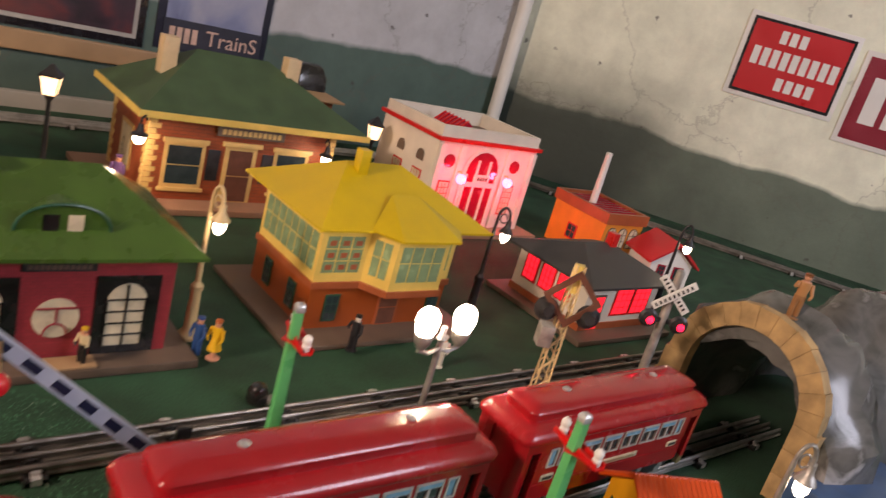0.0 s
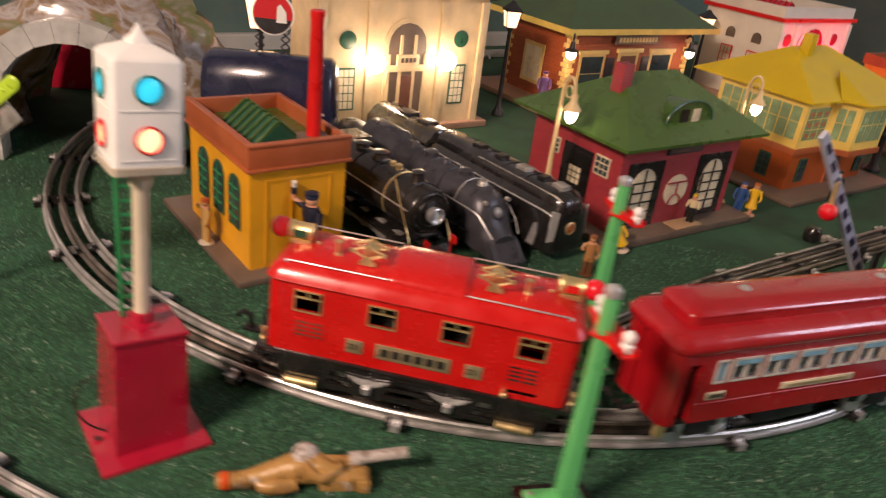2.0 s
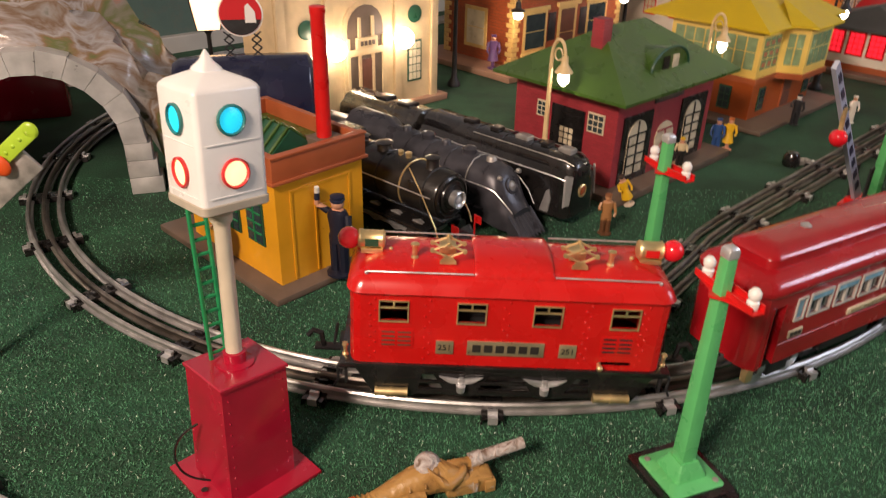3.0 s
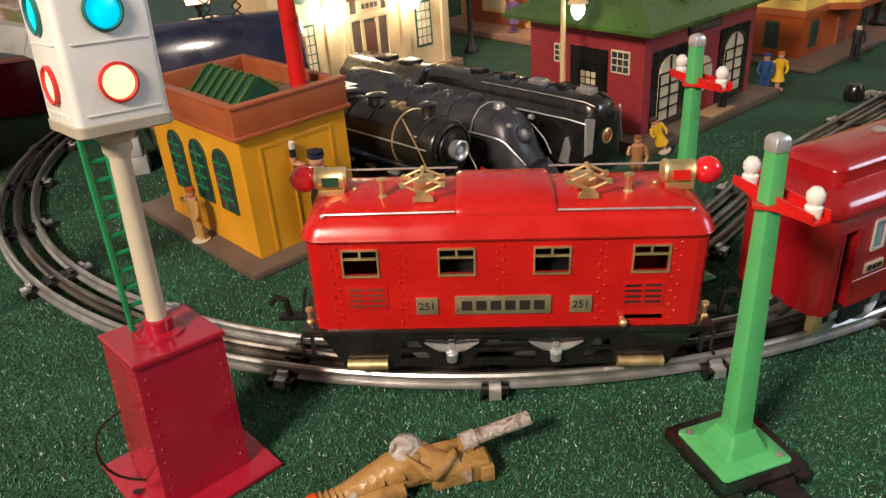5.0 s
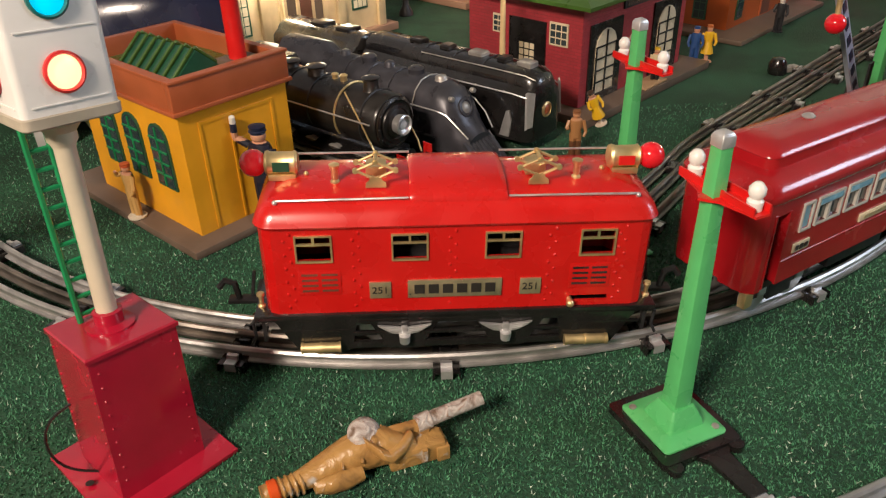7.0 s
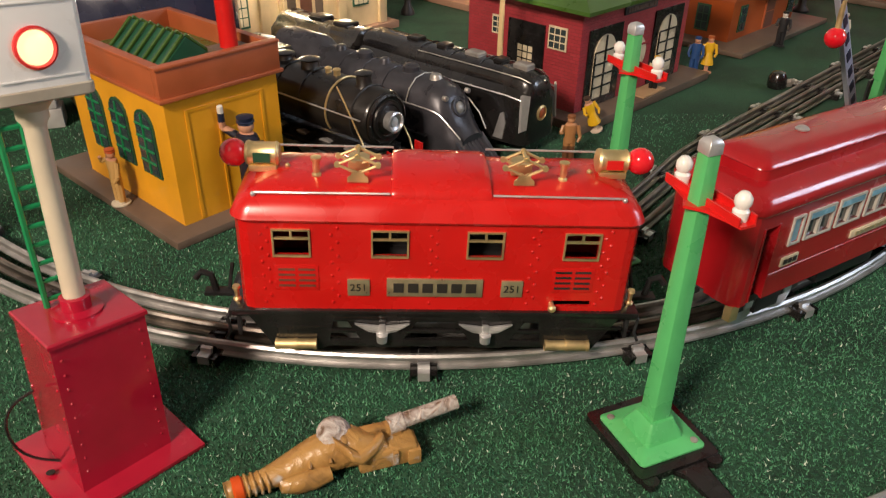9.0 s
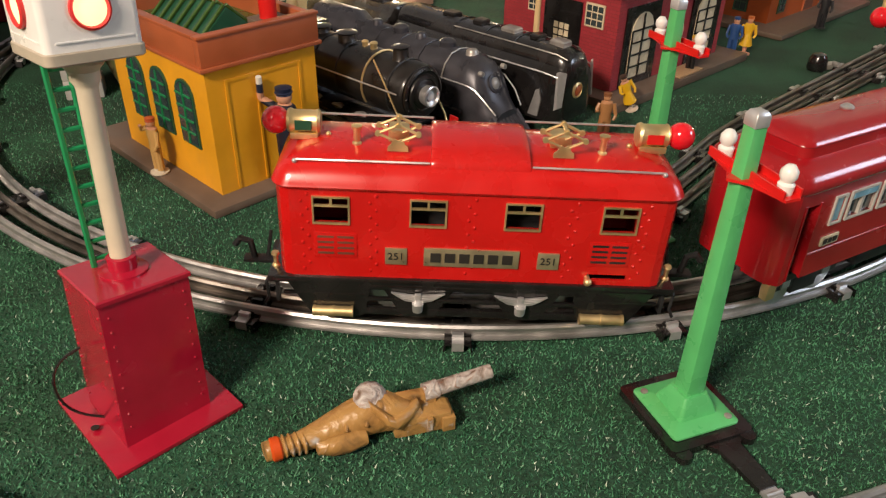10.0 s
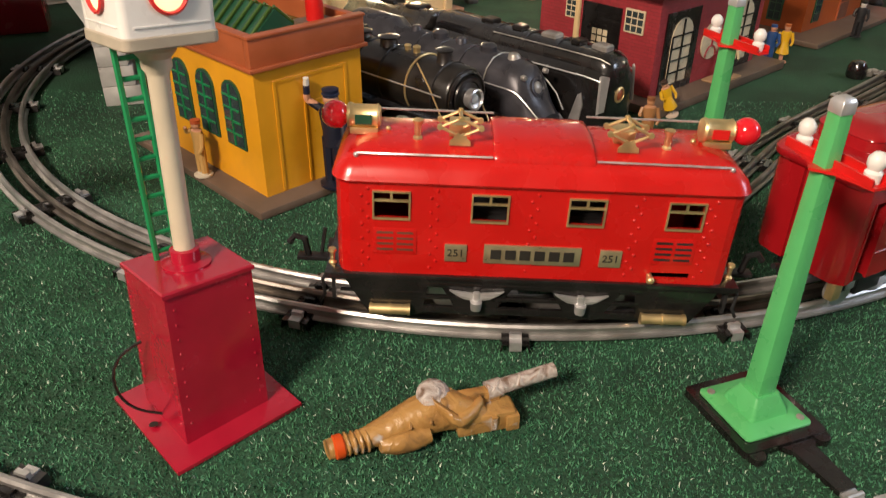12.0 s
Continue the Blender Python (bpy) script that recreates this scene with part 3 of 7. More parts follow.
def rounded(hx, hy, r, n=5):
    """Plan outline of a body with rounded corners."""
    out = []
    for cx, cy, a0 in ((hx - r, hy - r, 0), (-hx + r, hy - r, 90), (-hx + r, -hy + r, 180), (hx - r, -hy + r, 270)):
        for i in range(n + 1):
            a = radians(a0 + 90 * i / n)
            out.append((cx + r * math.cos(a), cy + r * math.sin(a)))
    return out


def shell(bm, hx, hy, r, levels):
    """A body lofted from rounded outlines: rows of (inset, z)."""
    loft(bm, [[Vector((x, y, z)) for x, y in rounded(hx - i, hy - i, max(r - i * 0.5, 0.002))] for i, z in levels])


def panel_wall(bm, x0, x1, z0, z1, holes, y0, y1):
    """One connected wall sheet between y0 and y1 with rectangular holes (hx0, hz0, hx1, hz1) cut through it."""
    xs = sorted({x0, x1, *(v for h in holes for v in (h[0], h[2]))})
    zs = sorted({z0, z1, *(v for h in holes for v in (h[1], h[3]))})
    solid = {}
    for i in range(len(xs) - 1):
        for j in range(len(zs) - 1):
            cx, cz = (xs[i] + xs[i + 1]) / 2, (zs[j] + zs[j + 1]) / 2
            solid[i, j] = not any(h[0] < cx < h[2] and h[1] < cz < h[3] for h in holes)
    vert = {}

    def at(i, j, k):
        if (i, j, k) not in vert:
            vert[i, j, k] = bm.verts.new((xs[i], (y0, y1)[k], zs[j]))
        return vert[i, j, k]

    for (i, j), full in solid.items():
        if not full:
            continue
        for k in (0, 1):
            bm.faces.new([at(i + a, j + b, k) for a, b in ((0, 0), (1, 0), (1, 1), (0, 1))])
        for (di, dj), (p, q) in (((-1, 0), ((0, 0), (0, 1))), ((1, 0), ((1, 0), (1, 1))), ((0, -1), ((0, 0), (1, 0))), ((0, 1), ((0, 1), (1, 1)))):
            if not solid.get((i + di, j + dj), False):
                bm.faces.new([at(i + p[0], j + p[1], 0), at(i + q[0], j + q[1], 0), at(i + q[0], j + q[1], 1), at(i + p[0], j + p[1], 1)])


def window_frame(bm, x0, z0, x1, z1, y, w=0.0011, d=0.0022):
    box(bm, x0 - w, y - d / 2, z0 - w, x1 + w, y + d / 2, z0)
    box(bm, x0 - w, y - d / 2, z1, x1 + w, y + d / 2, z1 + w)
    box(bm, x0 - w, y - d / 2, z0, x0, y + d / 2, z1)
    box(bm, x1, y - d / 2, z0, x1 + w, y + d / 2, z1)


def text_part(body, size, x, y, z, parent, material, name="number"):
    """Small lettering standing upright on a face that looks to -y."""
    cu = bpy.data.curves.new(name, "FONT")
    cu.body, cu.size, cu.align_x, cu.align_y, cu.extrude = body, size, "CENTER", "CENTER", 0.0002
    tmp = new(name, cu)
    bpy.context.view_layer.update()
    me = bpy.data.meshes.new_from_object(tmp.evaluated_get(bpy.context.evaluated_depsgraph_get()))
    bpy.data.objects.remove(tmp)
    me.materials.clear()
    me.materials.append(material)
    ob = new(name, me)
    ob.parent = parent
    ob.matrix_local = pose(x, y, z, 90, 0, 0)
    return ob


def bars(parent, x0, x1, z0, z1, y, n, material):
    """Unreadable or withheld lettering as plain bars."""
    w = (x1 - x0) / (n * 1.4 - 0.4)
    bm = bmesh.new()
    for i in range(n):
        a = x0 + i * w * 1.4
        box(bm, a, y - 0.0003, z0, a + w, y + 0.0004, z1)
    return part("lettering", bm, material, parent, smooth=False)


def wheel(parent, x, y, z, r):
    bm = bmesh.new()
    lathe(bm, [(r * 0.3, -0.003), (r * 0.8, -0.002), (r * 0.82, -0.003), (r, -0.003), (r, 0.001), (r * 1.12, 0.0015), (r * 1.12, 0.003), (r * 0.3, 0.003)], 18,
          Matrix.Translation((x, y, z)) @ pose(0, 0, 0, 90, 0, 0))
    return part("wheel", bm, M_NICKEL, parent)


def electric_loco():
    ob = thing("electric_locomotive", 0.0355, 0.832, 0.001, 0.8, "bright red tinplate electric toy locomotive with brass trim", "toy locomotive", ry=1.9)
    hx, hy = 0.1165, 0.036
    bm = bmesh.new()
    wins = [(-0.0945, -0.075), (-0.0385, -0.019), (0.0165, 0.036), (0.073, 0.0925)]
    holes = [(a, 0.0855, b, 0.1015) for a, b in wins]
    slot = (0.069, 0.0515, 0.093, 0.0555)
    panel_wall(bm, -hx + 0.008, hx - 0.008, 0.048, 0.108, holes + [slot], -hy, -hy + 0.002)
    part("side_panel", bm, M_RED, ob)
    bm = bmesh.new()
    panel_wall(bm, -hx + 0.008, hx - 0.008, 0.048, 0.108, holes, hy - 0.002, hy)
    part("side_panel", bm, M_RED, ob)
    for s in (-1, 1):
        pts = [(s * (hx - 0.008), -hy), (s * (hx - 0.003), -hy + 0.0018), (s * hx, -hy + 0.007), (s * hx, hy - 0.007), (s * (hx - 0.003), hy - 0.0018), (s * (hx - 0.008), hy),
               (s * (hx - 0.008), hy - 0.002), (s * (hx - 0.0025), hy - 0.008), (s * (hx - 0.0025), -hy + 0.008), (s * (hx - 0.008), -hy + 0.002)]
        bm = bmesh.new()
        slab(bm, pts, 0.048, 0.108)
        part("end_panel", bm, M_RED, ob)
    bm = bmesh.new()
    shell(bm, hx + 0.0018, hy + 0.0018, 0.011, [(0.0, 0.1075), (-0.0008, 0.109), (0.0, 0.1105), (0.002, 0.115), (0.006, 0.119), (0.012, 0.122), (0.02, 0.1242), (0.031, 0.1255)])
    part("roof", bm, M_RED, ob)
    bm = bmesh.new()
    rows = []
    for x, k in ((-0.0285, 0.0), (-0.0282, 0.55), (-0.027, 0.88), (-0.0245, 1.0), (0.0245, 1.0), (0.027, 0.88), (0.0282, 0.55), (0.0285, 0.0)):
        ring = [(-0.0308, 0.1165), (-0.0306, 0.1205), (-0.0297, 0.1228), (-0.0275, 0.1248), (-0.02, 0.1275), (-0.01, 0.129), (0.0, 0.1295)]
        ring = ring + [(-y, z) for y, z in reversed(ring[:-1])]
        rows.append([Vector((x, y * (0.985 + 0.015 * k), 0.1165 + (z - 0.1165) * (0.8 + 0.2 * k))) for y, z in ring])
    loft(bm, rows)
    box(bm, -0.0298, -0.0314, 0.116, 0.0298, -0.0302, 0.1176, 0.0003)
    part("roof_hood", bm, M_RED, ob)
    for a, b in wins:
        bm = bmesh.new()
        window_frame(bm, a, 0.0855, b, 0.1015, -hy)
        box(bm, a, -hy - 0.0006, 0.0957, b, -hy + 0.0008, 0.097)
        box(bm, (a + b) / 2 - 0.0007, -hy - 0.0006, 0.097, (a + b) / 2 + 0.0007, -hy + 0.0008, 0.1015)
        part("window_frame", bm, M_BRASS, ob, "brass window frame")
        bm = bmesh.new()
        window_frame(bm, a, 0.0855, b, 0.1015, hy)
        part("window_frame", bm, M_BRASS, ob, "brass window frame")
    bm = bmesh.new()
    box(bm, -0.07, -0.02, 0.046, 0.06, 0.02, 0.083, 0.003)
    box(bm, 0.02, -0.016, 0.083, 0.036, 0.012, 0.092, 0.002)
    rod(bm, (-0.032, -0.018, 0.098), (-0.022, -0.02, 0.088), 0.0009)
    rod(bm, (0.018, -0.02, 0.1), (0.03, -0.018, 0.088), 0.0009)
    part("motor", bm, M_IRON, ob, "dark motor inside the shell")
    # name plates
    for x0, x1 in ((-0.0535, -0.0405), (0.0375, 0.0505)):
        box_part("number_plate", (x0, -hy - 0.0012, 0.0583, x1, -hy, 0.0697), M_PLATE, ob, 0.0003, "brass number plate")
        text_part("251", 0.0068, (x0 + x1) / 2, -hy - 0.0014, 0.064, ob, M_INK)
    plate = box_part("name_plate", (-0.0305, -hy - 0.0012, 0.058, 0.0265, -hy, 0.0705), M_PLATE, ob, 0.0003, "brass plate with black lettering")
    bars(plate, -0.0265, 0.0225, 0.0612, 0.0675, -hy - 0.0014, 6, M_INK)
    # louvres
    for cx in (-0.0825, 0.08):
        bm = bmesh.new()
        box(bm, cx - 0.0125, -hy - 0.0005, 0.0615, cx + 0.0125, -hy + 0.0005, 0.0785, 0.0002)
        part("louvre_panel", bm, M_RED, ob)
        for r in range(4):
            for s in (-1, 1):
                z = 0.064 + r * 0.0037
                bm = bmesh.new()
                prism(bm, [(-0.0048, 0), (0.0048, 0), (0.0048, 0.0014), (-0.0048, 0.0014)], -hy - 0.0007, -hy - 0.0001, Matrix.Translation((cx + s * 0.0058, 0, z)))
                part("louvre", bm, M_IRON if cx > 0 else M_BROWNFRAME, ob)
    # rivets
    RV = bmesh.new()
    ball(RV, (0, 0, 0), 0.0011, n=6)
    RV = mesh_of(RV, "rivet", M_RED)
    for cx in (-0.1, -0.0605, -0.0035, 0.0555, 0.0975):
        for k in range(12):
            z = 0.053 + k * 0.0046
            share("rivet", RV, ob, pose(cx + (0.0018 if k % 2 else -0.0018), -hy, z))
    bm = bmesh.new()
    rod(bm, (0.069, -hy - 0.004, 0.0525), (0.069, -hy + 0.004, 0.0535), 0.0018)
    ball(bm, (0.069, -hy - 0.004, 0.0523), 0.0026)
    part("switch_lever", bm, M_BRASS, ob, "brass reversing lever")
    # roof fittings
    for s in (-1, 1):
        bm = bmesh.new()
        cx = s * 0.103
        lathe(bm, [(0.004, -0.0105), (0.0068, -0.0095), (0.0074, -0.008), (0.0066, -0.006), (0.0066, 0.0065), (0.0072, 0.008), (0.0055, 0.0095)], 20,
              Matrix.Translation((cx, 0, 0.1325)) @ pose(0, 0, 0, 0, 90, 0))
        box(bm, cx - 0.008, -0.006, 0.123, cx + 0.008, 0.006, 0.127, 0.0006)
        lamp = part("headlamp", bm, M_BRASS, ob, "brass headlamp with a red bulb")
        bm = bmesh.new()
        box(bm, cx - 0.0048, -0.0072, 0.1294, cx + 0.0048, -0.0064, 0.1352)
        part("side_lens", bm, M_GREENTRIM if s < 0 else M_REDARM, lamp, "green side lens" if s < 0 else "red side lens", smooth=False)
        bm = bmesh.new()
        ball(bm, (s * 0.1198, 0, 0.1325), 0.0083, n=20)
        rod(bm, (s * 0.112, 0, 0.1325), (s * 0.116, 0, 0.1325), 0.0045)
        part("bulb", bm, M_REDBULB, lamp, "red glass ball bulb")
        bm = bmesh.new()
        lathe(bm, [(0.0028, 0), (0.0028, 0.001), (0.0017, 0.002), (0.0022, 0.004), (0.0019, 0.008), (0.003, 0.0098), (0.0032, 0.0115), (0.0015, 0.0122)], 14,
              Matrix.Translation((s * 0.0715, -0.012, 0.1245)))
        part("insulator_post", bm, M_BRASS, ob)
        # pantograph
        bm = bmesh.new()
        px, pz = s * 0.0475, 0.1248
        prism(bm, [(-0.006, 0), (0.006, 0), (0.0058, 0.0026), (0.004, 0.004), (0.003, 0.0065), (0.0018, 0.0075), (0, 0.0062), (-0.0018, 0.0075), (-0.003, 0.0065), (-0.004, 0.004),
                   (-0.0058, 0.0026)], -0.0208, -0.0196, Matrix.Translation((px, 0, pz)))
        for y in (-0.02, -0.008):
            pts = [(-0.002, 0.006), (-0.0115, 0.0105), (0.0, 0.0158), (0.0115, 0.0105), (0.002, 0.006)]
            for (xa, za), (xb, zb) in zip(pts, pts[1:]):
                rod(bm, (px + xa, y, pz + za), (px + xb, y, pz + zb), 0.00095, n=8)
            for xa, za in ((-0.0115, 0.0105), (0.0115, 0.0105), (0, 0.0158)):
                rod(bm, (px + xa, y - 0.001, pz + za), (px + xa, y + 0.001, pz + za), 0.0017, n=10)
        box(bm, px - 0.006, -0.0085, pz, px + 0.006, 0.005, pz + 0.0075)
        rod(bm, (px, -0.022, pz + 0.0158), (px, -0.006, pz + 0.0158), 0.0012, n=8)
        part("pantograph", bm, M_BRASS, ob, "cut brass pantograph")
        bm = bmesh.new()
        tube(bm, [(s * 0.105, -0.03, 0.1205), (s * 0.104, -0.0302, 0.1222), (s * 0.07, -0.0302, 0.1224), (s * 0.029, -0.0302, 0.1226)], 0.0007, 6)
        ball(bm, (s * 0.105, -0.03, 0.121), 0.0016, n=8)
        part("handrail", bm, M_NICKEL, ob, "thin nickel handrail")
        bm = bmesh.new()
        rod(bm, (s * 0.095, 0.01, 0.1335), (s * 0.0275, 0.01, 0.1335), 0.0007, n=6)
        part("conduit", bm, M_NICKEL, ob)
        bm = bmesh.new()
        ball(bm, (s * 0.089, -0.003, 0.1262), 0.0016, n=8)
        part("nut", bm, M_BRASS, ob)
    # chassis
    box_part("deck", (-0.124, -0.0385, 0.0435, 0.124, 0.0385, 0.048), M_BLACK, ob, 0.0008, "black running deck")
    end = [(-0.112, 0.0437), (-0.104, 0.030), (-0.097, 0.0185), (-0.071, 0.0185), (-0.0655, 0.0215), (-0.062, 0.0437)]
    mid = [(-0.056, 0.0437), (-0.046, 0.0265), (-0.042, 0.0205), (-0.024, 0.0205), (-0.02, 0.0265), (-0.01, 0.0437)]
    for s in (-1, 1):
        y = s * 0.037
        for pts in (end, [(-x, z) for x, z in reversed(end)], mid, [(-x, z) for x, z in reversed(mid)]):
            bm = bmesh.new()
            prism(bm, pts, y - 0.001, y + 0.001)
            part("side_frame", bm, M_BLACK, ob, "black stamped side frame")
        for x0, z0, x1, z1 in ((-0.066, 0.04, 0.066, 0.0437), (-0.066, 0.0315, 0.066, 0.034), (-0.066, 0.0215, 0.066, 0.0262), (-0.115, 0.035, -0.066, 0.0366), (0.066, 0.035, 0.115, 0.0366)):
            box_part("frame_bar", (x0, y - 0.0012, z0, x1, y + 0.0012, z1), M_BLACK, ob, 0.0003)
    for x0, x1 in ((-0.0965, -0.0735), (0.0685, 0.0945)):
        bm = bmesh.new()
        rod(bm, (x0, -0.0402, 0.0245), (x1, -0.0402, 0.0245), 0.0033, n=14)
        for k in (x0, (x0 + x1) / 2, x1):
            rod(bm, (k - 0.0008, -0.0402, 0.0245), (k + 0.0008, -0.0402, 0.0245), 0.0037, n=14)
        part("air_tank", bm, M_BRASS, ob, "brass air tank")
    for cx in (-0.033, 0.03):
        bm = bmesh.new()
        for s in (-1, 1):
            prism(bm, [(cx + s * 0.001, 0.0375), (cx + s * 0.0165, 0.0395), (cx + s * 0.0125, 0.0365), (cx + s * 0.008, 0.0338), (cx + s * 0.001, 0.0325)], -0.0402, -0.0385)
            for k in range(3):
                rod(bm, (cx + s * 0.002, -0.0403, 0.0345 + k * 0.0014), (cx + s * (0.0105 + k * 0.002), -0.0403, 0.0362 + k * 0.0013), 0.0005, n=6)
        box(bm, cx - 0.002, -0.0412, 0.032, cx + 0.002, -0.0385, 0.039, 0.0006)
        rod(bm, (cx, -0.0412, 0.0275), (cx, -0.0412, 0.033), 0.0032, 0.0036, n=14)
        part("journal", bm, M_NICKEL, ob, "nickel winged journal box")
    for x in (-0.045, 0.045):
        for y in (-0.0165, 0.0165):
            wheel(ob, x, y, 0.028, 0.0155)
    # couplers and steps at both ends
    for s in (-1, 1):
        bm = bmesh.new()
        box(bm, s * 0.124 - 0.003, -0.006, 0.036, s * 0.124 + 0.003, 0.006, 0.0465, 0.0008)
        box(bm, min(s * 0.12, s * 0.147), -0.004, 0.034, max(s * 0.12, s * 0.147), 0.004, 0.0365, 0.0006)
        tube(bm, [(s * 0.14, 0, 0.036), (s * 0.142, 0, 0.048), (s * 0.148, 0, 0.05), (s * 0.152, 0, 0.045)], 0.0022, 8)
        rod(bm, (s * 0.132, 0.002, 0.036), (s * 0.13, 0.008, 0.052), 0.0012, n=6)
        part("coupler", bm, M_IRON, ob, "dark iron coupler")
        bm = bmesh.new()
        lathe(bm, [(0.0025, 0), (0.0025, 0.001), (0.0014, 0.002), (0.0016, 0.007), (0.0026, 0.0085), (0.0022, 0.01)], 12, Matrix.Translation((s * 0.1205, -0.027, 0.048)))
        part("stanchion", bm, M_BRASS, ob, "small brass stanchion")
        bm = bmesh.new()
        tube(bm, [(s * 0.1225, -0.03, 0.046), (s * 0.126, -0.033, 0.04), (s * 0.125, -0.034, 0.03), (s * 0.128, -0.034, 0.024)], 0.0011, 6)
        box(bm, s * 0.1195 - 0.001, -0.034, 0.026, s * 0.1195 + 0.001, -0.03, 0.044)
        part("step", bm, M_IRON, ob)
    return ob


electric_loco()


def coach():
    """Passenger coach: origin at the near left lower corner on the ground, x along the coach, y across."""
    ob = thing("passenger_coach", 0.2225, 0.8015, 0.0, 29.5, "dark red tinplate toy passenger coach with pale windows", "toy train car", "toy passenger coaches")
    L, W = 0.29, 0.066
    wins = [(0.0545 + k * 0.0315, 0.0545 + k * 0.0315 + 0.0245) for k in range(6)]
    small = [(0.0395, 0.048), (0.2435, 0.252)]
    holes = [(a, 0.079, b, 0.0965) for a, b in sorted(wins + small)]
    doors = [(0.0115, 0.042, 0.0265, 0.096), (L - 0.0265, 0.042, L - 0.0115, 0.096)]
    for y0, y1 in ((0.0, 0.002), (W - 0.002, W)):
        bm = bmesh.new()
        panel_wall(bm, 0.006, L - 0.006, 0.042, 0.108, holes + doors, y0, y1)
        side = part("side_panel", bm, M_COACH, ob)
        bm = bmesh.new()
        box(bm, 0.0265, y0 - 0.0006, 0.0585, L - 0.0265, y1 + 0.0006, 0.0597)
        part("beading", bm, M_COACH, side)
    for s, x in ((1, 0.0), (-1, L)):
        pts = [(x + s * 0.006, 0), (x + s * 0.001, 0.006), (x, 0.014), (x, 0.024), (x + s * 0.003, 0.024), (x + s * 0.003, W - 0.024), (x, W - 0.024), (x, W - 0.014), (x + s * 0.001, W - 0.006), (x + s * 0.006, W),
               (x + s * 0.008, W - 0.002), (x + s * 0.006, 0.03), (x + s * 0.008, 0.002)]
        bm = bmesh.new()
        slab(bm, pts, 0.042, 0.108)
        part("end_panel", bm, M_COACH, ob)
    bm = bmesh.new()
    rows = [(0.0, 0.1065), (-0.0012, 0.1085), (-0.0012, 0.112), (0.002, 0.117), (0.006, 0.1195), (0.0112, 0.1213), (0.0136, 0.1217), (0.0139, 0.128), (0.0132, 0.1288), (0.0138, 0.1305), (0.0175, 0.133), (0.022, 0.1348), (0.028, 0.136)]
    loft(bm, [[Vector((x + L / 2, y + W / 2, z)) for x, y in rounded(L / 2 + 0.002 - i * 1.2, W / 2 + 0.002 - i, max(0.012 - i * 0.3, 0.003))] for i, z in rows])
    part("roof", bm, M_COACH, ob)
    for x in (0.075, L - 0.075):
        bm = bmesh.new()
        lathe(bm, [(0.004, 0.1355), (0.0045, 0.137), (0.0025, 0.1385), (0.0005, 0.139)], 12, Matrix.Translation((x, W / 2, 0)))
        part("vent", bm, M_NICKEL, ob)
    for a, b in wins:
        bm = bmesh.new()
        window_frame(bm, a, 0.079, b, 0.0965, 0.0, 0.0014, 0.0024)
        box(bm, a, -0.0008, 0.0915, b, 0.0012, 0.0965)
        box(bm, (a + b) / 2 - 0.0012, -0.0008, 0.079, (a + b) / 2 + 0.0012, 0.0012, 0.0915)
        fr = part("window_frame", bm, M_PALEFRAME, ob, "pale window frame")
        box_part("pane", (a, 0.0012, 0.079, b, 0.0018, 0.0965), M_DARKWIN, fr)
        box_part("pane", (a + 0.001, -0.0014, 0.0925, b - 0.001, -0.0009, 0.0962), M_BLUEWIN, fr, label="blue upper pane")
    for a, b in small:
        bm = bmesh.new()
        window_frame(bm, a, 0.079, b, 0.0965, 0.0, 0.0014, 0.0024)
        fr = part("window_frame", bm, M_PALEFRAME, ob, "pale window frame")
        box_part("pane", (a, 0.0006, 0.079, b, 0.0014, 0.0965), M_BLUEWIN, fr, label="blue pane")
    pl = box_part("name_plate", (0.108, -0.0012, 0.063, 0.182, 0.0, 0.0688), M_PALEWIN, ob, 0.0003, "pale name plate")
    bars(pl, 0.113, 0.177, 0.0645, 0.0672, -0.0014, 12, M_PLATE)
    for x in (0.036, 0.237):
        pl = box_part("number_plate", (x, -0.0012, 0.063, x + 0.0165, 0.0, 0.0695), M_PALEWIN, ob, 0.0003, "pale number plate")
        bars(pl, x + 0.002, x + 0.0145, 0.0645, 0.068, -0.0014, 3, M_INK)
    for x in (0.0115, L - 0.0265):
        box_part("door", (x, 0.006, 0.044, x + 0.015, 0.008, 0.097), M_BLACK, ob, 0.0004, "recessed dark door")
        for k in (0, 1):
            bm = bmesh.new()
            box(bm, x + k * 0.0135, -0.0006, 0.044, x + 0.0015 + k * 0.0135, 0.006, 0.097)
            part("door_jamb", bm, M_COACH, ob)
    bm = bmesh.new()
    box(bm, 0.012, 0.004, 0.0385, L - 0.012, W - 0.004, 0.044)
    box(bm, 0.1, 0.008, 0.024, 0.165, W - 0.008, 0.039, 0.001)
    part("underframe", bm, M_IRON, ob, "dark underframe")
    for cx in (0.05, L - 0.05):
        bm = bmesh.new()
        for y in (0.011, W - 0.011):
            box(bm, cx - 0.032, y - 0.0012, 0.026, cx + 0.032, y + 0.0012, 0.034, 0.0006)
            box(bm, cx - 0.012, y - 0.0016, 0.02, cx + 0.012, y + 0.0016, 0.037, 0.0006)
        box(bm, cx - 0.006, 0.012, 0.033, cx + 0.006, W - 0.012, 0.039)
        truck = part("truck", bm, M_IRON, ob)
        for dx in (-0.02, 0.02):
            for y in (W / 2 - 0.0165, W / 2 + 0.0165):
                wheel(truck, cx + dx, y, 0.0235, 0.0105)
            bm = bmesh.new()
            box(bm, cx + dx - 0.004, 0.0088, 0.027, cx + dx + 0.004, 0.0108, 0.036, 0.0006)
            part("journal", bm, M_NICKEL, truck)
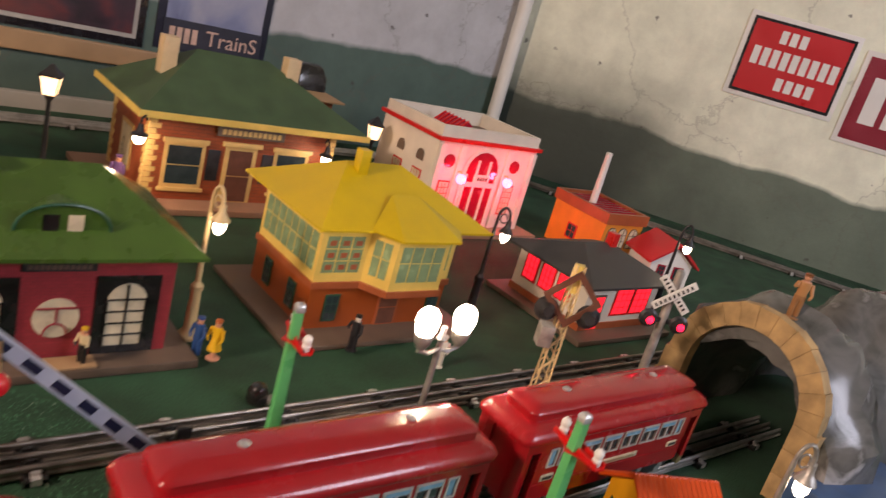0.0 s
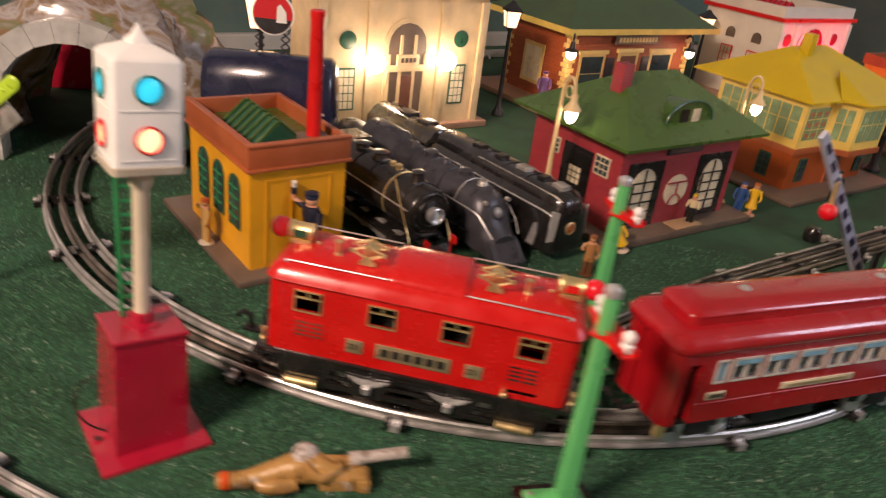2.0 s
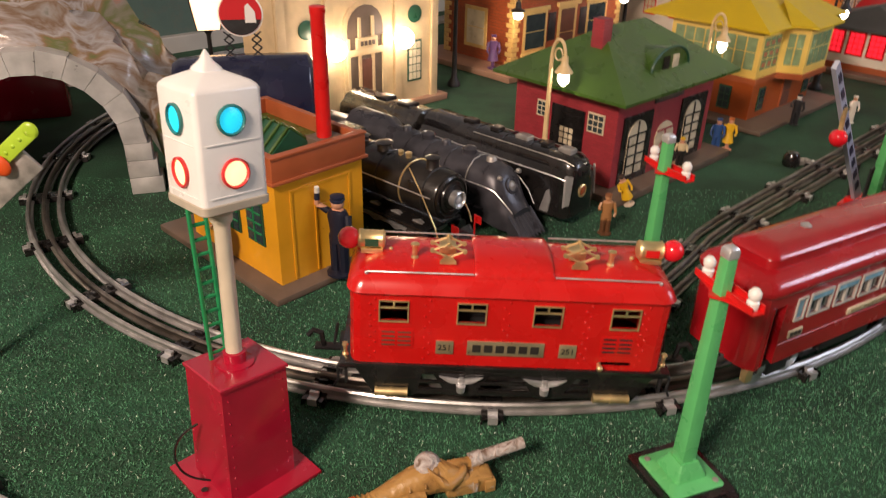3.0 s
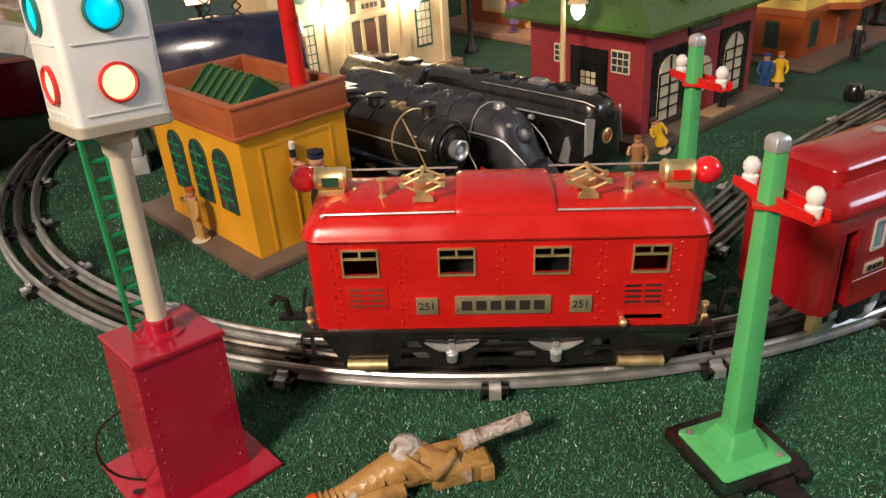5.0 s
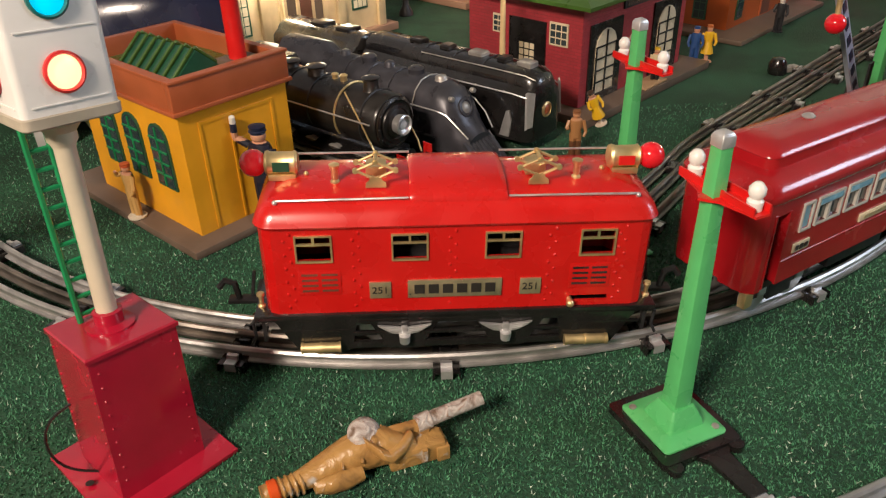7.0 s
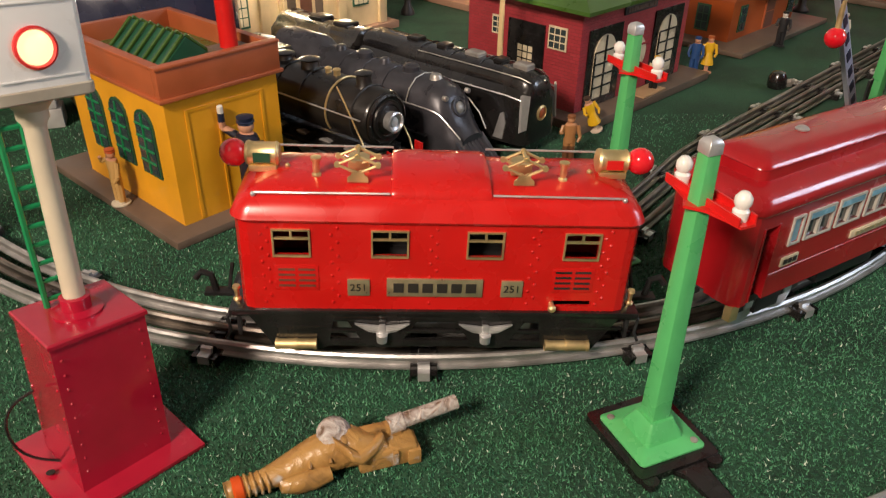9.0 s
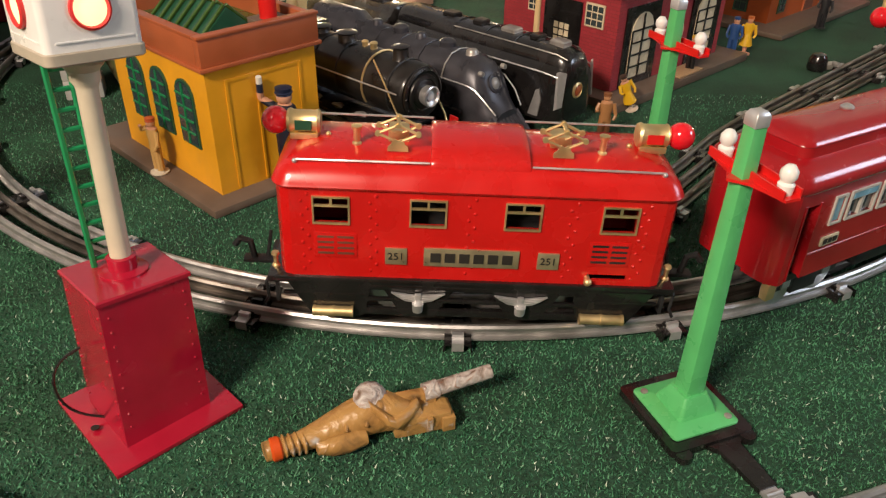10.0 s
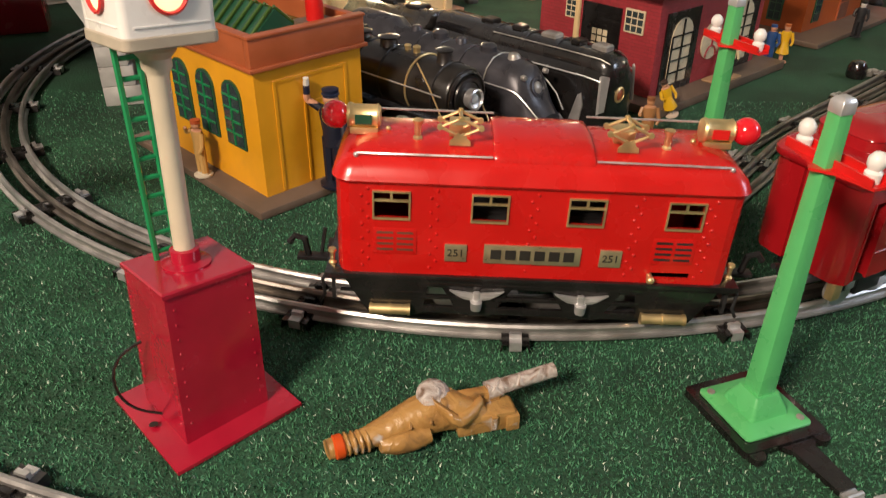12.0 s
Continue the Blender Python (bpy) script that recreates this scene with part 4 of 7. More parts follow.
    for x in (0.006, L - 0.006):
        bm = bmesh.new()
        box(bm, x - 0.004, 0.002, 0.03, x + 0.004, 0.008, 0.042, 0.001)
        part("step", bm, M_BRASS, ob, "small brass step")
        bm = bmesh.new()
        d = 1 if x > 0.1 else -1
        tube(bm, [(x, W / 2, 0.037), (x + d * 0.016, W / 2, 0.037), (x + d * 0.019, W / 2, 0.044), (x + d * 0.024, W / 2, 0.045)], 0.002, 8)
        part("coupler", bm, M_IRON, ob)
    return ob


c1 = coach()
copy_thing(c1, pose(0.508, 1.004, 0.0, 0, 0, 41.5))
copy_thing(c1, pose(0.751, 1.227, 0.0, 0, 0, 42.5))


def steam_body(bm, L, half, top, nose=0.0):
    """A streamlined shroud, x from the nose (0) back to -L; nose moves the front in or out."""
    rings = []
    for f, k, kz in ((0.0, 0.55, 0.80), (0.012, 0.75, 0.9), (0.03, 0.9, 0.97), (0.06, 1.0, 1.0), (0.5, 1.0, 1.0), (0.95, 1.0, 0.98), (1.0, 0.92, 0.95)):
        w, t = half * k, top * kz
        prof = [(-w, 0.012), (-w, t * 0.45), (-w * 0.98, t * 0.62), (-w * 0.85, t * 0.82), (-w * 0.58, t * 0.95), (-w * 0.25, t), (w * 0.25, t), (w * 0.58, t * 0.95), (w * 0.85, t * 0.82), (w * 0.98, t * 0.62), (w, t * 0.45), (w, 0.012)]
        rings.append([Vector((nose - f * L, y, z)) for y, z in prof])
    loft(bm, rings)


def casing(bm, stations, ledge=0.74):
    """A shrouded engine: flat sides, a shoulder ledge and a narrower rounded casing on top; rows of (x, half width, height)."""
    rings = []
    for x, w, t in stations:
        half = [(w * 0.96, 0.014), (w, 0.024), (w, t * (ledge - 0.1)), (w * 0.97, t * ledge), (w * 0.82, t * (ledge + 0.05)), (w * 0.68, t * (ledge + 0.08)), (w * 0.63, t * 0.91), (w * 0.5, t * 0.97), (w * 0.25, t)]
        rings.append([Vector((x, y, z)) for y, z in half] + [Vector((x, -y, z)) for y, z in reversed(half)])
    loft(bm, rings)


def band(bm, x, r, z, w=0.0011, n=26):
    """A strap round the upper part of a boiler of radius r whose axis is at height z."""
    tube(bm, [(x, r * math.sin(radians(a)), z + r * math.cos(radians(a))) for a in range(-125, 126, 10)], w, 6)


def steam_wheels(ob, L, half):
    for k in range(int(L / 0.034)):
        for s in (-1, 1):
            wheel(ob, -0.03 - k * 0.034, s * 0.0165, 0.0235, 0.0105)


def roof_hatch(ob, x, z, material, lx=0.008, ly=0.006, h=0.004):
    bm = bmesh.new()
    shell(bm, lx, ly, 0.002, [(0.0, -0.003), (0.0, h * 0.7), (0.0012, h)])
    bmesh.ops.translate(bm, verts=bm.verts, vec=(x, 0, z))
    part("hatch", bm, material, ob)


# streamlined black engine
ob = thing("streamlined_locomotive", 0.151, 1.143, 0.0, -43, "glossy black streamlined toy steam locomotive with tender", "toy locomotive", "parked black locomotives")
bm = bmesh.new()
casing(bm, [(0.001, 0.02, 0.062), (0.0, 0.025, 0.073), (-0.004, 0.0285, 0.079), (-0.012, 0.031, 0.083), (-0.03, 0.032, 0.0845), (-0.16, 0.032, 0.0845), (-0.225, 0.032, 0.086), (-0.235, 0.0315, 0.085)])
part("shroud", bm, M_BLACK, ob, "glossy black shroud")
bm = bmesh.new()
casing(bm, [(-0.244, 0.027, 0.075), (-0.248, 0.03, 0.0815), (-0.39, 0.03, 0.0815), (-0.398, 0.027, 0.077)], 0.8)
part("tender", bm, M_BLACK, ob)
for s in (-1, 1):
    bm = bmesh.new()
    loft(bm, [[Vector((x, s * y, z)) for x, y, z in row] for row in (
        ((-0.0005, 0.0245, 0.066), (0.0022, 0.0225, 0.066), (0.0024, 0.0262, 0.032), (-0.0005, 0.0285, 0.032)),
        ((-0.0055, 0.0292, 0.066), (-0.003, 0.029, 0.068), (-0.0015, 0.0302, 0.03), (-0.004, 0.031, 0.028)))])
    part("front_fin", bm, M_NICKEL, ob, "bright nickel front fin")
    bm = bmesh.new()
    prism(bm, [(-0.034, 0.018), (-0.022, 0.018), (-0.019, 0.036), (-0.022, 0.047), (-0.026, 0.045)], s * 0.0318, s * 0.0332)
    part("side_plate", bm, M_NICKEL, ob, "bright nickel side plate")
    bm = bmesh.new()
    tube(bm, [(-0.004, s * 0.029, 0.0615), (-0.02, s * 0.0328, 0.0645), (-0.12, s * 0.0332, 0.0645), (-0.225, s * 0.0332, 0.0645)], 0.0008, 6)
    for k in range(6):
        rod(bm, (-0.03 - k * 0.036, s * 0.031, 0.0645), (-0.03 - k * 0.036, s * 0.0335, 0.0645), 0.0011, n=6)
    part("handrail", bm, M_NICKEL, ob)
    bm = bmesh.new()
    tube(bm, [(-0.004, s * 0.0145, 0.0755), (-0.014, s * 0.018, 0.0795), (-0.05, s * 0.0192, 0.0805), (-0.15, s * 0.0192, 0.0805)], 0.0007, 6)
    part("edge_line", bm, M_LEADGREY, ob, "worn casing edge")
    bm = bmesh.new()
    box(bm, -0.22, s * 0.0325 - 0.0006, 0.03, -0.06, s * 0.0325 + 0.0006, 0.034)
    box(bm, -0.2, s * 0.022 - 0.001, 0.017, -0.05, s * 0.022 + 0.001, 0.0205)
    part("side_rod", bm, M_NICKEL, ob)
    bm = bmesh.new()
    box(bm, -0.222, s * 0.032 - 0.0008, 0.047, -0.202, s * 0.032 + 0.0008, 0.06, 0.0006)
    part("cab_window", bm, M_DARKWIN, ob)
bm = bmesh.new()
lathe(bm, [(0.0078, -0.002), (0.0082, 0.001), (0.0066, 0.0022), (0.006, 0.0008), (0.002, 0.0006)], 20, Matrix.Translation((0.0008, 0, 0.043)) @ pose(0, 0, 0, 0, 90, 0))
lamp = part("headlamp", bm, M_BRASS, ob, "round brass headlamp")
bm = bmesh.new()
lathe(bm, [(0.0058, 0.001), (0.004, 0.0022), (0.001, 0.0028)], 16, Matrix.Translation((0.0008, 0, 0.043)) @ pose(0, 0, 0, 0, 90, 0))
part("lens", bm, M_TERRA, lamp, "amber brown lens")
for x, lx in ((-0.024, 0.009), (-0.052, 0.006), (-0.086, 0.0095), (-0.128, 0.007), (-0.17, 0.009)):
    roof_hatch(ob, x, 0.0845, M_LEADGREY if x in (-0.024, -0.086) else M_SOOT, lx, 0.0075, 0.0042)
for x in (-0.285, -0.33):
    roof_hatch(ob, x, 0.081, M_SOOT, 0.012, 0.011, 0.003)
for x in (-0.068, -0.108, -0.15):
    bm = bmesh.new()
    tube(bm, [(x, y, z + 0.0004) for y, z in ((-0.0205, 0.0755), (-0.019, 0.079), (-0.015, 0.0825), (-0.008, 0.0848), (0.008, 0.0848), (0.015, 0.0825), (0.019, 0.079), (0.0205, 0.0755))], 0.0006, 6)
    part("casing_band", bm, M_IRON, ob)
steam_wheels(ob, 0.4, 0.029)

# grey cast engine
ob = thing("steam_locomotive", 0.076, 1.112, 0.0, -43, "grey cast toy steam locomotive with a wedge nose", "toy locomotive", "parked black locomotives")
bm = bmesh.new()
rings = []
for x, w, t, b in ((0.006, 0.019, 0.034, 0.010), (-0.006, 0.023, 0.046, 0.011), (-0.016, 0.024, 0.066, 0.012), (-0.022, 0.0255, 0.075, 0.014), (-0.034, 0.0265, 0.0795, 0.016), (-0.2, 0.0265, 0.081, 0.016), (-0.21, 0.026, 0.089, 0.016), (-0.27, 0.026, 0.089, 0.016)):
    prof = [(-w, b), (-w, t * 0.45), (-w * 0.97, t * 0.66), (-w * 0.8, t * 0.86), (-w * 0.45, t * 0.975), (0, t), (w * 0.45, t * 0.975), (w * 0.8, t * 0.86), (w * 0.97, t * 0.66), (w, t * 0.45), (w, b)]
    rings.append([Vector((x, y, z)) for y, z in prof])
loft(bm, rings)
part("boiler", bm, M_GREYLOCO, ob, "grey cast boiler")
bm = bmesh.new()
prism(bm, [(0.024, 0.008), (0.002, 0.008), (0.002, 0.03)], -0.021, 0.021)
part("pilot", bm, M_GREYLOCO, ob)
for k in range(7):
    bm = bmesh.new()
    rod(bm, (0.026, -0.018 + k * 0.006, 0.006), (0.001, (-0.018 + k * 0.006) * 0.8, 0.031), 0.0013, n=6)
    part("pilot_bar", bm, M_GREYLOCO, ob)
nose = Matrix.Translation((-0.0115, 0, 0.057)) @ pose(0, 0, 0, 0, 66, 0)
bm = bmesh.new()
lathe(bm, [(0.0092, -0.003), (0.0095, 0.0015), (0.0072, 0.0022), (0.0066, 0.0008), (0.002, 0.0006)], 18, nose)
lamp = part("headlamp", bm, M_GREYLOCO, ob)
bm = bmesh.new()
lathe(bm, [(0.006, 0.0008), (0.0042, 0.002), (0.001, 0.0026)], 14, nose)
part("lens", bm, M_LEADGREY, lamp)
for s in (-1, 1):
    bm = bmesh.new()
    ball(bm, (-0.0155, s * 0.0165, 0.069), 0.0028, n=10)
    rod(bm, (-0.018, s * 0.0165, 0.069), (-0.013, s * 0.0165, 0.069), 0.0024, n=10)
    part("marker", bm, M_LEADGREY, ob)
    bm = bmesh.new()
    tube(bm, [(0.007, s * 0.0195, 0.0345), (-0.005, s * 0.0236, 0.047), (-0.0155, s * 0.0244, 0.0545), (-0.021, s * 0.0262, 0.057), (-0.03, s * 0.0272, 0.058), (-0.2, s * 0.0274, 0.058)], 0.0008, 6)
    part("handrail", bm, M_NICKEL, ob)
    bm = bmesh.new()
    box(bm, -0.195, s * 0.0272 - 0.003, 0.029, -0.03, s * 0.0272 + 0.003, 0.0315, 0.0006)
    box(bm, -0.1, s * 0.0278 - 0.003, 0.0318, -0.065, s * 0.0278 + 0.003, 0.041, 0.0015)
    part("running_board", bm, M_GREYLOCO, ob)
    bm = bmesh.new()
    box(bm, -0.17, s * 0.024 - 0.001, 0.017, -0.04, s * 0.024 + 0.001, 0.0205)
    part("side_rod", bm, M_NICKEL, ob)
for x, r, h in ((-0.042, 0.0062, 0.0835), (-0.075, 0.0085, 0.0865), (-0.112, 0.0058, 0.085), (-0.142, 0.0085, 0.087), (-0.178, 0.006, 0.0855)):
    bm = bmesh.new()
    lathe(bm, [(r * 1.25, 0.077), (r, 0.0795), (r, h - 0.002), (r * 0.75, h), (r * 0.2, h + 0.0008)], 16, Matrix.Translation((x, 0, 0)))
    part("dome", bm, M_LEADGREY if x == -0.042 else M_GREYLOCO, ob)
for x in (-0.058, -0.094, -0.128, -0.16):
    bm = bmesh.new()
    tube(bm, [(x, y * 0.0268, z) for y, z in ((-0.985, 0.056), (-0.97, 0.0605), (-0.8, 0.0702), (-0.45, 0.0786), (0, 0.0806), (0.45, 0.0786), (0.8, 0.0702), (0.97, 0.0605), (0.985, 0.056))], 0.0008, 6)
    part("boiler_band", bm, M_LEADGREY if x == -0.058 else M_GREYLOCO, ob)
steam_wheels(ob, 0.26, 0.026)
bm = bmesh.new()
steam_body(bm, 0.06, 0.025, 0.07)
bmesh.ops.translate(bm, verts=bm.verts, vec=(-0.28, 0, 0))
part("tender", bm, M_GREYLOCO, ob)

# black round-boiler engine
ob = thing("steam_locomotive", -0.002, 1.066, 0.0, -43, "black toy steam locomotive with a round smokebox front", "toy locomotive", "parked black locomotives")
bm = bmesh.new()
m = Matrix.Translation((0, 0, 0.066)) @ pose(0, 0, 0, 0, -90, 0)
lathe(bm, [(0.02, -0.001), (0.0245, 0.0), (0.0262, 0.0025), (0.0262, 0.048), (0.027, 0.05), (0.0272, 0.12), (0.0285, 0.17)], 32, m)
part("boiler", bm, M_SOOT, ob, "round black boiler")
bm = bmesh.new()
lathe(bm, [(0.0235, -0.0005), (0.0235, -0.0025), (0.0215, -0.0038), (0.0205, -0.0022), (0.0185, -0.0022), (0.0175, -0.0045), (0.0145, -0.0052), (0.0135, -0.004), (0.0095, -0.0055)], 30, m)
door = part("smokebox_door", bm, M_SOOT, ob)
for k in range(12):
    bm = bmesh.new()
    a = radians(30 * k)
    ball(bm, (0.0032, 0.0222 * math.cos(a), 0.066 + 0.0222 * math.sin(a)), 0.001, n=6)
    part("bolt", bm, M_IRON, door)
bm = bmesh.new()
lathe(bm, [(0.0085, -0.004), (0.0094, -0.011), (0.0098, -0.0135), (0.0085, -0.0142), (0.0078, -0.012), (0.003, -0.0095)], 24, m)
lamp = part("headlamp", bm, M_NICKEL, ob, "nickel headlamp")
bm = bmesh.new()
lathe(bm, [(0.005, -0.0098), (0.0042, -0.012), (0.001, -0.013)], 14, m)
part("lens", bm, M_SIGNWHITE, lamp)
bm = bmesh.new()
box(bm, -0.195, -0.03, 0.028, -0.01, 0.03, 0.032, 0.0008)
prism(bm, [(-0.2, 0.03), (-0.158, 0.03), (-0.158, 0.086), (-0.165, 0.094), (-0.2, 0.094)], -0.0295, 0.0295)
prism(bm, [(0.03, 0.008), (0.008, 0.008), (0.004, 0.026), (0.01, 0.03)], -0.022, 0.022)
part("running_board", bm, M_BLACK, ob)
for x, r, z1, brass in ((-0.026, 0.0075, 0.104, False), (-0.062, 0.0035, 0.099, True), (-0.074, 0.003, 0.098, True), (-0.1, 0.009, 0.1015, False), (-0.138, 0.0085, 0.1, False)):
    bm = bmesh.new()
    lathe(bm, [(r * 1.3, 0.089), (r, 0.0925), (r * 0.92, z1 - 0.003), (r * 1.15, z1 - 0.001), (r * 0.8, z1), (r * 0.2, z1 + 0.0006)], 16, Matrix.Translation((x, 0, 0)))
    part("stack" if x == -0.026 else "dome", bm, M_BRASS if brass else M_SOOT, ob)
for x, brass in ((-0.018, False), (-0.05, True), (-0.088, False), (-0.122, False)):
    bm = bmesh.new()
    band(bm, x, 0.0266 if x > -0.049 else 0.0274, 0.066)
    part("boiler_band", bm, M_BRASS if brass else M_IRON, ob)
for s in (-1, 1):
    bm = bmesh.new()
    tube(bm, [(-0.045, s * 0.016, 0.0895), (-0.02, s * 0.0262, 0.076), (0.004, s * 0.027, 0.04), (0.008, s * 0.027, 0.03)], 0.0009, 6)
    part("brace", bm, M_BRASS, ob)
    bm = bmesh.new()
    tube(bm, [(-0.004, s * 0.0272, 0.0705), (-0.1, s * 0.0285, 0.0705), (-0.16, s * 0.0292, 0.0705)], 0.0008, 6)
    part("handrail", bm, M_NICKEL, ob)
    bm = bmesh.new()
    rod(bm, (0.02, s * 0.018, 0.02), (0.02, s * 0.018, 0.046), 0.0011, n=8)
    prism(bm, [(0.0205, 0.037), (0.029, 0.0365), (0.029, 0.0455), (0.0205, 0.046)], s * 0.018 - 0.0005, s * 0.018 + 0.0005)
    part("marker_flag", bm, M_REDARM, ob, "small red marker flag")
    bm = bmesh.new()
    box(bm, -0.15, s * 0.024 - 0.001, 0.019, -0.03, s * 0.024 + 0.001, 0.0225)
    part("side_rod", bm, M_NICKEL, ob)
    bm = bmesh.new()
    rod(bm, (-0.005, s * 0.026, 0.022), (-0.034, s * 0.026, 0.022), 0.0072, n=16)
    part("cylinder", bm, M_BLACK, ob)
steam_wheels(ob, 0.18, 0.03)
# dark blue coach shell behind the power house
ob = thing("streamlined_coach", -0.168, 1.27, 0.0, 9, "glossy blue-black streamlined toy coach parked beside the bank", "toy train car")
bm = bmesh.new()
steam_body(bm, 0.17, 0.034, 0.163)
part("shell", bm, M_BLUEBLACK, ob)
for s in (-1, 1):
    bm = bmesh.new()
    box(bm, -0.158, s * 0.0335 - 0.0006, 0.098, -0.012, s * 0.0335 + 0.0006, 0.101)
    part("stripe", bm, M_NICKEL, ob, "thin bright stripe")
steam_wheels(ob, 0.14, 0.03)

# ---- signals, poles and lamps ----


def traffic_signal():
    ob = thing("crossing_signal", -0.1468, 0.7342, 0.0, 45, "white four-sided toy signal on a dark red riveted box", "toy signal")
    box_part("base_plate", (-0.0374, -0.0382, 0.0005, 0.0374, 0.0382, 0.0035), M_MAROON, ob, 0.0008)
    for hx, hy in ((-0.0315, 0.0), (0.0315, 0.0)):
        bm = bmesh.new()
        lathe(bm, [(0.0023, 0.0034), (0.0023, 0.0037)], 14, Matrix.Translation((hx, hy, 0)))
        part("screw_hole", bm, M_INK, ob, "dark screw hole")
    bm = bmesh.new()
    lo, hi = (0.0245, 0.0238), (0.0236, 0.0228)
    loft(bm, [[Vector((sx * a, sy * b, z)) for sx, sy in ((-1, -1), (1, -1), (1, 1), (-1, 1))] for a, b, z in ((0.0246, 0.0239, -0.001), (*lo, 0.0035), (*hi, 0.085), (0.0248, 0.024, 0.0852), (0.0248, 0.024, 0.0872), (0.024, 0.0232, 0.088))])
    part("box", bm, M_MAROON, ob, "dark red riveted box")
    RV = bmesh.new()
    ball(RV, (0, 0, 0), 0.0008, n=6)
    RV = mesh_of(RV, "rivet", M_MAROON)
    for f in range(2):
        for k in range(9):
            for s in (-1, 1):
                z = 0.012 + k * 0.0082
                h = 0.0245 - (z / 0.085) * 0.0009
                o = s * (h - 0.004)
                share("rivet", RV, ob, pose(o, -h + 0.0008, z) if f == 0 else pose(-h, o, z))
    bm = bmesh.new()
    lathe(bm, [(0.0125, 0.088), (0.0125, 0.0892), (0.0075, 0.0902), (0.0075, 0.0965), (0.0064, 0.097)], 24)
    part("collar", bm, M_MAROON, ob)
    bm = bmesh.new()
    lathe(bm, [(0.0053, 0.094), (0.005, 0.182), (0.0056, 0.184), (0.007, 0.186), (0.007, 0.19), (0.0098, 0.1935), (0.0098, 0.198)], 24)
    part("post", bm, M_IVORY, ob, "ivory cream post")
    bm = bmesh.new()
    loft(bm, [[Vector((x, y, z)) for x, y in rounded(h, h, 0.004)] for h, z in ((0.0216, 0.1975), (0.0222, 0.1982), (0.0222, 0.2024), (0.0216, 0.203))])
    part("tray", bm, M_TRAY, ob, "dull tan lower rim")
    bm = bmesh.new()
    loft(bm, [[Vector((x, y, z)) for x, y in rounded(h, h, min(h * 0.5, 0.0035))] for h, z in ((0.0214, 0.203), (0.0214, 0.2645), (0.0208, 0.2662), (0.0185, 0.2685), (0.0105, 0.2722), (0.0092, 0.2728), (0.0075, 0.2736), (0.0072, 0.2748), (0.0035, 0.2785), (0.0015, 0.2825), (0.0004, 0.2845))])
    head = part("lamp_head", bm, M_WHITE, ob, "white enamel lamp head")
    for k in range(4):
        turn = pose(0, 0, 0, 0, 0, 90 * k)
        for z, lens, rim in ((0.2495, G_LENSBLUE, M_LENSRIMG), (0.2195, G_LENSRED, M_LENSRIM)):
            m = turn @ Matrix.Translation((0, -0.0214, z)) @ pose(0, 0, 0, 90, 0, 0)
            bm = bmesh.new()
            rings = []
            for r, d in ((0.0088, -0.001), (0.0088, 0.0016), (0.0078, 0.0022), (0.0072, 0.0012), (0.0072, -0.001)):
                rings.append([m @ Vector((r * math.cos(i * math.pi / 14), r * math.sin(i * math.pi / 14), d)) for i in range(28)])
            loft(bm, rings, cap=False)
            part("lens_rim", bm, rim, head)
            bm = bmesh.new()
            lathe(bm, [(0.0073, -0.0005), (0.0073, 0.0004), (0.005, 0.0012), (0.002, 0.0016)], 24, m)
            part("lens", bm, lens, head, "lit blue lens" if lens is G_LENSBLUE else "lit red lens")
            bm = bmesh.new()
            box(bm, -0.0165, -0.0219, z - 0.0128, 0.0165, -0.0213, z - 0.0122)
            bmesh.ops.transform(bm, matrix=turn, verts=bm.verts)
            part("moulding", bm, M_WHITE, head)
    ld = bmesh.new()
    for s in (-1, 1):
        tube(ld, [(-0.004 + s * 0.0055, 0.0135, 0.088), (-0.004 + s * 0.0055, 0.0235, 0.193)], 0.0016, 6)
    ladder = part("ladder", ld, M_LADDER, ob, "green wire ladder")
    for k in range(11):
        bm = bmesh.new()
        rod(bm, (-0.0095, 0.014 + k * 0.00095, 0.092 + k * 0.0095), (0.0015, 0.014 + k * 0.00095, 0.092 + k * 0.0095), 0.0013, n=6)
        part("rung", bm, M_LADDER, ladder)
    bm = bmesh.new()
    tube(bm, [(-0.024 - 0.017 * math.sin(math.pi * i / 14), 0.01 + 0.008 * math.sin(math.pi * i / 14) - 0.006 * i / 14, 0.052 - 0.046 * i / 14 + 0.004 * math.sin(2 * math.pi * i / 14)) for i in range(15)], 0.0008, 6)
    part("wire", bm, M_BLACK, ob, "loop of black wire")
    # the box and post stand a little askew on their plate
    lean = pose(0, 0, 0.003, 0, 0, -45) @ pose(0, 0, 0, -5.2, 0.1, 0) @ pose(0, 0, 0, 0, 0, 45) @ Matrix.Diagonal((1, 1, 1.02, 1)) @ pose(0, 0, -0.003)
    for child in ob.children:
        if child.name.split(".")[0] not in ("base_plate", "wire"):
            child.matrix_basis = lean @ child.matrix_basis
    return ob


traffic_signal()


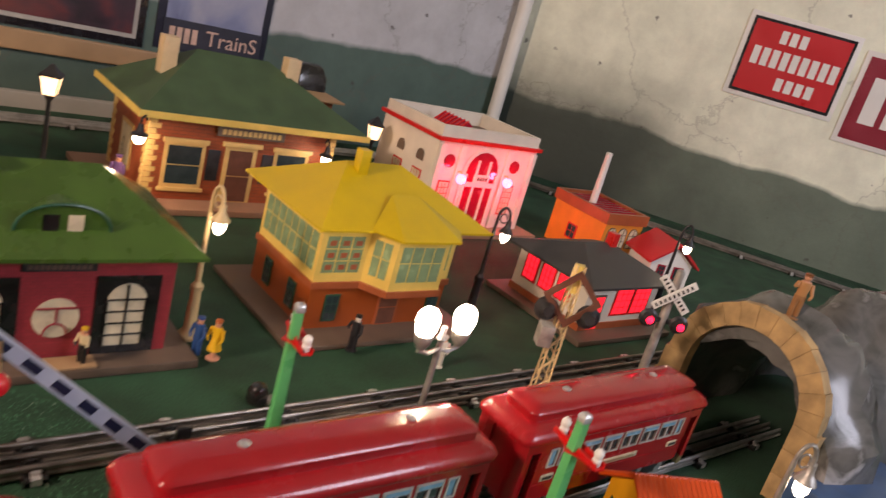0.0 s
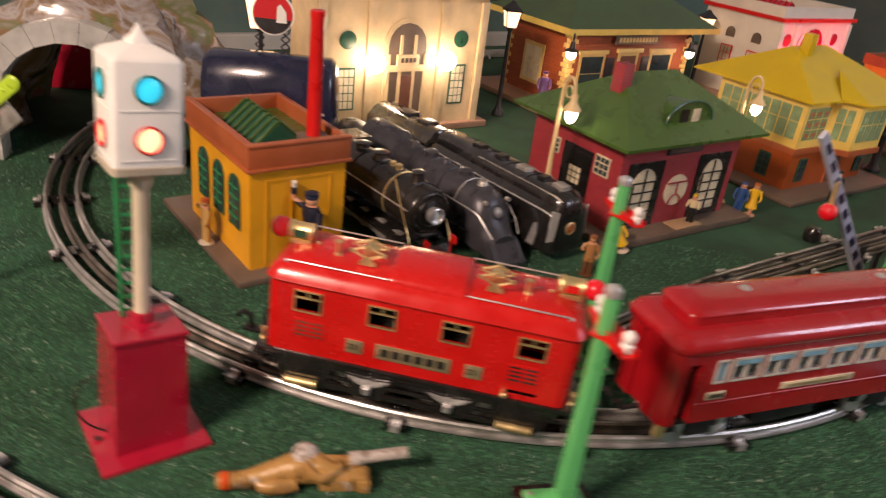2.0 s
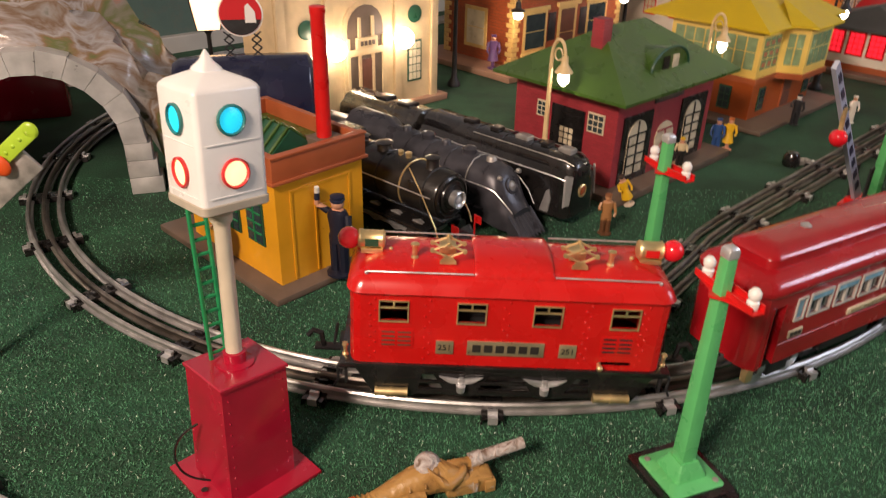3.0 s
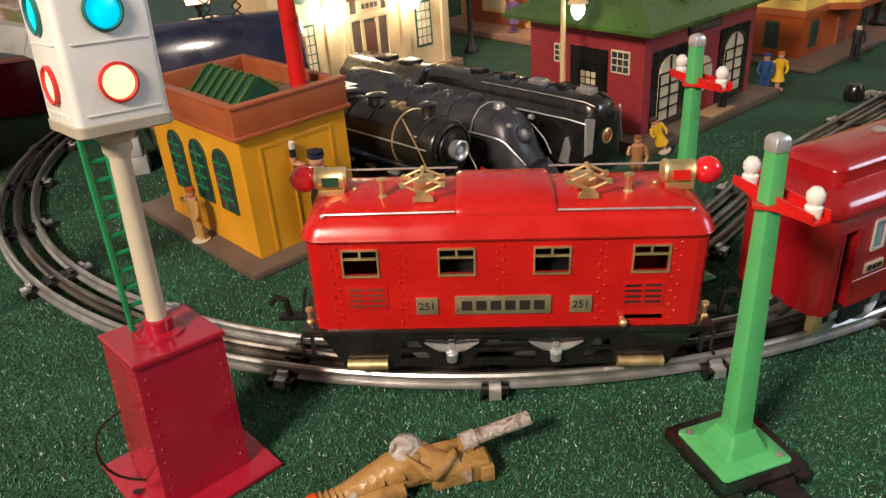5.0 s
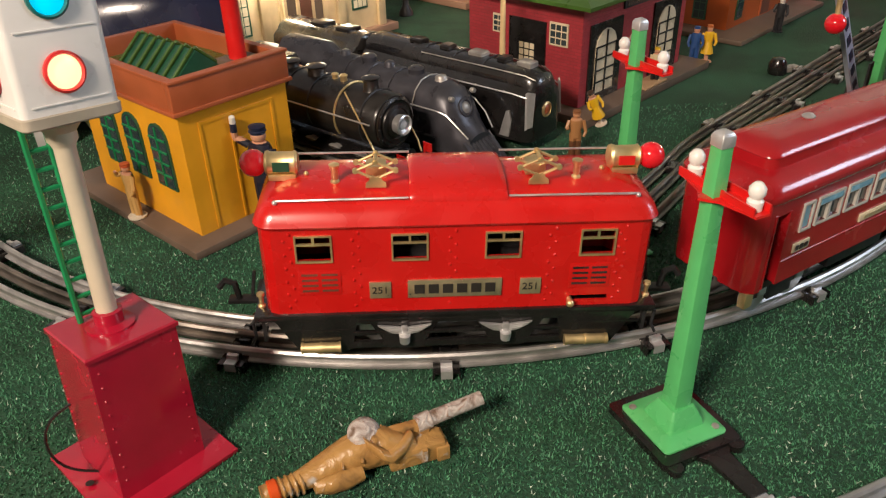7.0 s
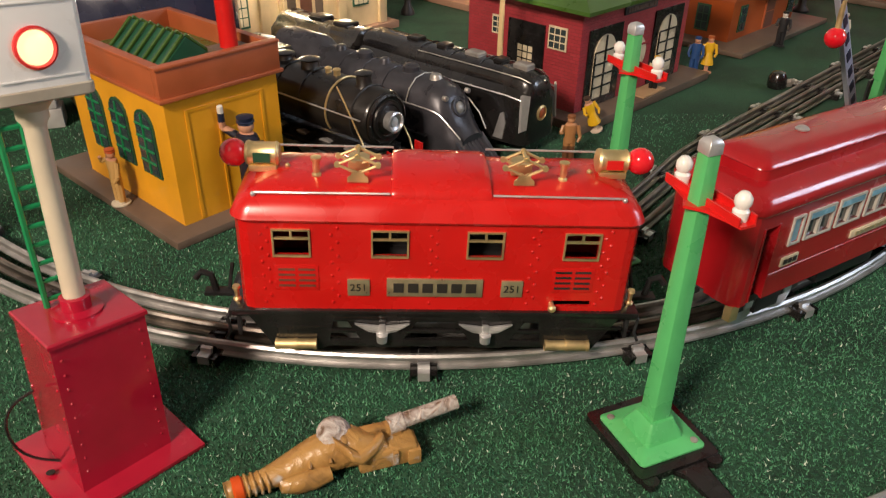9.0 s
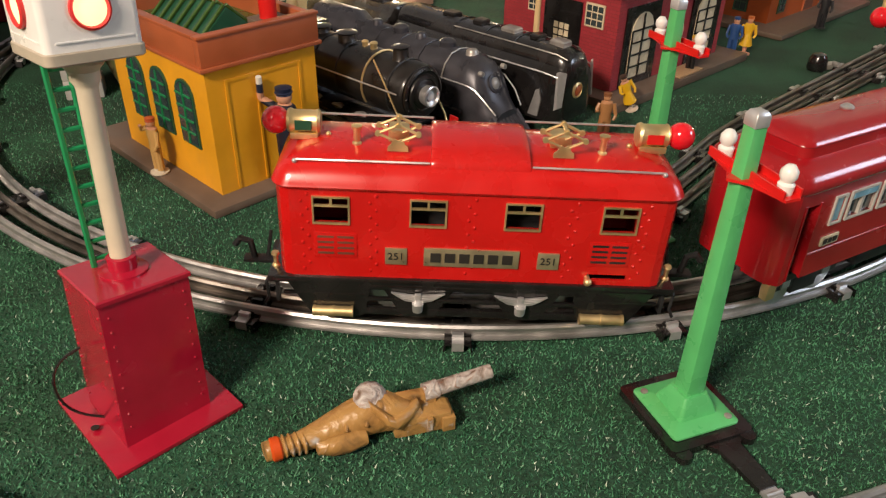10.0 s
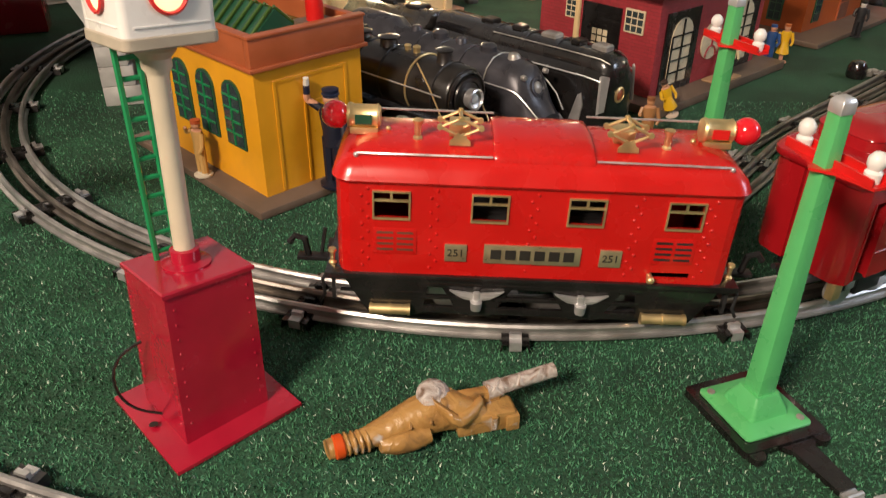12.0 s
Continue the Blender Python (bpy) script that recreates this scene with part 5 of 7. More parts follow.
def pole(dark_base):
    ob = thing("telegraph_pole", 0, 0, 0, label="green enamelled toy telegraph pole with red crossarm", category="toy pole", group="telegraph poles")
    z0 = 0.006 if dark_base else 0.001
    if dark_base:
        bm = bmesh.new()
        slab(bm, [(x, y) for x, y in rounded(0.0265, 0.0275, 0.003)], 0.0008, 0.0055)
        slab(bm, [(0.0015, -0.062), (0.0125, -0.062), (0.0135, -0.033), (0.0175, -0.028), (-0.0045, -0.028), (-0.0005, -0.033)], 0.0008, 0.004)
        for s in (-1, 1):
            rod(bm, (s * 0.021, -0.029, 0.0008), (s * 0.021, -0.029, 0.005), 0.0045, n=14)
        part("base_clip", bm, M_BLACK, ob, "black base with a track clip")
        bm = bmesh.new()
        box(bm, 0.002, -0.08, 0.0008, 0.012, -0.06, 0.003, 0.0006)
        rod(bm, (0.002, -0.066, 0.0036), (0.012, -0.066, 0.0036), 0.0016, n=8)
        part("clip", bm, M_NICKEL, ob, "bare metal track clip")
    bm = bmesh.new()
    loft(bm, [[Vector((x, y, z)) for x, y in rounded(h, h, min(h * 0.2, 0.003))] for h, z in ((0.0215, z0), (0.0215, z0 + 0.0012), (0.0208, z0 + 0.0018), (0.0125, z0 + 0.0028), (0.0118, z0 + 0.006), (0.0076, z0 + 0.0142))])
    base = part("base_plate", bm, M_GREENPOLE, ob)
    for x, y in ((0.0165, -0.0165), (-0.0165, 0.0165)):
        bm = bmesh.new()
        lathe(bm, [(0.0022, z0 + 0.0016), (0.0022, z0 + 0.003), (0.0012, z0 + 0.0034)], 10, Matrix.Translation((x, y, 0)))
        part("bolt", bm, M_LEADGREY, base)
    bm = bmesh.new()
    loft(bm, [[Vector((x, y, z)) for x, y in rounded(h, h, h * 0.12, 2)] for h, z in ((0.006, 0.012), (0.0037, 0.179))])
    part("post", bm, M_GREENPOLE, ob)
    bm = bmesh.new()
    loft(bm, [[Vector((x, y, z)) for x, y in rounded(h, h, h * 0.12, 2)] for h, z in ((0.0041, 0.1785), (0.0041, 0.1835), (0.003, 0.1855), (0.001, 0.1865))])
    part("cap", bm, M_NICKEL, ob, "bare metal cap")
    bm = bmesh.new()
    slab(bm, [(0.001, -0.027), (0.0095, -0.027), (0.0105, -0.02), (0.0105, 0.02), (0.0095, 0.027), (0.001, 0.027), (0.0, 0.02), (-0.003, 0.008), (-0.0095, 0.0), (-0.003, -0.008), (0.0, -0.02)], 0.152, 0.1534)
    for e in (-1, 1):
        box(bm, 0.0, min(e * 0.0035, e * 0.026), 0.1532, 0.001, max(e * 0.0035, e * 0.026), 0.1572)
        box(bm, 0.0095, min(e * 0.0, e * 0.026), 0.1532, 0.0105, max(e * 0.0, e * 0.026), 0.1572)
    arm = part("crossarm", bm, M_REDARM, ob, "red crossarm")
    for s in (-1, 1):
        bm = bmesh.new()
        lathe(bm, [(0.0037, 0.1535), (0.0039, 0.158), (0.0028, 0.1593), (0.004, 0.1615), (0.004, 0.1645), (0.0022, 0.167), (0.0008, 0.1675)], 16, Matrix.Translation((0.0055, s * 0.0205, 0)))
        part("insulator", bm, M_WHITE, arm, "white insulator")
    return ob


p = pole(True)
p.matrix_world = pose(0.1585, 0.735, 0, 0, 0, 21)
q = pole(False)
q.matrix_world = pose(0.175, 0.934, 0, 0, 0, 25)
copy_thing(q, pose(0.534, 1.212, 0, 0, 0, 30))
copy_thing(q, pose(0.774, 1.166, 0, 0, 0, 35))


def gooseneck(x, y, rz, h, material, base=True, reach=0.018):
    """Street lamp whose arm curls over to a hanging shade; the bulb hangs at +x."""
    ob = thing("street_lamp", x, y, 0, rz, "toy gooseneck street lamp with a lit bulb", "toy lamp", "gooseneck lamps")
    bm = bmesh.new()
    if base:
        lathe(bm, [(0.014, 0.0005), (0.014, 0.004), (0.0105, 0.008), (0.0072, 0.012), (0.006, 0.06), (0.0075, 0.064), (0.0075, 0.068), (0.0034, 0.073), (0.0024, h - reach)], 16)
    else:
        lathe(bm, [(0.004, h - 0.05), (0.0024, h - reach)], 10)
    part("post", bm, material, ob)
    bm = bmesh.new()
    tube(bm, [(reach / 2 - reach / 2 * math.cos(radians(a)), 0, h - reach + 0.019 * math.sin(radians(a))) for a in range(0, 190, 15)], 0.0021, 8)
    tube(bm, [(reach / 2 + 0.005 * math.cos(radians(a)), 0, h - reach + 0.002 + 0.007 * math.sin(radians(a))) for a in range(0, 330, 20)], 0.0011, 6)
    part("arm", bm, material, ob)
    z = h - reach
    bm = bmesh.new()
    lathe(bm, [(0.004, z + 0.001), (0.0045, z - 0.008), (0.0065, z - 0.011), (0.0105, z - 0.0165), (0.011, z - 0.018)], 18, Matrix.Translation((reach, 0, 0)))
    part("shade", bm, material, ob)
    bm = bmesh.new()
    lathe(bm, [(0.0055, z - 0.0178), (0.0072, z - 0.022), (0.0068, z - 0.028), (0.003, z - 0.0335), (0.0005, z - 0.0345)], 16, Matrix.Translation((reach, 0, 0)))
    part("bulb", bm, G_WARM, ob, "glowing warm bulb")
    return ob


gooseneck(0.117, 1.233, -40, 0.195, M_CREAM)
gooseneck(0.372, 1.436, -30, 0.191, M_CREAM)
gooseneck(0.698, 1.747, -10, 0.183, M_IRON)
gooseneck(1.042, 2.001, -10, 0.187, M_IRON)
gooseneck(0.985, 1.254, 10, 0.172, M_LEADGREY)
gooseneck(1.62, 2.28, 180, 0.2, M_IRON)


def wall_lamp(x, y, z, rz):
    ob = thing("wall_lamp", x, y, z, rz, "iron bracket lamp with a lit bulb on the station corner", "toy lamp", "station lamps")
    bm = bmesh.new()
    tube(bm, [(-0.02, 0, 0.03), (-0.012, 0, 0.038), (0, 0, 0.034), (0, 0, 0.022)], 0.002, 8)
    part("arm", bm, M_IRON, ob)
    bm = bmesh.new()
    lathe(bm, [(0.004, 0.026), (0.006, 0.014), (0.013, 0.01), (0.013, 0.008)], 16)
    part("shade", bm, M_IRON, ob)
    bm = bmesh.new()
    ball(bm, (0, 0, 0.002), 0.0095, 1, 1, 0.95)
    part("bulb", bm, G_WARM, ob, "glowing warm bulb")
    return ob


def lantern(x, y, h, s=1.0):
    ob = thing("lantern_post", x, y, 0, 20, "dark iron lantern post with lit panes", "toy lamp", "lantern posts")
    bm = bmesh.new()
    lathe(bm, [(0.012, 0.0005), (0.012, 0.006), (0.006, 0.016), (0.0045, 0.03), (0.0032, h - 0.01), (0.007, h - 0.004), (0.007, h)], 14)
    part("post", bm, M_IRON, ob)
    bm = bmesh.new()
    loft(bm, [[Vector((x2 * k * s, y2 * k * s, h + z * s)) for x2, y2 in ((-1, -1), (1, -1), (1, 1), (-1, 1))] for k, z in ((0.0085, 0.0), (0.0125, 0.026))])
    part("pane", bm, G_LANTERN, ob, "glowing lantern panes")
    bm = bmesh.new()
    loft(bm, [[Vector((x2 * k * s, y2 * k * s, h + z * s)) for x2, y2 in ((-1, -1), (1, -1), (1, 1), (-1, 1))] for k, z in ((0.014, 0.026), (0.0145, 0.028), (0.006, 0.037), (0.002, 0.043))])
    part("cap", bm, M_IRON, ob)
    for sx, sy in ((-1, -1), (1, -1), (1, 1), (-1, 1)):
        bm = bmesh.new()
        rod(bm, (sx * 0.0088 * s, sy * 0.0088 * s, h), (sx * 0.0128 * s, sy * 0.0128 * s, h + 0.026 * s), 0.0009, n=6)
        part("bar", bm, M_IRON, ob)
    return ob


lantern(0.012, 1.716, 0.163, 1.05)
lantern(0.425, 2.19, 0.14, 1.1)
lantern(-0.366, 1.5, 0.142, 1.9)

ob = thing("double_street_lamp", 0.656, 1.318, 0, 43, "toy street lamp with two large glowing globes", "toy lamp")
bm = bmesh.new()
lathe(bm, [(0.013, 0.0005), (0.013, 0.005), (0.006, 0.012), (0.0035, 0.02), (0.003, 0.131), (0.006, 0.134), (0.003, 0.139), (0.003, 0.146)], 14, Matrix.Diagonal((1, 1, 1.07, 1)))
part("post", bm, M_LEADGREY, ob)
bm = bmesh.new()
tube(bm, [(-0.0235, 0, 0.144), (-0.025, 0, 0.132), (-0.012, 0, 0.128), (0, 0, 0.132), (0.012, 0, 0.128), (0.025, 0, 0.132), (0.0235, 0, 0.144)], 0.0026, 8)
part("arm", bm, M_LEADGREY, ob)
for s in (-1, 1):
    bm = bmesh.new()
    lathe(bm, [(0.004, 0.134), (0.008, 0.14), (0.0098, 0.148), (0.009, 0.15)], 16, Matrix.Translation((s * 0.0235, 0, 0)))
    part("cup", bm, M_LEADGREY, ob)
    bm = bmesh.new()
    lathe(bm, [(0.0085, 0.1495), (0.0104, 0.156), (0.0118, 0.164), (0.0106, 0.171), (0.0065, 0.176), (0.001, 0.1775)], 20, Matrix.Translation((s * 0.0235, 0, 0)))
    part("globe", bm, G_HOT, ob, "glowing white globe")

# crossing gate with lattice arm
ob = thing("crossing_gate", 0.482, 1.158, 0, 224.4, "toy crossing gate with raised black and white arm and red lantern", "toy gate")
bm = bmesh.new()
box(bm, -0.02, -0.013, 0.0005, 0.022, 0.013, 0.03, 0.002)
box(bm, -0.014, -0.009, 0.03, 0.016, 0.009, 0.036, 0.001)
part("base", bm, M_REDARM, ob, "bright red base")
bm = bmesh.new()
for s in (-1, 1):
    box(bm, -0.004, s * 0.008 - 0.001, 0.03, 0.008, s * 0.008 + 0.001, 0.075)
part("bracket", bm, M_IRON, ob)
a0, a1 = Vector((0.0, 0, 0.034)), Vector((0.195, 0, 0.224))
dirn = (a1 - a0).normalized()
nrm = Vector((-dirn.z, 0, dirn.x))
for k in range(20):
    bm = bmesh.new()
    w0, w1 = 0.0078 - 0.00016 * k, 0.0078 - 0.00016 * (k + 1)
    p0, p1 = a0 + (a1 - a0) * (k / 20), a0 + (a1 - a0) * ((k + 1) / 20)
    loft(bm, [[p + nrm * (sx * w) + Vector((0, sy * 0.0022, 0)) for sx, sy in ((-1, -1), (1, -1), (1, 1), (-1, 1))] for p, w in ((p0, w0), (p1, w1))])
    part("arm_section", bm, M_GATEARM, ob)
    if k % 2 == 0 and k > 0:
        bm = bmesh.new()
        loft(bm, [[p + nrm * (sx * w * 0.55) + Vector((0, sy * 0.0028, 0)) for sx, sy in ((-1, -1), (1, -1), (1, 1), (-1, 1))] for p, w in ((p0, w0), (p1, w1))])
        part("arm_block", bm, M_NAVY, ob, "dark square on the arm")
bm = bmesh.new()
rod(bm, (0.143, 0.004, 0.15), (0.143, 0.003, 0.174), 0.0025, n=10)
part("lantern_holder", bm, M_BRASS, ob)
bm = bmesh.new()
ball(bm, (0.143, 0.004, 0.143), 0.009, n=16)
part("lantern", bm, M_REDBULB, ob, "red glass lantern ball")

# crossbuck with twin red lamps
ob = thing("crossbuck_signal", 0.907, 1.5, 0, 5, "white toy crossbuck sign with two red lamps", "toy signal")
bm = bmesh.new()
lathe(bm, [(0.012, 0.0005), (0.012, 0.005), (0.006, 0.01), (0.005, 0.228), (0.002, 0.231)], 14)
part("post", bm, M_LEADGREY, ob)
for s in (-1, 1):
    bm = bmesh.new()
    box(bm, -0.028, -0.0085, -0.0045, 0.028, -0.0065, 0.0052, 0.0005)
    bmesh.ops.transform(bm, matrix=Matrix.Translation((0, s * 0.0012, 0.2)) @ pose(0, 0, 0, 0, s * 42, 0), verts=bm.verts)
    bl = part("blade", bm, M_SIGNWHITE, ob)
    bm = bmesh.new()
    for k in range(9):
        box(bm, -0.0245 + k * 0.0056, -0.0092, -0.002, -0.0222 + k * 0.0056, -0.0086, 0.0024)
    bmesh.ops.transform(bm, matrix=Matrix.Translation((0, s * 0.0012, 0.2)) @ pose(0, 0, 0, 0, s * 42, 0), verts=bm.verts)
    part("lettering", bm, M_INK, bl, smooth=False)
bm = bmesh.new()
box(bm, -0.026, -0.004, 0.162, 0.026, 0.002, 0.168, 0.001)
part("lamp_bar", bm, M_IRON, ob)
for s in (-1, 1):
    bm = bmesh.new()
    lathe(bm, [(0.0115, 0), (0.0115, 0.001), (0.0085, 0.003), (0.0075, 0.009)], 18, Matrix.Translation((s * 0.019, -0.004, 0.165)) @ pose(0, 0, 0, 90, 0, 0))
    h = part("lamp_hood", bm, M_IRON, ob)
    bm = bmesh.new()
    ball(bm, (s * 0.019, -0.013, 0.165), 0.0046)
    part("red_lamp", bm, G_REDLAMP, h, "glowing red lamp")

# lattice post with a diamond warning sign
ob = thing("diamond_signal", 0.781, 1.428, 0, 10, "cream lattice toy signal post with a dark diamond sign", "toy signal")
for sx, sy in ((-1, -1), (1, -1), (1, 1), (-1, 1)):
    bm = bmesh.new()
    rod(bm, (sx * 0.0085, sy * 0.0085, 0.0005), (sx * 0.0045, sy * 0.0045, 0.222), 0.0012, n=6)
    part("corner_bar", bm, M_CREAM, ob)
for k in range(16):
    z = 0.004 + k * 0.0135
    w0, w1 = 0.0085 - z * 0.018, 0.0085 - (z + 0.0135) * 0.018
    bm = bmesh.new()
    for f in range(4):
        r = pose(0, 0, 0, 0, 0, 90 * f)
        sg = 1 if k % 2 else -1
        rod(bm, r @ Vector((-sg * w0, -w0, z)), r @ Vector((sg * w1, -w1, z + 0.0135)), 0.0009, n=5)
    part("lattice", bm, M_CREAM, ob)
bm = bmesh.new()
rings = []
for r, d in ((0.034, -0.011), (0.034, -0.0085), (0.0245, -0.0085), (0.0245, -0.011)):
    rings.append([Vector((r * math.cos(i * math.pi / 2), d, 0.185 + r * math.sin(i * math.pi / 2))) for i in range(4)])
rings.append(rings[0])
loft(bm, rings, cap=False)
part("diamond_frame", bm, M_BROWNFRAME, ob, "dark brown diamond frame")
for s in (-1, 1):
    bm = bmesh.new()
    lathe(bm, [(0.014, 0.0), (0.014, 0.002), (0.009, 0.004), (0.006, 0.012)], 16, Matrix.Translation((s * 0.024, -0.006, 0.168)) @ pose(0, 0, 0, 90, 0, 0))
    part("lamp_hood", bm, M_IRON, ob)
bm = bmesh.new()
lathe(bm, [(0.005, 0.222), (0.006, 0.19), (0.003, 0.196), (0.0005, 0.198)], 12)
part("finial", bm, M_YELTRIM, ob)
bm = bmesh.new()
box(bm, -0.024, -0.016, 0.125, -0.008, 0.004, 0.15, 0.002)
part("relay_box", bm, M_LEADGREY, ob)

# ---- buildings: local x along the front, y into the depth, origin at the near left corner ----


def hip_roof(bm, x0, y0, x1, y1, ze, zr, rx0, rx1, t=0.004):
    """Hipped roof with a thin eave edge."""
    ym = (y0 + y1) / 2
    c = [bm.verts.new(p) for p in ((x0, y0, ze), (x1, y0, ze), (x1, y1, ze), (x0, y1, ze))]
    d = [bm.verts.new(p) for p in ((x0, y0, ze - t), (x1, y0, ze - t), (x1, y1, ze - t), (x0, y1, ze - t))]
    r = [bm.verts.new((rx0, ym, zr)), bm.verts.new((rx1, ym, zr))]
    for f in ((c[0], c[1], r[1], r[0]), (c[1], c[2], r[1]), (c[2], c[3], r[0], r[1]), (c[3], c[0], r[0])):
        bm.faces.new(f)
    for i in range(4):
        bm.faces.new((d[i], d[(i + 1) % 4], c[(i + 1) % 4], c[i]))
    bm.faces.new(d[::-1])


def arch_pts(x0, x1, z0, z1, n=8):
    r = (x1 - x0) / 2
    cx = (x0 + x1) / 2
    return [(x0, z0), (x1, z0)] + [(cx + r * math.cos(math.pi * i / n), z1 - r + r * math.sin(math.pi * i / n)) for i in range(n + 1)]


FRONT = Matrix()


def side_face(x=0.0):
    """Turns things drawn on the front wall onto the wall at the left end (local x = 0)."""
    return Matrix(((0, 1, 0, x), (-1, 0, 0, 0), (0, 0, 1, 0), (0, 0, 0, 1)))


def face_box(bm, m, x0, d0, z0, x1, d1, z1):
    n0 = len(bm.verts)
    box(bm, x0, d0, z0, x1, d1, z1)
    bm.verts.ensure_lookup_table()
    bmesh.ops.transform(bm, matrix=m, verts=bm.verts[n0:])


def arched_window(ob, m, x0, x1, z0, z1, frame_mat, pane_mat, cols=2, rows=4, w=0.0022, name="window", bars_mat=None):
    bm = bmesh.new()
    prism(bm, arch_pts(x0 - w, x1 + w, z0 - w, z1 + w), -0.0016, 0.0002, m)
    win = part(name, bm, frame_mat, ob)
    bm = bmesh.new()
    prism(bm, arch_pts(x0, x1, z0, z1), -0.0022, -0.0016, m)
    part("pane", bm, pane_mat, win)
    bm = bmesh.new()
    for i in range(1, cols):
        x = x0 + (x1 - x0) * i / cols
        face_box(bm, m, x - 0.0007, -0.0032, z0, x + 0.0007, -0.0022, z1 - 0.001)
    for i in range(1, rows):
        z = z0 + (z1 - z0) * i / rows
        face_box(bm, m, x0, -0.0032, z - 0.0007, x1, -0.0022, z + 0.0007)
    part("glazing_grid", bm, bars_mat or frame_mat, win, smooth=False)
    return win


def square_window(ob, m, x0, x1, z0, z1, frame_mat, pane_mat, cols=2, rows=2, w=0.0025, name="window", panes=False):
    bm = bmesh.new()
    face_box(bm, m, x0 - w, -0.0016, z0 - w, x1 + w, 0.0002, z1 + w)
    win = part(name, bm, frame_mat, ob, smooth=False)
    g = 0.0008
    for i in range(cols):
        for j in range(rows):
            bm = bmesh.new()
            face_box(bm, m, x0 + (x1 - x0) * i / cols + g, -0.0022, z0 + (z1 - z0) * j / rows + g, x0 + (x1 - x0) * (i + 1) / cols - g, -0.0014, z0 + (z1 - z0) * (j + 1) / rows - g)
            part("pane", bm, pane_mat, win, smooth=False)
    return win


# ochre power house
ob = thing("power_house", -0.1655, 0.9745, 0, 46, "ochre tinplate toy power house with arched green windows", "toy building")

W_R, W_L = 0.105, 0.162
box_part("base", (-0.02, -0.02, 0.0005, W_R + 0.02, W_L + 0.045, 0.008), M_BROWNBASE, ob, 0.002, "brown base plate")
bm = bmesh.new()
box(bm, 0, 0, 0.008, W_R, W_L, 0.12)
part("wall", bm, M_OCHRE, ob, smooth=False)
for a in ((-0.003, -0.003, W_R + 0.003, 0.004), (-0.003, W_L - 0.004, W_R + 0.003, W_L + 0.003), (-0.003, 0.004, 0.004, W_L - 0.004), (W_R - 0.004, 0.004, W_R + 0.003, W_L - 0.004)):
    box_part("parapet", (a[0], a[1], 0.118, a[2], a[3], 0.1405), M_TERRA, ob, 0.0006, "terracotta parapet")
box_part("cornice", (-0.005, -0.005, 0.1145, W_R + 0.005, W_L + 0.005, 0.1178), M_TERRA, ob, 0.0008)
box_part("coping", (-0.0042, -0.0042, 0.1395, W_R + 0.0042, 0.0044, 0.1422), M_TERRA, ob, 0.001)
box_part("coping", (-0.0042, 0.0046, 0.1395, 0.0044, W_L + 0.0042, 0.1422), M_TERRA, ob, 0.001)
bm = bmesh.new()
box(bm, 0.004, 0.004, 0.121, W_R - 0.004, W_L - 0.004, 0.124)
part("roof", bm, M_GREENROOF, ob)
sk = bmesh.new()
prism(sk, [(0.02, 0.124), (0.075, 0.124), (0.0475, 0.148)], 0.035, 0.125)
sky_l = part("skylight", sk, M_GREENTRIM, ob, "dark green ribbed skylight", smooth=False)
for k in range(7):
    for s in (-1, 1):
        bm = bmesh.new()
        y = 0.038 + k * 0.0137
        rod(bm, (0.0475 + s * 0.029, y, 0.1245), (0.0475 + s * 0.001, y, 0.1495), 0.0016, n=6)
        part("rib", bm, M_GREENROOF, sky_l)
SL = side_face()
for k in range(3):
    y0 = -0.022 - k * 0.042 - 0.026
    arched_window(ob, SL, y0, y0 + 0.024, 0.045, 0.098, M_GREENTRIM, M_DARKWIN, 2, 5, bars_mat=M_LADDER)
bm = bmesh.new()
for x, x1, z1 in ((0.016, 0.0185, 0.104), (0.0865, 0.089, 0.104), (0.044, 0.046, 0.08), (0.066, 0.068, 0.08)):
    face_box(bm, FRONT, x, -0.0009, 0.01, x1, 0.0, z1)
face_box(bm, FRONT, 0.0185, -0.0007, 0.1015, 0.0865, 0.0, 0.104)
face_box(bm, FRONT, 0.046, -0.0007, 0.078, 0.066, 0.0, 0.08)
part("door_moulding", bm, M_OCHRE, ob, "embossed door and panel lines", smooth=False)
bm = bmesh.new()
lathe(bm, [(0.0075, 0.124), (0.0068, 0.252), (0.0075, 0.254), (0.0075, 0.26), (0.006, 0.2605)], 18, Matrix.Translation((0.08, 0.026, 0)))
part("chimney", bm, M_REDARM, ob, "tall bright red chimney")
bm = bmesh.new()
box(bm, 0.066, 0.012, 0.124, 0.096, 0.04, 0.136, 0.001)
part("chimney_base", bm, M_BROWNBASE, ob)

# red brick house with green hipped roof
ob = thing("brick_house", 0.2025, 1.2235, 0, 43, "dark red brick toy house with a green hipped roof", "toy building")
W, D = 0.225, 0.165
box_part("base", (-0.025, -0.03, 0.0005, W + 0.03, D + 0.03, 0.011), M_BROWNBASE, ob, 0.002, "grey-brown base plate")
bm = bmesh.new()
box(bm, 0, 0, 0.011, W, D, 0.128)
part("wall", bm, M_REDBRICK, ob, smooth=False)
bm = bmesh.new()
hip_roof(bm, -0.024, -0.024, W + 0.024, D + 0.024, 0.13, 0.192, 0.065, 0.16)
part("roof", bm, M_GREENROOF, ob, smooth=False)
bm = bmesh.new()
n = 14
rings = []
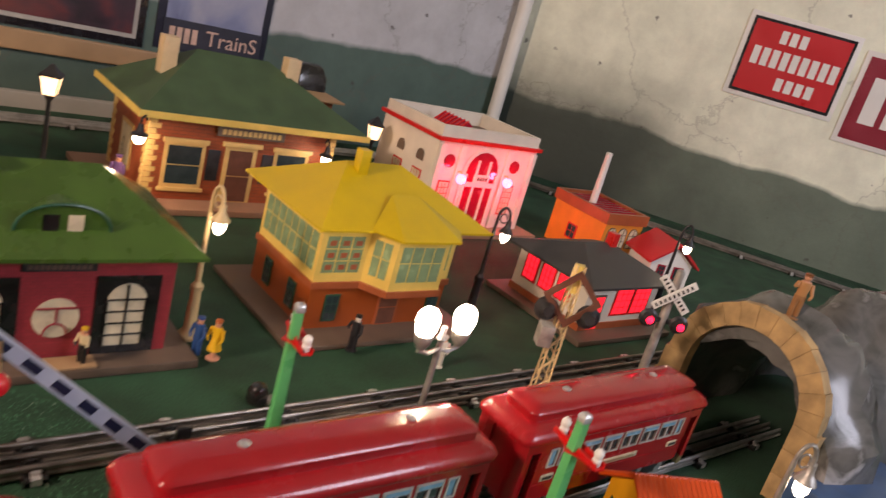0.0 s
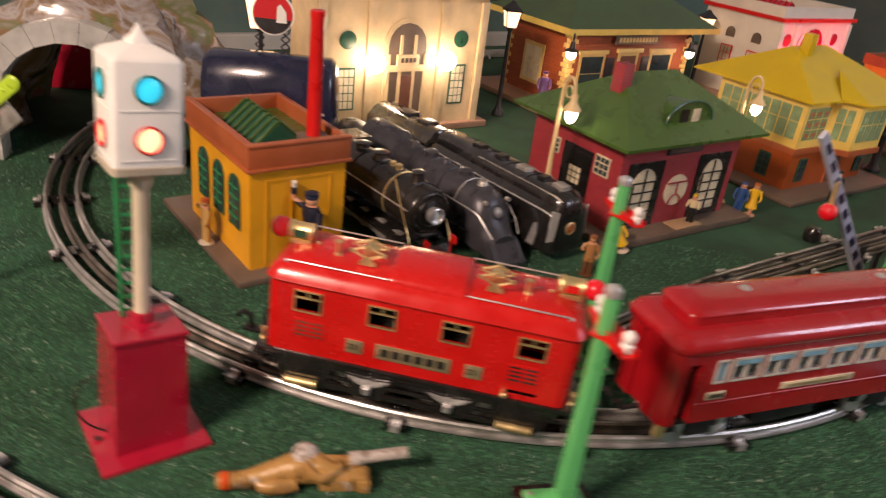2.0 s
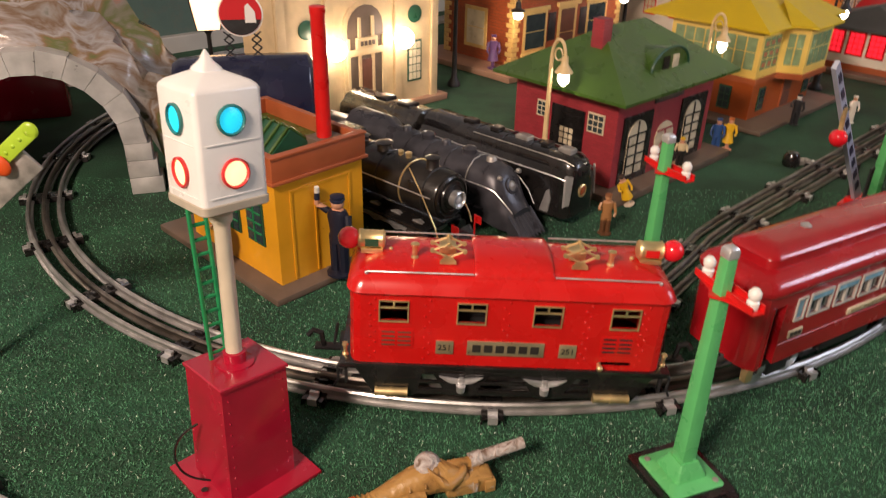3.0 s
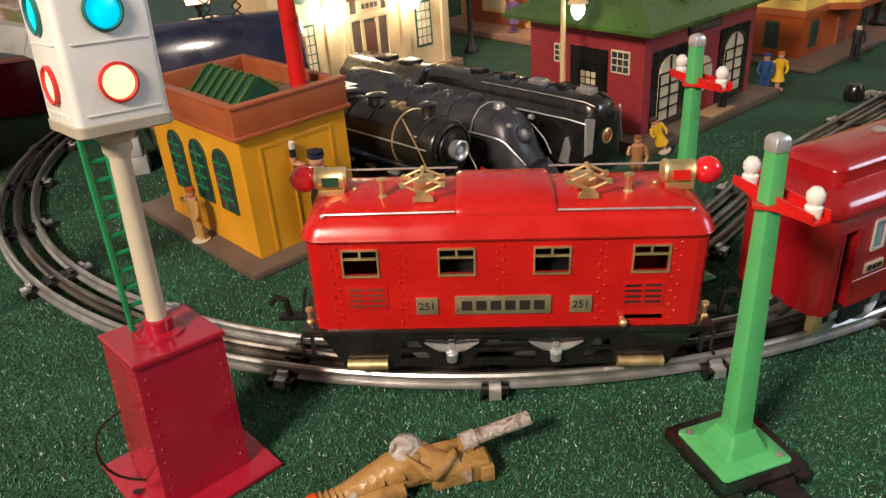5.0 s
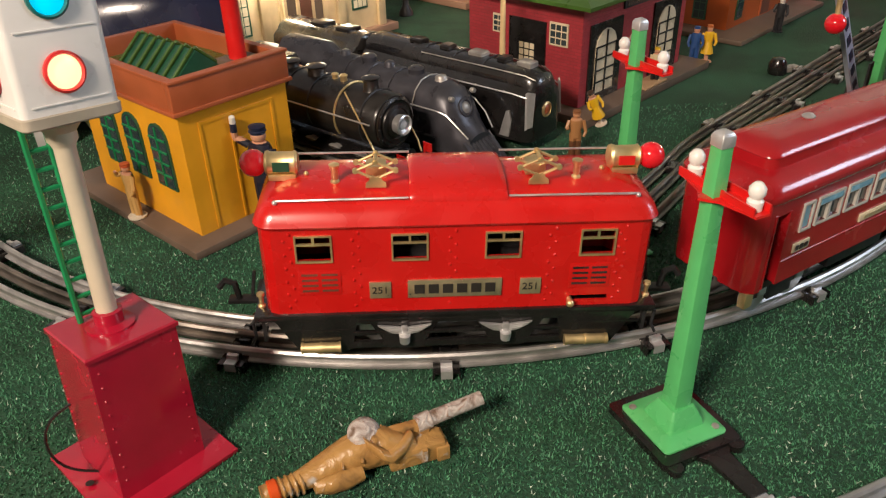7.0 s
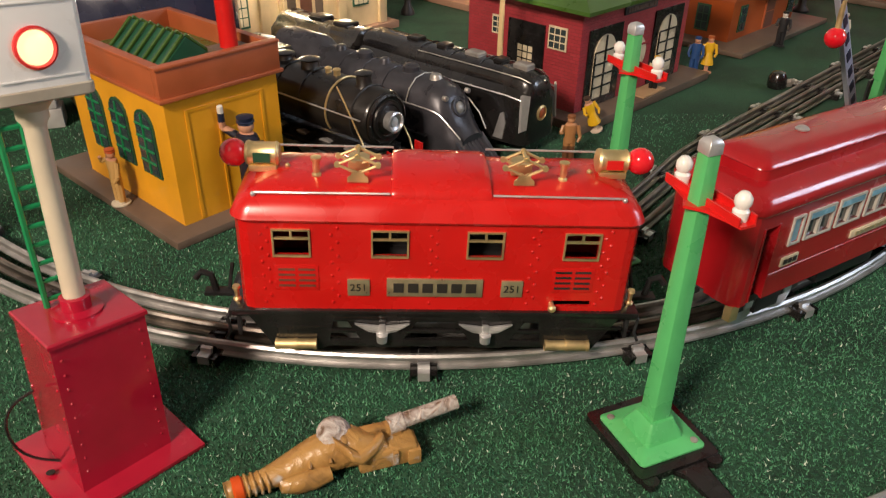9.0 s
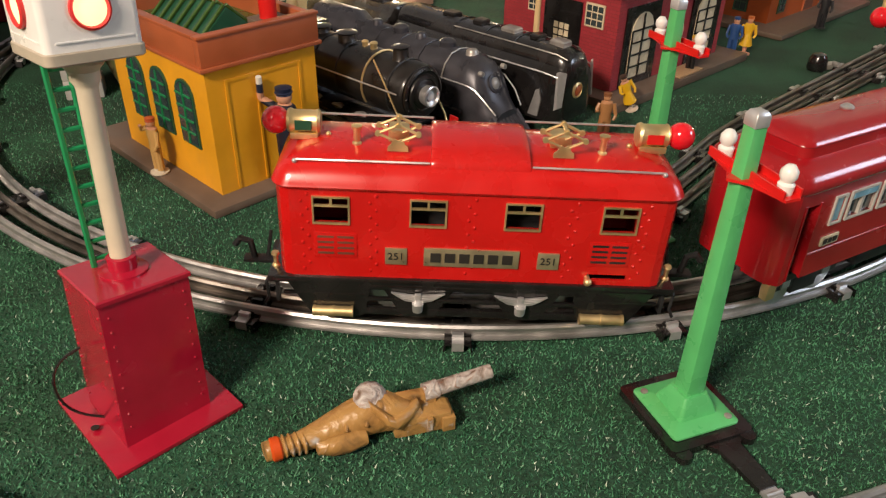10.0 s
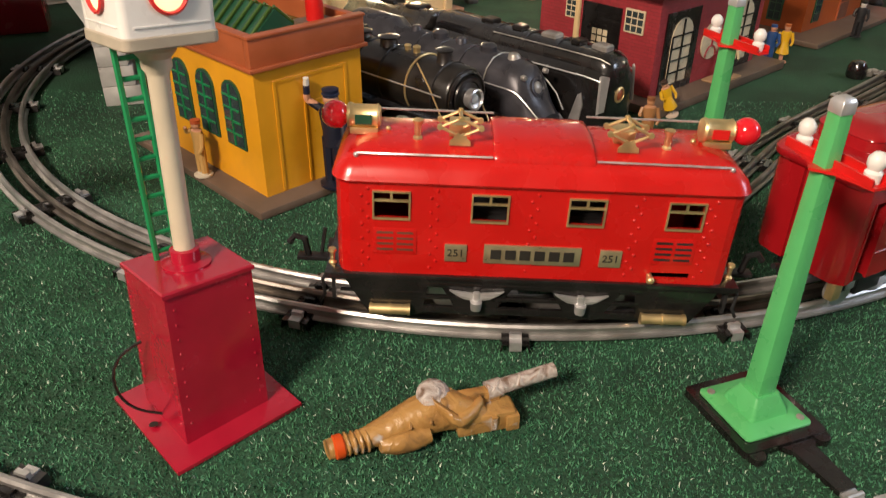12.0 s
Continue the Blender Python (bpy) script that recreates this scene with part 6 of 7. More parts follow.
for y, k in ((0.006, 1.0), (0.06, 0.28)):
    rings.append([Vector((0.112 + 0.043 * k * math.cos(math.pi * i / n), y, 0.142 + (0.031 if k == 1 else 0.033) * (1 if k == 1 else 1) * math.sin(math.pi * i / n) ** 0.8 * (1.0 if k == 1 else 0.75) + (0.0 if k == 1 else 0.002))) for i in range(n + 1)])
loft(bm, rings)
dm = part("dormer", bm, M_GREENROOF, ob, "green eyebrow dormer")
bm = bmesh.new()
tube(bm, [(0.112 + 0.0435 * math.cos(math.pi * i / 14), 0.0055, 0.1425 + 0.031 * math.sin(math.pi * i / 14) ** 0.8) for i in range(15)], 0.0017, 8)
box(bm, 0.066, 0.0035, 0.14, 0.158, 0.0075, 0.1432, 0.0008)
part("rim", bm, M_GREENTRIM, dm, "glossy dark green rim")
for x in (0.093, 0.115):
    box_part("pane", (x, 0.0045, 0.1445, x + 0.014, 0.0055, 0.163), M_BLACK if x < 0.1 else M_PALEWIN, dm)
box_part("chimney", (0.035, 0.06, 0.15, 0.053, 0.078, 0.207), M_REDBRICK, ob, 0.001, "red brick chimney")
for x0 in (0.022, 0.155):
    bm = bmesh.new()
    face_box(bm, FRONT, x0 - 0.008, -0.0018, 0.012, x0 + 0.056, 0.0, 0.101)
    dr = part("door", bm, M_BLACK, ob, "black framed glazed door", smooth=False)
    bm = bmesh.new()
    prism(bm, arch_pts(x0 + 0.003, x0 + 0.043, 0.02, 0.093), -0.003, -0.0018)
    part("pane", bm, M_PALEWIN, dr, "pale arched pane")
    bm = bmesh.new()
    for xx in (x0 + 0.003, x0 + 0.0225, x0 + 0.042):
        face_box(bm, FRONT, xx - 0.001, -0.0042, 0.02, xx + 0.001, -0.003, 0.075 if xx != x0 + 0.0225 else 0.092)
    for k in range(5):
        face_box(bm, FRONT, x0 + 0.003, -0.0042, 0.02 + k * 0.0135, x0 + 0.043, -0.003, 0.0218 + k * 0.0135)
    part("glazing_grid", bm, M_BLACK, dr, smooth=False)
bm = bmesh.new()
lathe(bm, [(0.0215, -0.0004), (0.0215, 0.0016)], 28, Matrix.Translation((0.1125, 0, 0.056)) @ pose(0, 0, 0, 90, 0, 0))
rw = part("window", bm, M_PALEWIN, ob, "round pale window")
bm = bmesh.new()
face_box(bm, FRONT, 0.1115, -0.0028, 0.05, 0.1135, -0.0016, 0.068)
face_box(bm, FRONT, 0.093, -0.0028, 0.066, 0.132, -0.0016, 0.068)
tube(bm, [(0.1125 + 0.011 * math.cos(radians(a)), -0.0022, 0.038 + 0.012 * math.sin(radians(a))) for a in range(0, 190, 15)], 0.001, 6)
part("glazing_grid", bm, M_REDBRICK, rw, smooth=False)
sg = box_part("sign", (0.078, -0.0022, 0.107, 0.145, 0.0, 0.117), M_IRON, ob, 0.0004, "dark name board")
bars(sg, 0.083, 0.14, 0.1095, 0.1145, -0.0026, 11, M_BROWNBASE)
SL = side_face()
bm = bmesh.new()
face_box(bm, SL, -0.101, -0.0018, 0.012, -0.048, 0.0, 0.1)
dr = part("door", bm, M_BLACK, ob, "black side door", smooth=False)
square_window(dr, SL, -0.086, -0.063, 0.05, 0.074, M_BLACK, M_PALEWIN, 3, 3, 0.001)
square_window(ob, SL, -0.042, -0.019, 0.078, 0.101, M_PALEWIN, M_DARKWIN, 3, 3, 0.0012)
square_window(ob, SL, -0.125, -0.111, 0.079, 0.098, M_PALEWIN, M_DARKWIN, 2, 3, 0.0012)
box_part("doorstep", (0.1, -0.028, 0.011, 0.15, -0.004, 0.0135), M_TRIM, ob, 0.001)

# signal tower, orange below and yellow above
ob = thing("signal_tower", 0.486, 1.523, 0, 43, "orange and yellow toy signal tower with a yellow roof", "toy building")
W, D = 0.222, 0.16
PLAN = [(0, 0), (0.072, 0), (0.094, -0.034), (0.18, -0.034), (0.196, 0), (W, 0), (W, D), (0, D)]
box_part("base", (-0.04, -0.045, 0.0005, W + 0.04, D + 0.04, 0.008), M_BROWNBASE, ob, 0.002, "brown base plate")
bm = bmesh.new()
slab(bm, PLAN[:1] + PLAN[5:], 0.008, 0.07)
part("lower_wall", bm, M_ORANGE, ob, "orange lower wall", smooth=False)
bm = bmesh.new()
slab(bm, [(x + (0.003 if x > 0.1 else -0.003), y + (0.003 if y > 0.08 else -0.003)) for x, y in PLAN], 0.066, 0.075)
part("belt", bm, M_TERRA, ob, "red belt moulding", smooth=False)
bm = bmesh.new()
slab(bm, PLAN, 0.074, 0.148)
part("upper_wall", bm, M_YELTRIM, ob, "yellow upper wall", smooth=False)


def glazed(p, q, n, z0=0.088, z1=0.138, red=False):
    """A band of n tall panes between two plan corners."""
    p, q = Vector((*p, 0)), Vector((*q, 0))
    d = q - p
    m = Matrix.Translation(p) @ pose(0, 0, 0, 0, 0, math.degrees(math.atan2(d.y, d.x)))
    for i in range(n):
        a = 0.007 + (d.length - 0.014) * i / n + 0.0012
        b = 0.007 + (d.length - 0.014) * (i + 1) / n - 0.0012
        bm = bmesh.new()
        prism(bm, [(a, z0), (b, z0), (b, z1), (a, z1)], -0.0006, 0.0006, m)
        pane = part("pane", bm, M_PANEGREEN, ob, "greenish pane", smooth=False)
        bm = bmesh.new()
        for z in ((z0 + (z1 - z0) / 3, z0 + (z1 - z0) * 2 / 3) if red else (z0 + (z1 - z0) * 0.55,)):
            face_box(bm, m, a, -0.0012, z - 0.0005, b, -0.0006, z + 0.0005)
        part("glazing_grid", bm, M_YELTRIM, pane, smooth=False)
        if red:
            for k in range(3):
                bm = bmesh.new()
                z = z0 + (z1 - z0) * (k + 0.25) / 3
                face_box(bm, m, a + (b - a) * 0.25, -0.001, z, a + (b - a) * 0.8, -0.0006, z + 0.007)
                part("flower_box", bm, M_TERRA, pane, smooth=False)


glazed((0, D), (0, 0), 8)
glazed(PLAN[0], PLAN[1], 3, red=True)
glazed(PLAN[1], PLAN[2], 2)
glazed(PLAN[2], PLAN[3], 4)
glazed(PLAN[3], PLAN[4], 2)
glazed(PLAN[4], PLAN[5], 2)
for y in (0.045, 0.115):
    square_window(ob, side_face(), -y - 0.009, -y + 0.009, 0.02, 0.055, M_GREENTRIM, M_DARKWIN, 2, 3, 0.0018)
for x in (0.035, 0.205):
    square_window(ob, FRONT, x - 0.009, x + 0.009, 0.02, 0.055, M_GREENTRIM, M_DARKWIN, 2, 3, 0.0018)
square_window(ob, FRONT, 0.112, 0.142, 0.009, 0.06, M_TERRA, M_BROWNFRAME, 1, 2, 0.0025, name="door")
bm = bmesh.new()
hip_roof(bm, -0.014, -0.014, W + 0.052, D + 0.05, 0.152, 0.21, 0.075, 0.165, 0.003)
part("roof", bm, M_YELROOF, ob, "bright yellow hipped roof", smooth=False)
bm = bmesh.new()
r0 = [(0.062, -0.012, 0.1535), (0.09, -0.046, 0.151), (0.188, -0.046, 0.151), (0.212, -0.012, 0.1535)]
top = [(0.115, 0.035, 0.186), (0.16, 0.035, 0.186)]
vs = [bm.verts.new(p) for p in r0 + top] + [bm.verts.new((x, y, z - 0.003)) for x, y, z in r0]
for f in ((0, 1, 4), (1, 2, 5, 4), (2, 3, 5), (6, 7, 1, 0), (7, 8, 2, 1), (8, 9, 3, 2), (9, 8, 7, 6), (0, 4, 5, 3), (6, 0, 3, 9)):
    bm.faces.new([vs[i] for i in f])
part("bay_roof", bm, M_YELROOF, ob, smooth=False)
box_part("chimney", (0.08, 0.075, 0.195, 0.096, 0.091, 0.232), M_YELROOF, ob, 0.001, "yellow chimney")

# brick station with green roof
ob = thing("railway_station", 0.125, 1.81, 0, 43, "brown brick toy railway station with cream quoins and green roof", "toy building")
W, D = 0.345, 0.19
box_part("base", (-0.06, -0.05, 0.0005, W + 0.05, D + 0.04, 0.012), M_PINKBASE, ob, 0.002, "reddish platform base")
bm = bmesh.new()
box(bm, 0, 0, 0.012, W, D, 0.15)
part("wall", bm, M_STBRICK, ob, smooth=False)
bm = bmesh.new()
hip_roof(bm, -0.024, -0.02, W + 0.06, D + 0.05, 0.163, 0.252, 0.1, 0.235, 0.008)
part("roof", bm, M_STROOF, ob, "weathered green hipped roof", smooth=False)
bm = bmesh.new()
box(bm, -0.026, -0.022, 0.153, W + 0.062, -0.0195, 0.164)
box(bm, -0.026, -0.0195, 0.153, -0.0235, D + 0.052, 0.164)
part("eave_board", bm, M_YELTRIM, ob, "cream eave board", smooth=False)
for x in (0.045, 0.275):
    box_part("chimney", (x - 0.013, D / 2 - 0.013, 0.205, x + 0.013, D / 2 + 0.013, 0.268), M_STONE, ob, 0.001, "cream stone chimney")
Q = bmesh.new()
box(Q, -0.002, -0.002, 0.0, 0.018, 0.018, 0.0082, 0.0006)
Q = mesh_of(Q, "quoin", M_QUOIN)
for k in range(15):
    long = 1.0 if k % 2 else 0.62
    share("quoin", Q, ob, pose(0, 0, 0.013 + k * 0.0092) @ Matrix.Diagonal((long, 1.62 - long, 1, 1)))
    share("quoin", Q, ob, pose(W, 0, 0.013 + k * 0.0092) @ Matrix.Diagonal((-long, 1.62 - long, 1, 1)))
    share("quoin", Q, ob, pose(0, D, 0.013 + k * 0.0092) @ Matrix.Diagonal((long, -1.62 + long, 1, 1)))
for x0, x1 in ((0.034, 0.092), (0.232, 0.29)):
    w = square_window(ob, FRONT, x0, x1, 0.04, 0.108, M_QUOIN, M_DARKWIN, 1, 2, 0.006)
    box_part("lintel", (x0 - 0.01, -0.005, 0.112, x1 + 0.01, 0.0, 0.12), M_QUOIN, w, 0.0006)
    box_part("sill", (x0 - 0.01, -0.006, 0.028, x1 + 0.01, 0.0, 0.034), M_QUOIN, w, 0.0006)
w = square_window(ob, FRONT, 0.14, 0.185, 0.013, 0.108, M_QUOIN, M_BROWNFRAME, 1, 2, 0.007, name="door")
box_part("lintel", (0.126, -0.006, 0.114, 0.199, 0.0, 0.122), M_QUOIN, w, 0.0006)
for x in (0.103, 0.203):
    box_part("notice_board", (x, -0.002, 0.05, x + 0.022, 0.0, 0.105), M_IRON, ob, 0.0005, "dark notice board")
sg = box_part("sign", (0.11, -0.01, 0.132, 0.235, -0.006, 0.15), M_BROWNBASE, ob, 0.0006, "dark board with cream lettering")
bars(sg, 0.118, 0.227, 0.1365, 0.1455, -0.0105, 12, M_QUOIN)
w = square_window(ob, side_face(), -0.125, -0.075, 0.04, 0.108, M_QUOIN, M_PALEWIN, 1, 2, 0.006)
wall_lamp(0.128, 1.772, 0.118, -90)
wall_lamp(0.375, 2.005, 0.112, -60)


def bank(name, x, y, W, D, H, wall, label, cornice, base, cx, k=1.0, lip=(0.03, 0.045)):
    """Toy bank with arched door, side windows and an open parapet roof."""
    ob = thing(name, x, y, 0, 43, label, "toy building")
    box_part("base", (-lip[0], -lip[1], 0.0005, W + lip[0], D + 0.02, 0.012), base, ob, 0.002)
    bm = bmesh.new()
    box(bm, 0, 0, 0.012, W, D, H - 0.035)
    part("wall", bm, wall, ob, smooth=False)
    bm = bmesh.new()
    for a in ((0, 0, W, 0.01), (0, D - 0.01, W, D), (0, 0.01, 0.01, D - 0.01), (W - 0.01, 0.01, W, D - 0.01)):
        box(bm, a[0], a[1], H - 0.035, a[2], a[3], H)
    part("parapet", bm, wall, ob, smooth=False)
    bm = bmesh.new()
    box(bm, -0.008, -0.008, H - 0.03, W + 0.008, -0.0002, H - 0.022)
    box(bm, -0.008, -0.0002, H - 0.03, -0.0002, D + 0.008, H - 0.022)
    box(bm, W + 0.0002, -0.0002, H - 0.03, W + 0.008, D + 0.008, H - 0.022)
    part("cornice", bm, cornice, ob, smooth=False)
    bm = bmesh.new()
    box(bm, 0.01, 0.01, H - 0.034, W - 0.01, D - 0.01, H - 0.03)
    part("roof", bm, M_BROWNBASE, ob)
    bm = bmesh.new()
    prism(bm, arch_pts(cx - 0.052 * k, cx + 0.052 * k, 0.012, 0.186), -0.004, 0.0)
    part("arch_surround", bm, wall, ob, "raised arch surround")
    bm = bmesh.new()
    prism(bm, arch_pts(cx - 0.043 * k, cx + 0.043 * k, 0.0125, 0.178), -0.0052, -0.004)
    dr = part("door", bm, M_BROWNBASE if wall is M_STONE else M_MAROON, ob, "arched glazed door")
    if wall is M_STONE:
        box_part("door_leaf", (cx - 0.014, -0.0072, 0.0125, cx + 0.014, -0.0054, 0.096), M_BROWNFRAME, dr, 0.0006, "dark brown door leaf")
    for dx in (-0.043, -0.016, 0.016, 0.042):
        box_part("mullion", (cx + dx * k - 0.0025, -0.008, 0.0125, cx + dx * k + 0.0025, -0.0052, 0.16 if abs(dx) < 0.02 else 0.13), wall, dr)
    box_part("transom", (cx - 0.045 * k, -0.009, 0.103, cx + 0.045 * k, -0.0052, 0.113), wall, dr, 0.0006)
    pl = box_part("plaque", (cx - 0.02, -0.0105, 0.113, cx + 0.02, -0.0052, 0.13), wall, dr, 0.0006)
    bars(pl, cx - 0.014, cx + 0.014, 0.118, 0.125, -0.011, 4, M_BROWNBASE)
    for s in (-1, 1):
        x0 = cx + s * (0.092 if k == 1 else 0.104)
        square_window(ob, FRONT, x0 - 0.013, x0 + 0.013, 0.045, 0.108, M_GREENTRIM if wall is M_STONE else M_REDARM, M_PALEWIN, 3, 5, 0.002)
        bm = bmesh.new()
        lathe(bm, [(0.014, -0.0004), (0.014, 0.002), (0.011, 0.0026)], 20, Matrix.Translation((x0, 0, 0.152)) @ pose(0, 0, 0, 90, 0, 0))
        part("round_window", bm, M_GREENTRIM if wall is M_STONE else M_MAROON, ob)
        for e in (-1, 1):
            xx = cx + s * 0.066 if e < 0 else (0.008 if s < 0 else W - 0.008)
            box_part("pilaster", (xx - 0.007, -0.006, 0.012, xx + 0.007, 0.0, H - 0.036), wall, ob, 0.001)
    for y in ((0.05, 0.12) if D > 0.15 else ()):
        square_window(ob, side_face(), -y - 0.014, -y + 0.014, 0.05, 0.115, M_REDARM if wall is not M_STONE else M_GREENTRIM, M_PALEWIN, 3, 4, 0.002)
        bm = bmesh.new()
        prism(bm, arch_pts(-y - 0.012, -y + 0.012, 0.135, 0.158), -0.0016, 0.0, side_face())
        part("vent", bm, M_BROWNBASE, ob)
    for s in (-1, 1):
        xx = cx + s * 0.066
        bm = bmesh.new()
        tube(bm, [(xx, 0.0, 0.13), (xx, -0.014, 0.135), (xx, -0.02, 0.13)], 0.002, 8)
        br = part("lamp_bracket", bm, M_BRASS, ob)
        bm = bmesh.new()
        ball(bm, (xx, -0.02, 0.121), 0.016 if wall is M_STONE else 0.0105)
        part("bulb", bm, G_HOT if wall is M_STONE else G_RED, br, "glowing bulb")
    return ob


bank("cream_bank", -0.022 - 0.31 * U.x, 1.628 - 0.31 * U.y, 0.31, 0.09, 0.247, M_STONE, "cream toy bank with two bright lamps by its arched door", M_STONE, M_PINKBASE, 0.157, 0.8, (0.019, 0.012))
e = bank("white_bank", 0.768 - 0.275 * U.x, 2.299 - 0.275 * U.y, 0.275, 0.2, 0.222, M_BANKWHITE, "white toy bank lit by two red lamps", M_REDARM, M_PINKBASE, 0.1275)
bm = bmesh.new()
prism(bm, [(0.07, 0.188), (0.16, 0.188), (0.115, 0.222)], 0.06, 0.15)
skl = part("skylight", bm, M_MAROON, e, "ribbed red skylight", smooth=False)
for k in range(7):
    bm = bmesh.new()
    rod(bm, (0.068, 0.065 + k * 0.0135, 0.188), (0.115, 0.065 + k * 0.0135, 0.2235), 0.002, n=6)
    part("rib", bm, M_REDARM, skl)

# small orange power house with a white chimney
ob = thing("power_house", 0.95, 2.225, 0, 40, "small orange toy power house with a pale chimney", "toy building")
bm = bmesh.new()
box(bm, 0, 0, 0.0005, 0.125, 0.16, 0.1)
part("wall", bm, M_ORANGEBOX, ob, smooth=False)
bm = bmesh.new()
for a in ((-0.005, -0.005, 0.13, 0.004), (-0.005, 0.156, 0.13, 0.165), (-0.005, 0.004, 0.004, 0.156), (0.121, 0.004, 0.13, 0.156)):
    box(bm, a[0], a[1], 0.098, a[2], a[3], 0.122)
part("parapet", bm, M_TERRA, ob, smooth=False)
for k in range(9):
    box_part("roof_slat", (0.006, 0.01 + k * 0.016, 0.102, 0.119, 0.016 + k * 0.016, 0.118), M_MAROON, ob)
for k in range(3):
    arched_window(ob, FRONT, 0.014 + k * 0.036, 0.038 + k * 0.036, 0.045, 0.088, M_BROWNBASE, M_PALEWIN, 2, 3)
square_window(ob, side_face(), -0.1, -0.075, 0.03, 0.06, M_REDARM, M_DARKWIN, 2, 2)
bm = bmesh.new()
lathe(bm, [(0.0085, 0.1), (0.0072, 0.232), (0.006, 0.233)], 16, Matrix.Translation((0.035, 0.085, 0)))
part("chimney", bm, M_SIGNWHITE, ob, "tall pale chimney")

# dark-roofed station lit red from inside
ob = thing("country_station", 0.875, 1.79, 0, 43, "white toy country station with glowing red windows and dark roof", "toy building")
W, D = 0.19, 0.165
box_part("base", (-0.03, -0.035, 0.0005, W + 0.03, D + 0.03, 0.01), M_BROWNBASE, ob, 0.002)
bm = bmesh.new()
box(bm, 0, 0, 0.01, W, D, 0.09)
part("wall", bm, M_BANKWHITE, ob, smooth=False)
bm = bmesh.new()
hip_roof(bm, -0.017, -0.017, W + 0.025, D + 0.025, 0.093, 0.13, 0.06, 0.13)
part("roof", bm, M_DARKROOF, ob, "dark grey roof", smooth=False)
bm = bmesh.new()
box(bm, -0.002, -0.002, 0.01, W + 0.002, D + 0.002, 0.022)
part("plinth", bm, M_TERRA, ob, "dark red plinth", smooth=False)
for x0 in (0.075, 0.125):
    square_window(ob, FRONT, x0, x0 + 0.042, 0.036, 0.085, M_REDARM, G_REDWIN, 3, 4, 0.003)
for y in (0.05, 0.09, 0.13):
    square_window(ob, side_face(), -y - 0.014, -y + 0.014, 0.042, 0.084, M_REDARM, G_REDWIN, 3, 4, 0.003)
square_window(ob, FRONT, 0.02, 0.045, 0.011, 0.07, M_BROWNBASE, G_REDWIN, 2, 4, 0.003, name="door")
box_part("chimney", (0.12, D / 2 - 0.008, 0.115, 0.136, D / 2 + 0.008, 0.15), M_REDARM, ob, 0.001, "red chimney")

# dark hut behind the station
ob = thing("goods_hut", 0.205, 2.33, 0, 43, "brown toy hut with a black roof cap behind the station", "toy building")
bm = bmesh.new()
box(bm, 0, 0, 0.0005, 0.11, 0.09, 0.15, 0.001)
part("wall", bm, M_TERRA, ob)
bm = bmesh.new()
hip_roof(bm, -0.02, -0.02, 0.13, 0.11, 0.158, 0.18, 0.04, 0.07)
part("roof", bm, M_TRIM, ob, "tan roof", smooth=False)
bm = bmesh.new()
shell(bm, 0.04, 0.03, 0.008, [(0.0, 0.17), (0.002, 0.2), (0.012, 0.222), (0.02, 0.228)])
bmesh.ops.translate(bm, verts=bm.verts, vec=(0.055, 0.045, 0))
part("roof_cap", bm, M_BLACK, ob, "black roof cap")

# little white cottage with a red roof
ob = thing("cottage", 1.06, 2.19, 0, 20, "small white toy cottage with a red gabled roof", "toy building")
bm = bmesh.new()
prism(bm, [(0, 0.0005), (0.1, 0.0005), (0.1, 0.06), (0.05, 0.095), (0, 0.06)], 0, 0.09)
part("wall", bm, M_SIGNWHITE, ob, smooth=False)
bm = bmesh.new()
prism(bm, [(-0.012, 0.055), (0.05, 0.1), (0.112, 0.055), (0.112, 0.06), (0.05, 0.106), (-0.012, 0.06)], -0.012, 0.1)
part("roof", bm, M_SIGNRED, ob, smooth=False)
square_window(ob, FRONT, 0.02, 0.035, 0.03, 0.05, M_MAROON, M_DARKWIN)
square_window(ob, FRONT, 0.06, 0.08, 0.003, 0.05, M_MAROON, M_DARKWIN, 1, 2, name="door")

# yellow house with an orange ribbed roof beside the track
ob = thing("toy_house", 0.856, 1.303, 0, -72, "yellow toy house with a bright orange ribbed roof", "toy building")
ob.matrix_world = ob.matrix_world @ Matrix.Diagonal((0.9, 0.9, 0.95, 1))
bm = bmesh.new()
prism(bm, [(0, 0.0005), (0.09, 0.0005), (0.09, 0.062), (0.045, 0.09), (0, 0.062)], 0, 0.085)
part("wall", bm, M_OCHRE, ob, smooth=False)
for k in range(17):
    for s in (-1, 1):
        bm = bmesh.new()
        rod(bm, (0.045, -0.006 + k * 0.0061, 0.0955), (0.045 + s * 0.058, -0.006 + k * 0.0061, 0.0575), 0.0033, n=6)
        part("roof_rib", bm, M_ORANGEROOF, ob)
square_window(ob, FRONT, 0.015, 0.035, 0.02, 0.045, M_GREENTRIM, M_DARKWIN)
square_window(ob, side_face(), -0.045, -0.02, 0.02, 0.045, M_GREENTRIM, M_DARKWIN)
square_window(ob, FRONT, 0.055, 0.075, 0.02, 0.045, M_GREENTRIM, M_DARKWIN)
box_part("base", (-0.006, -0.008, 0.0004, 0.1, 0.095, 0.004), M_SIGNRED, ob)

# ---- tunnels ----


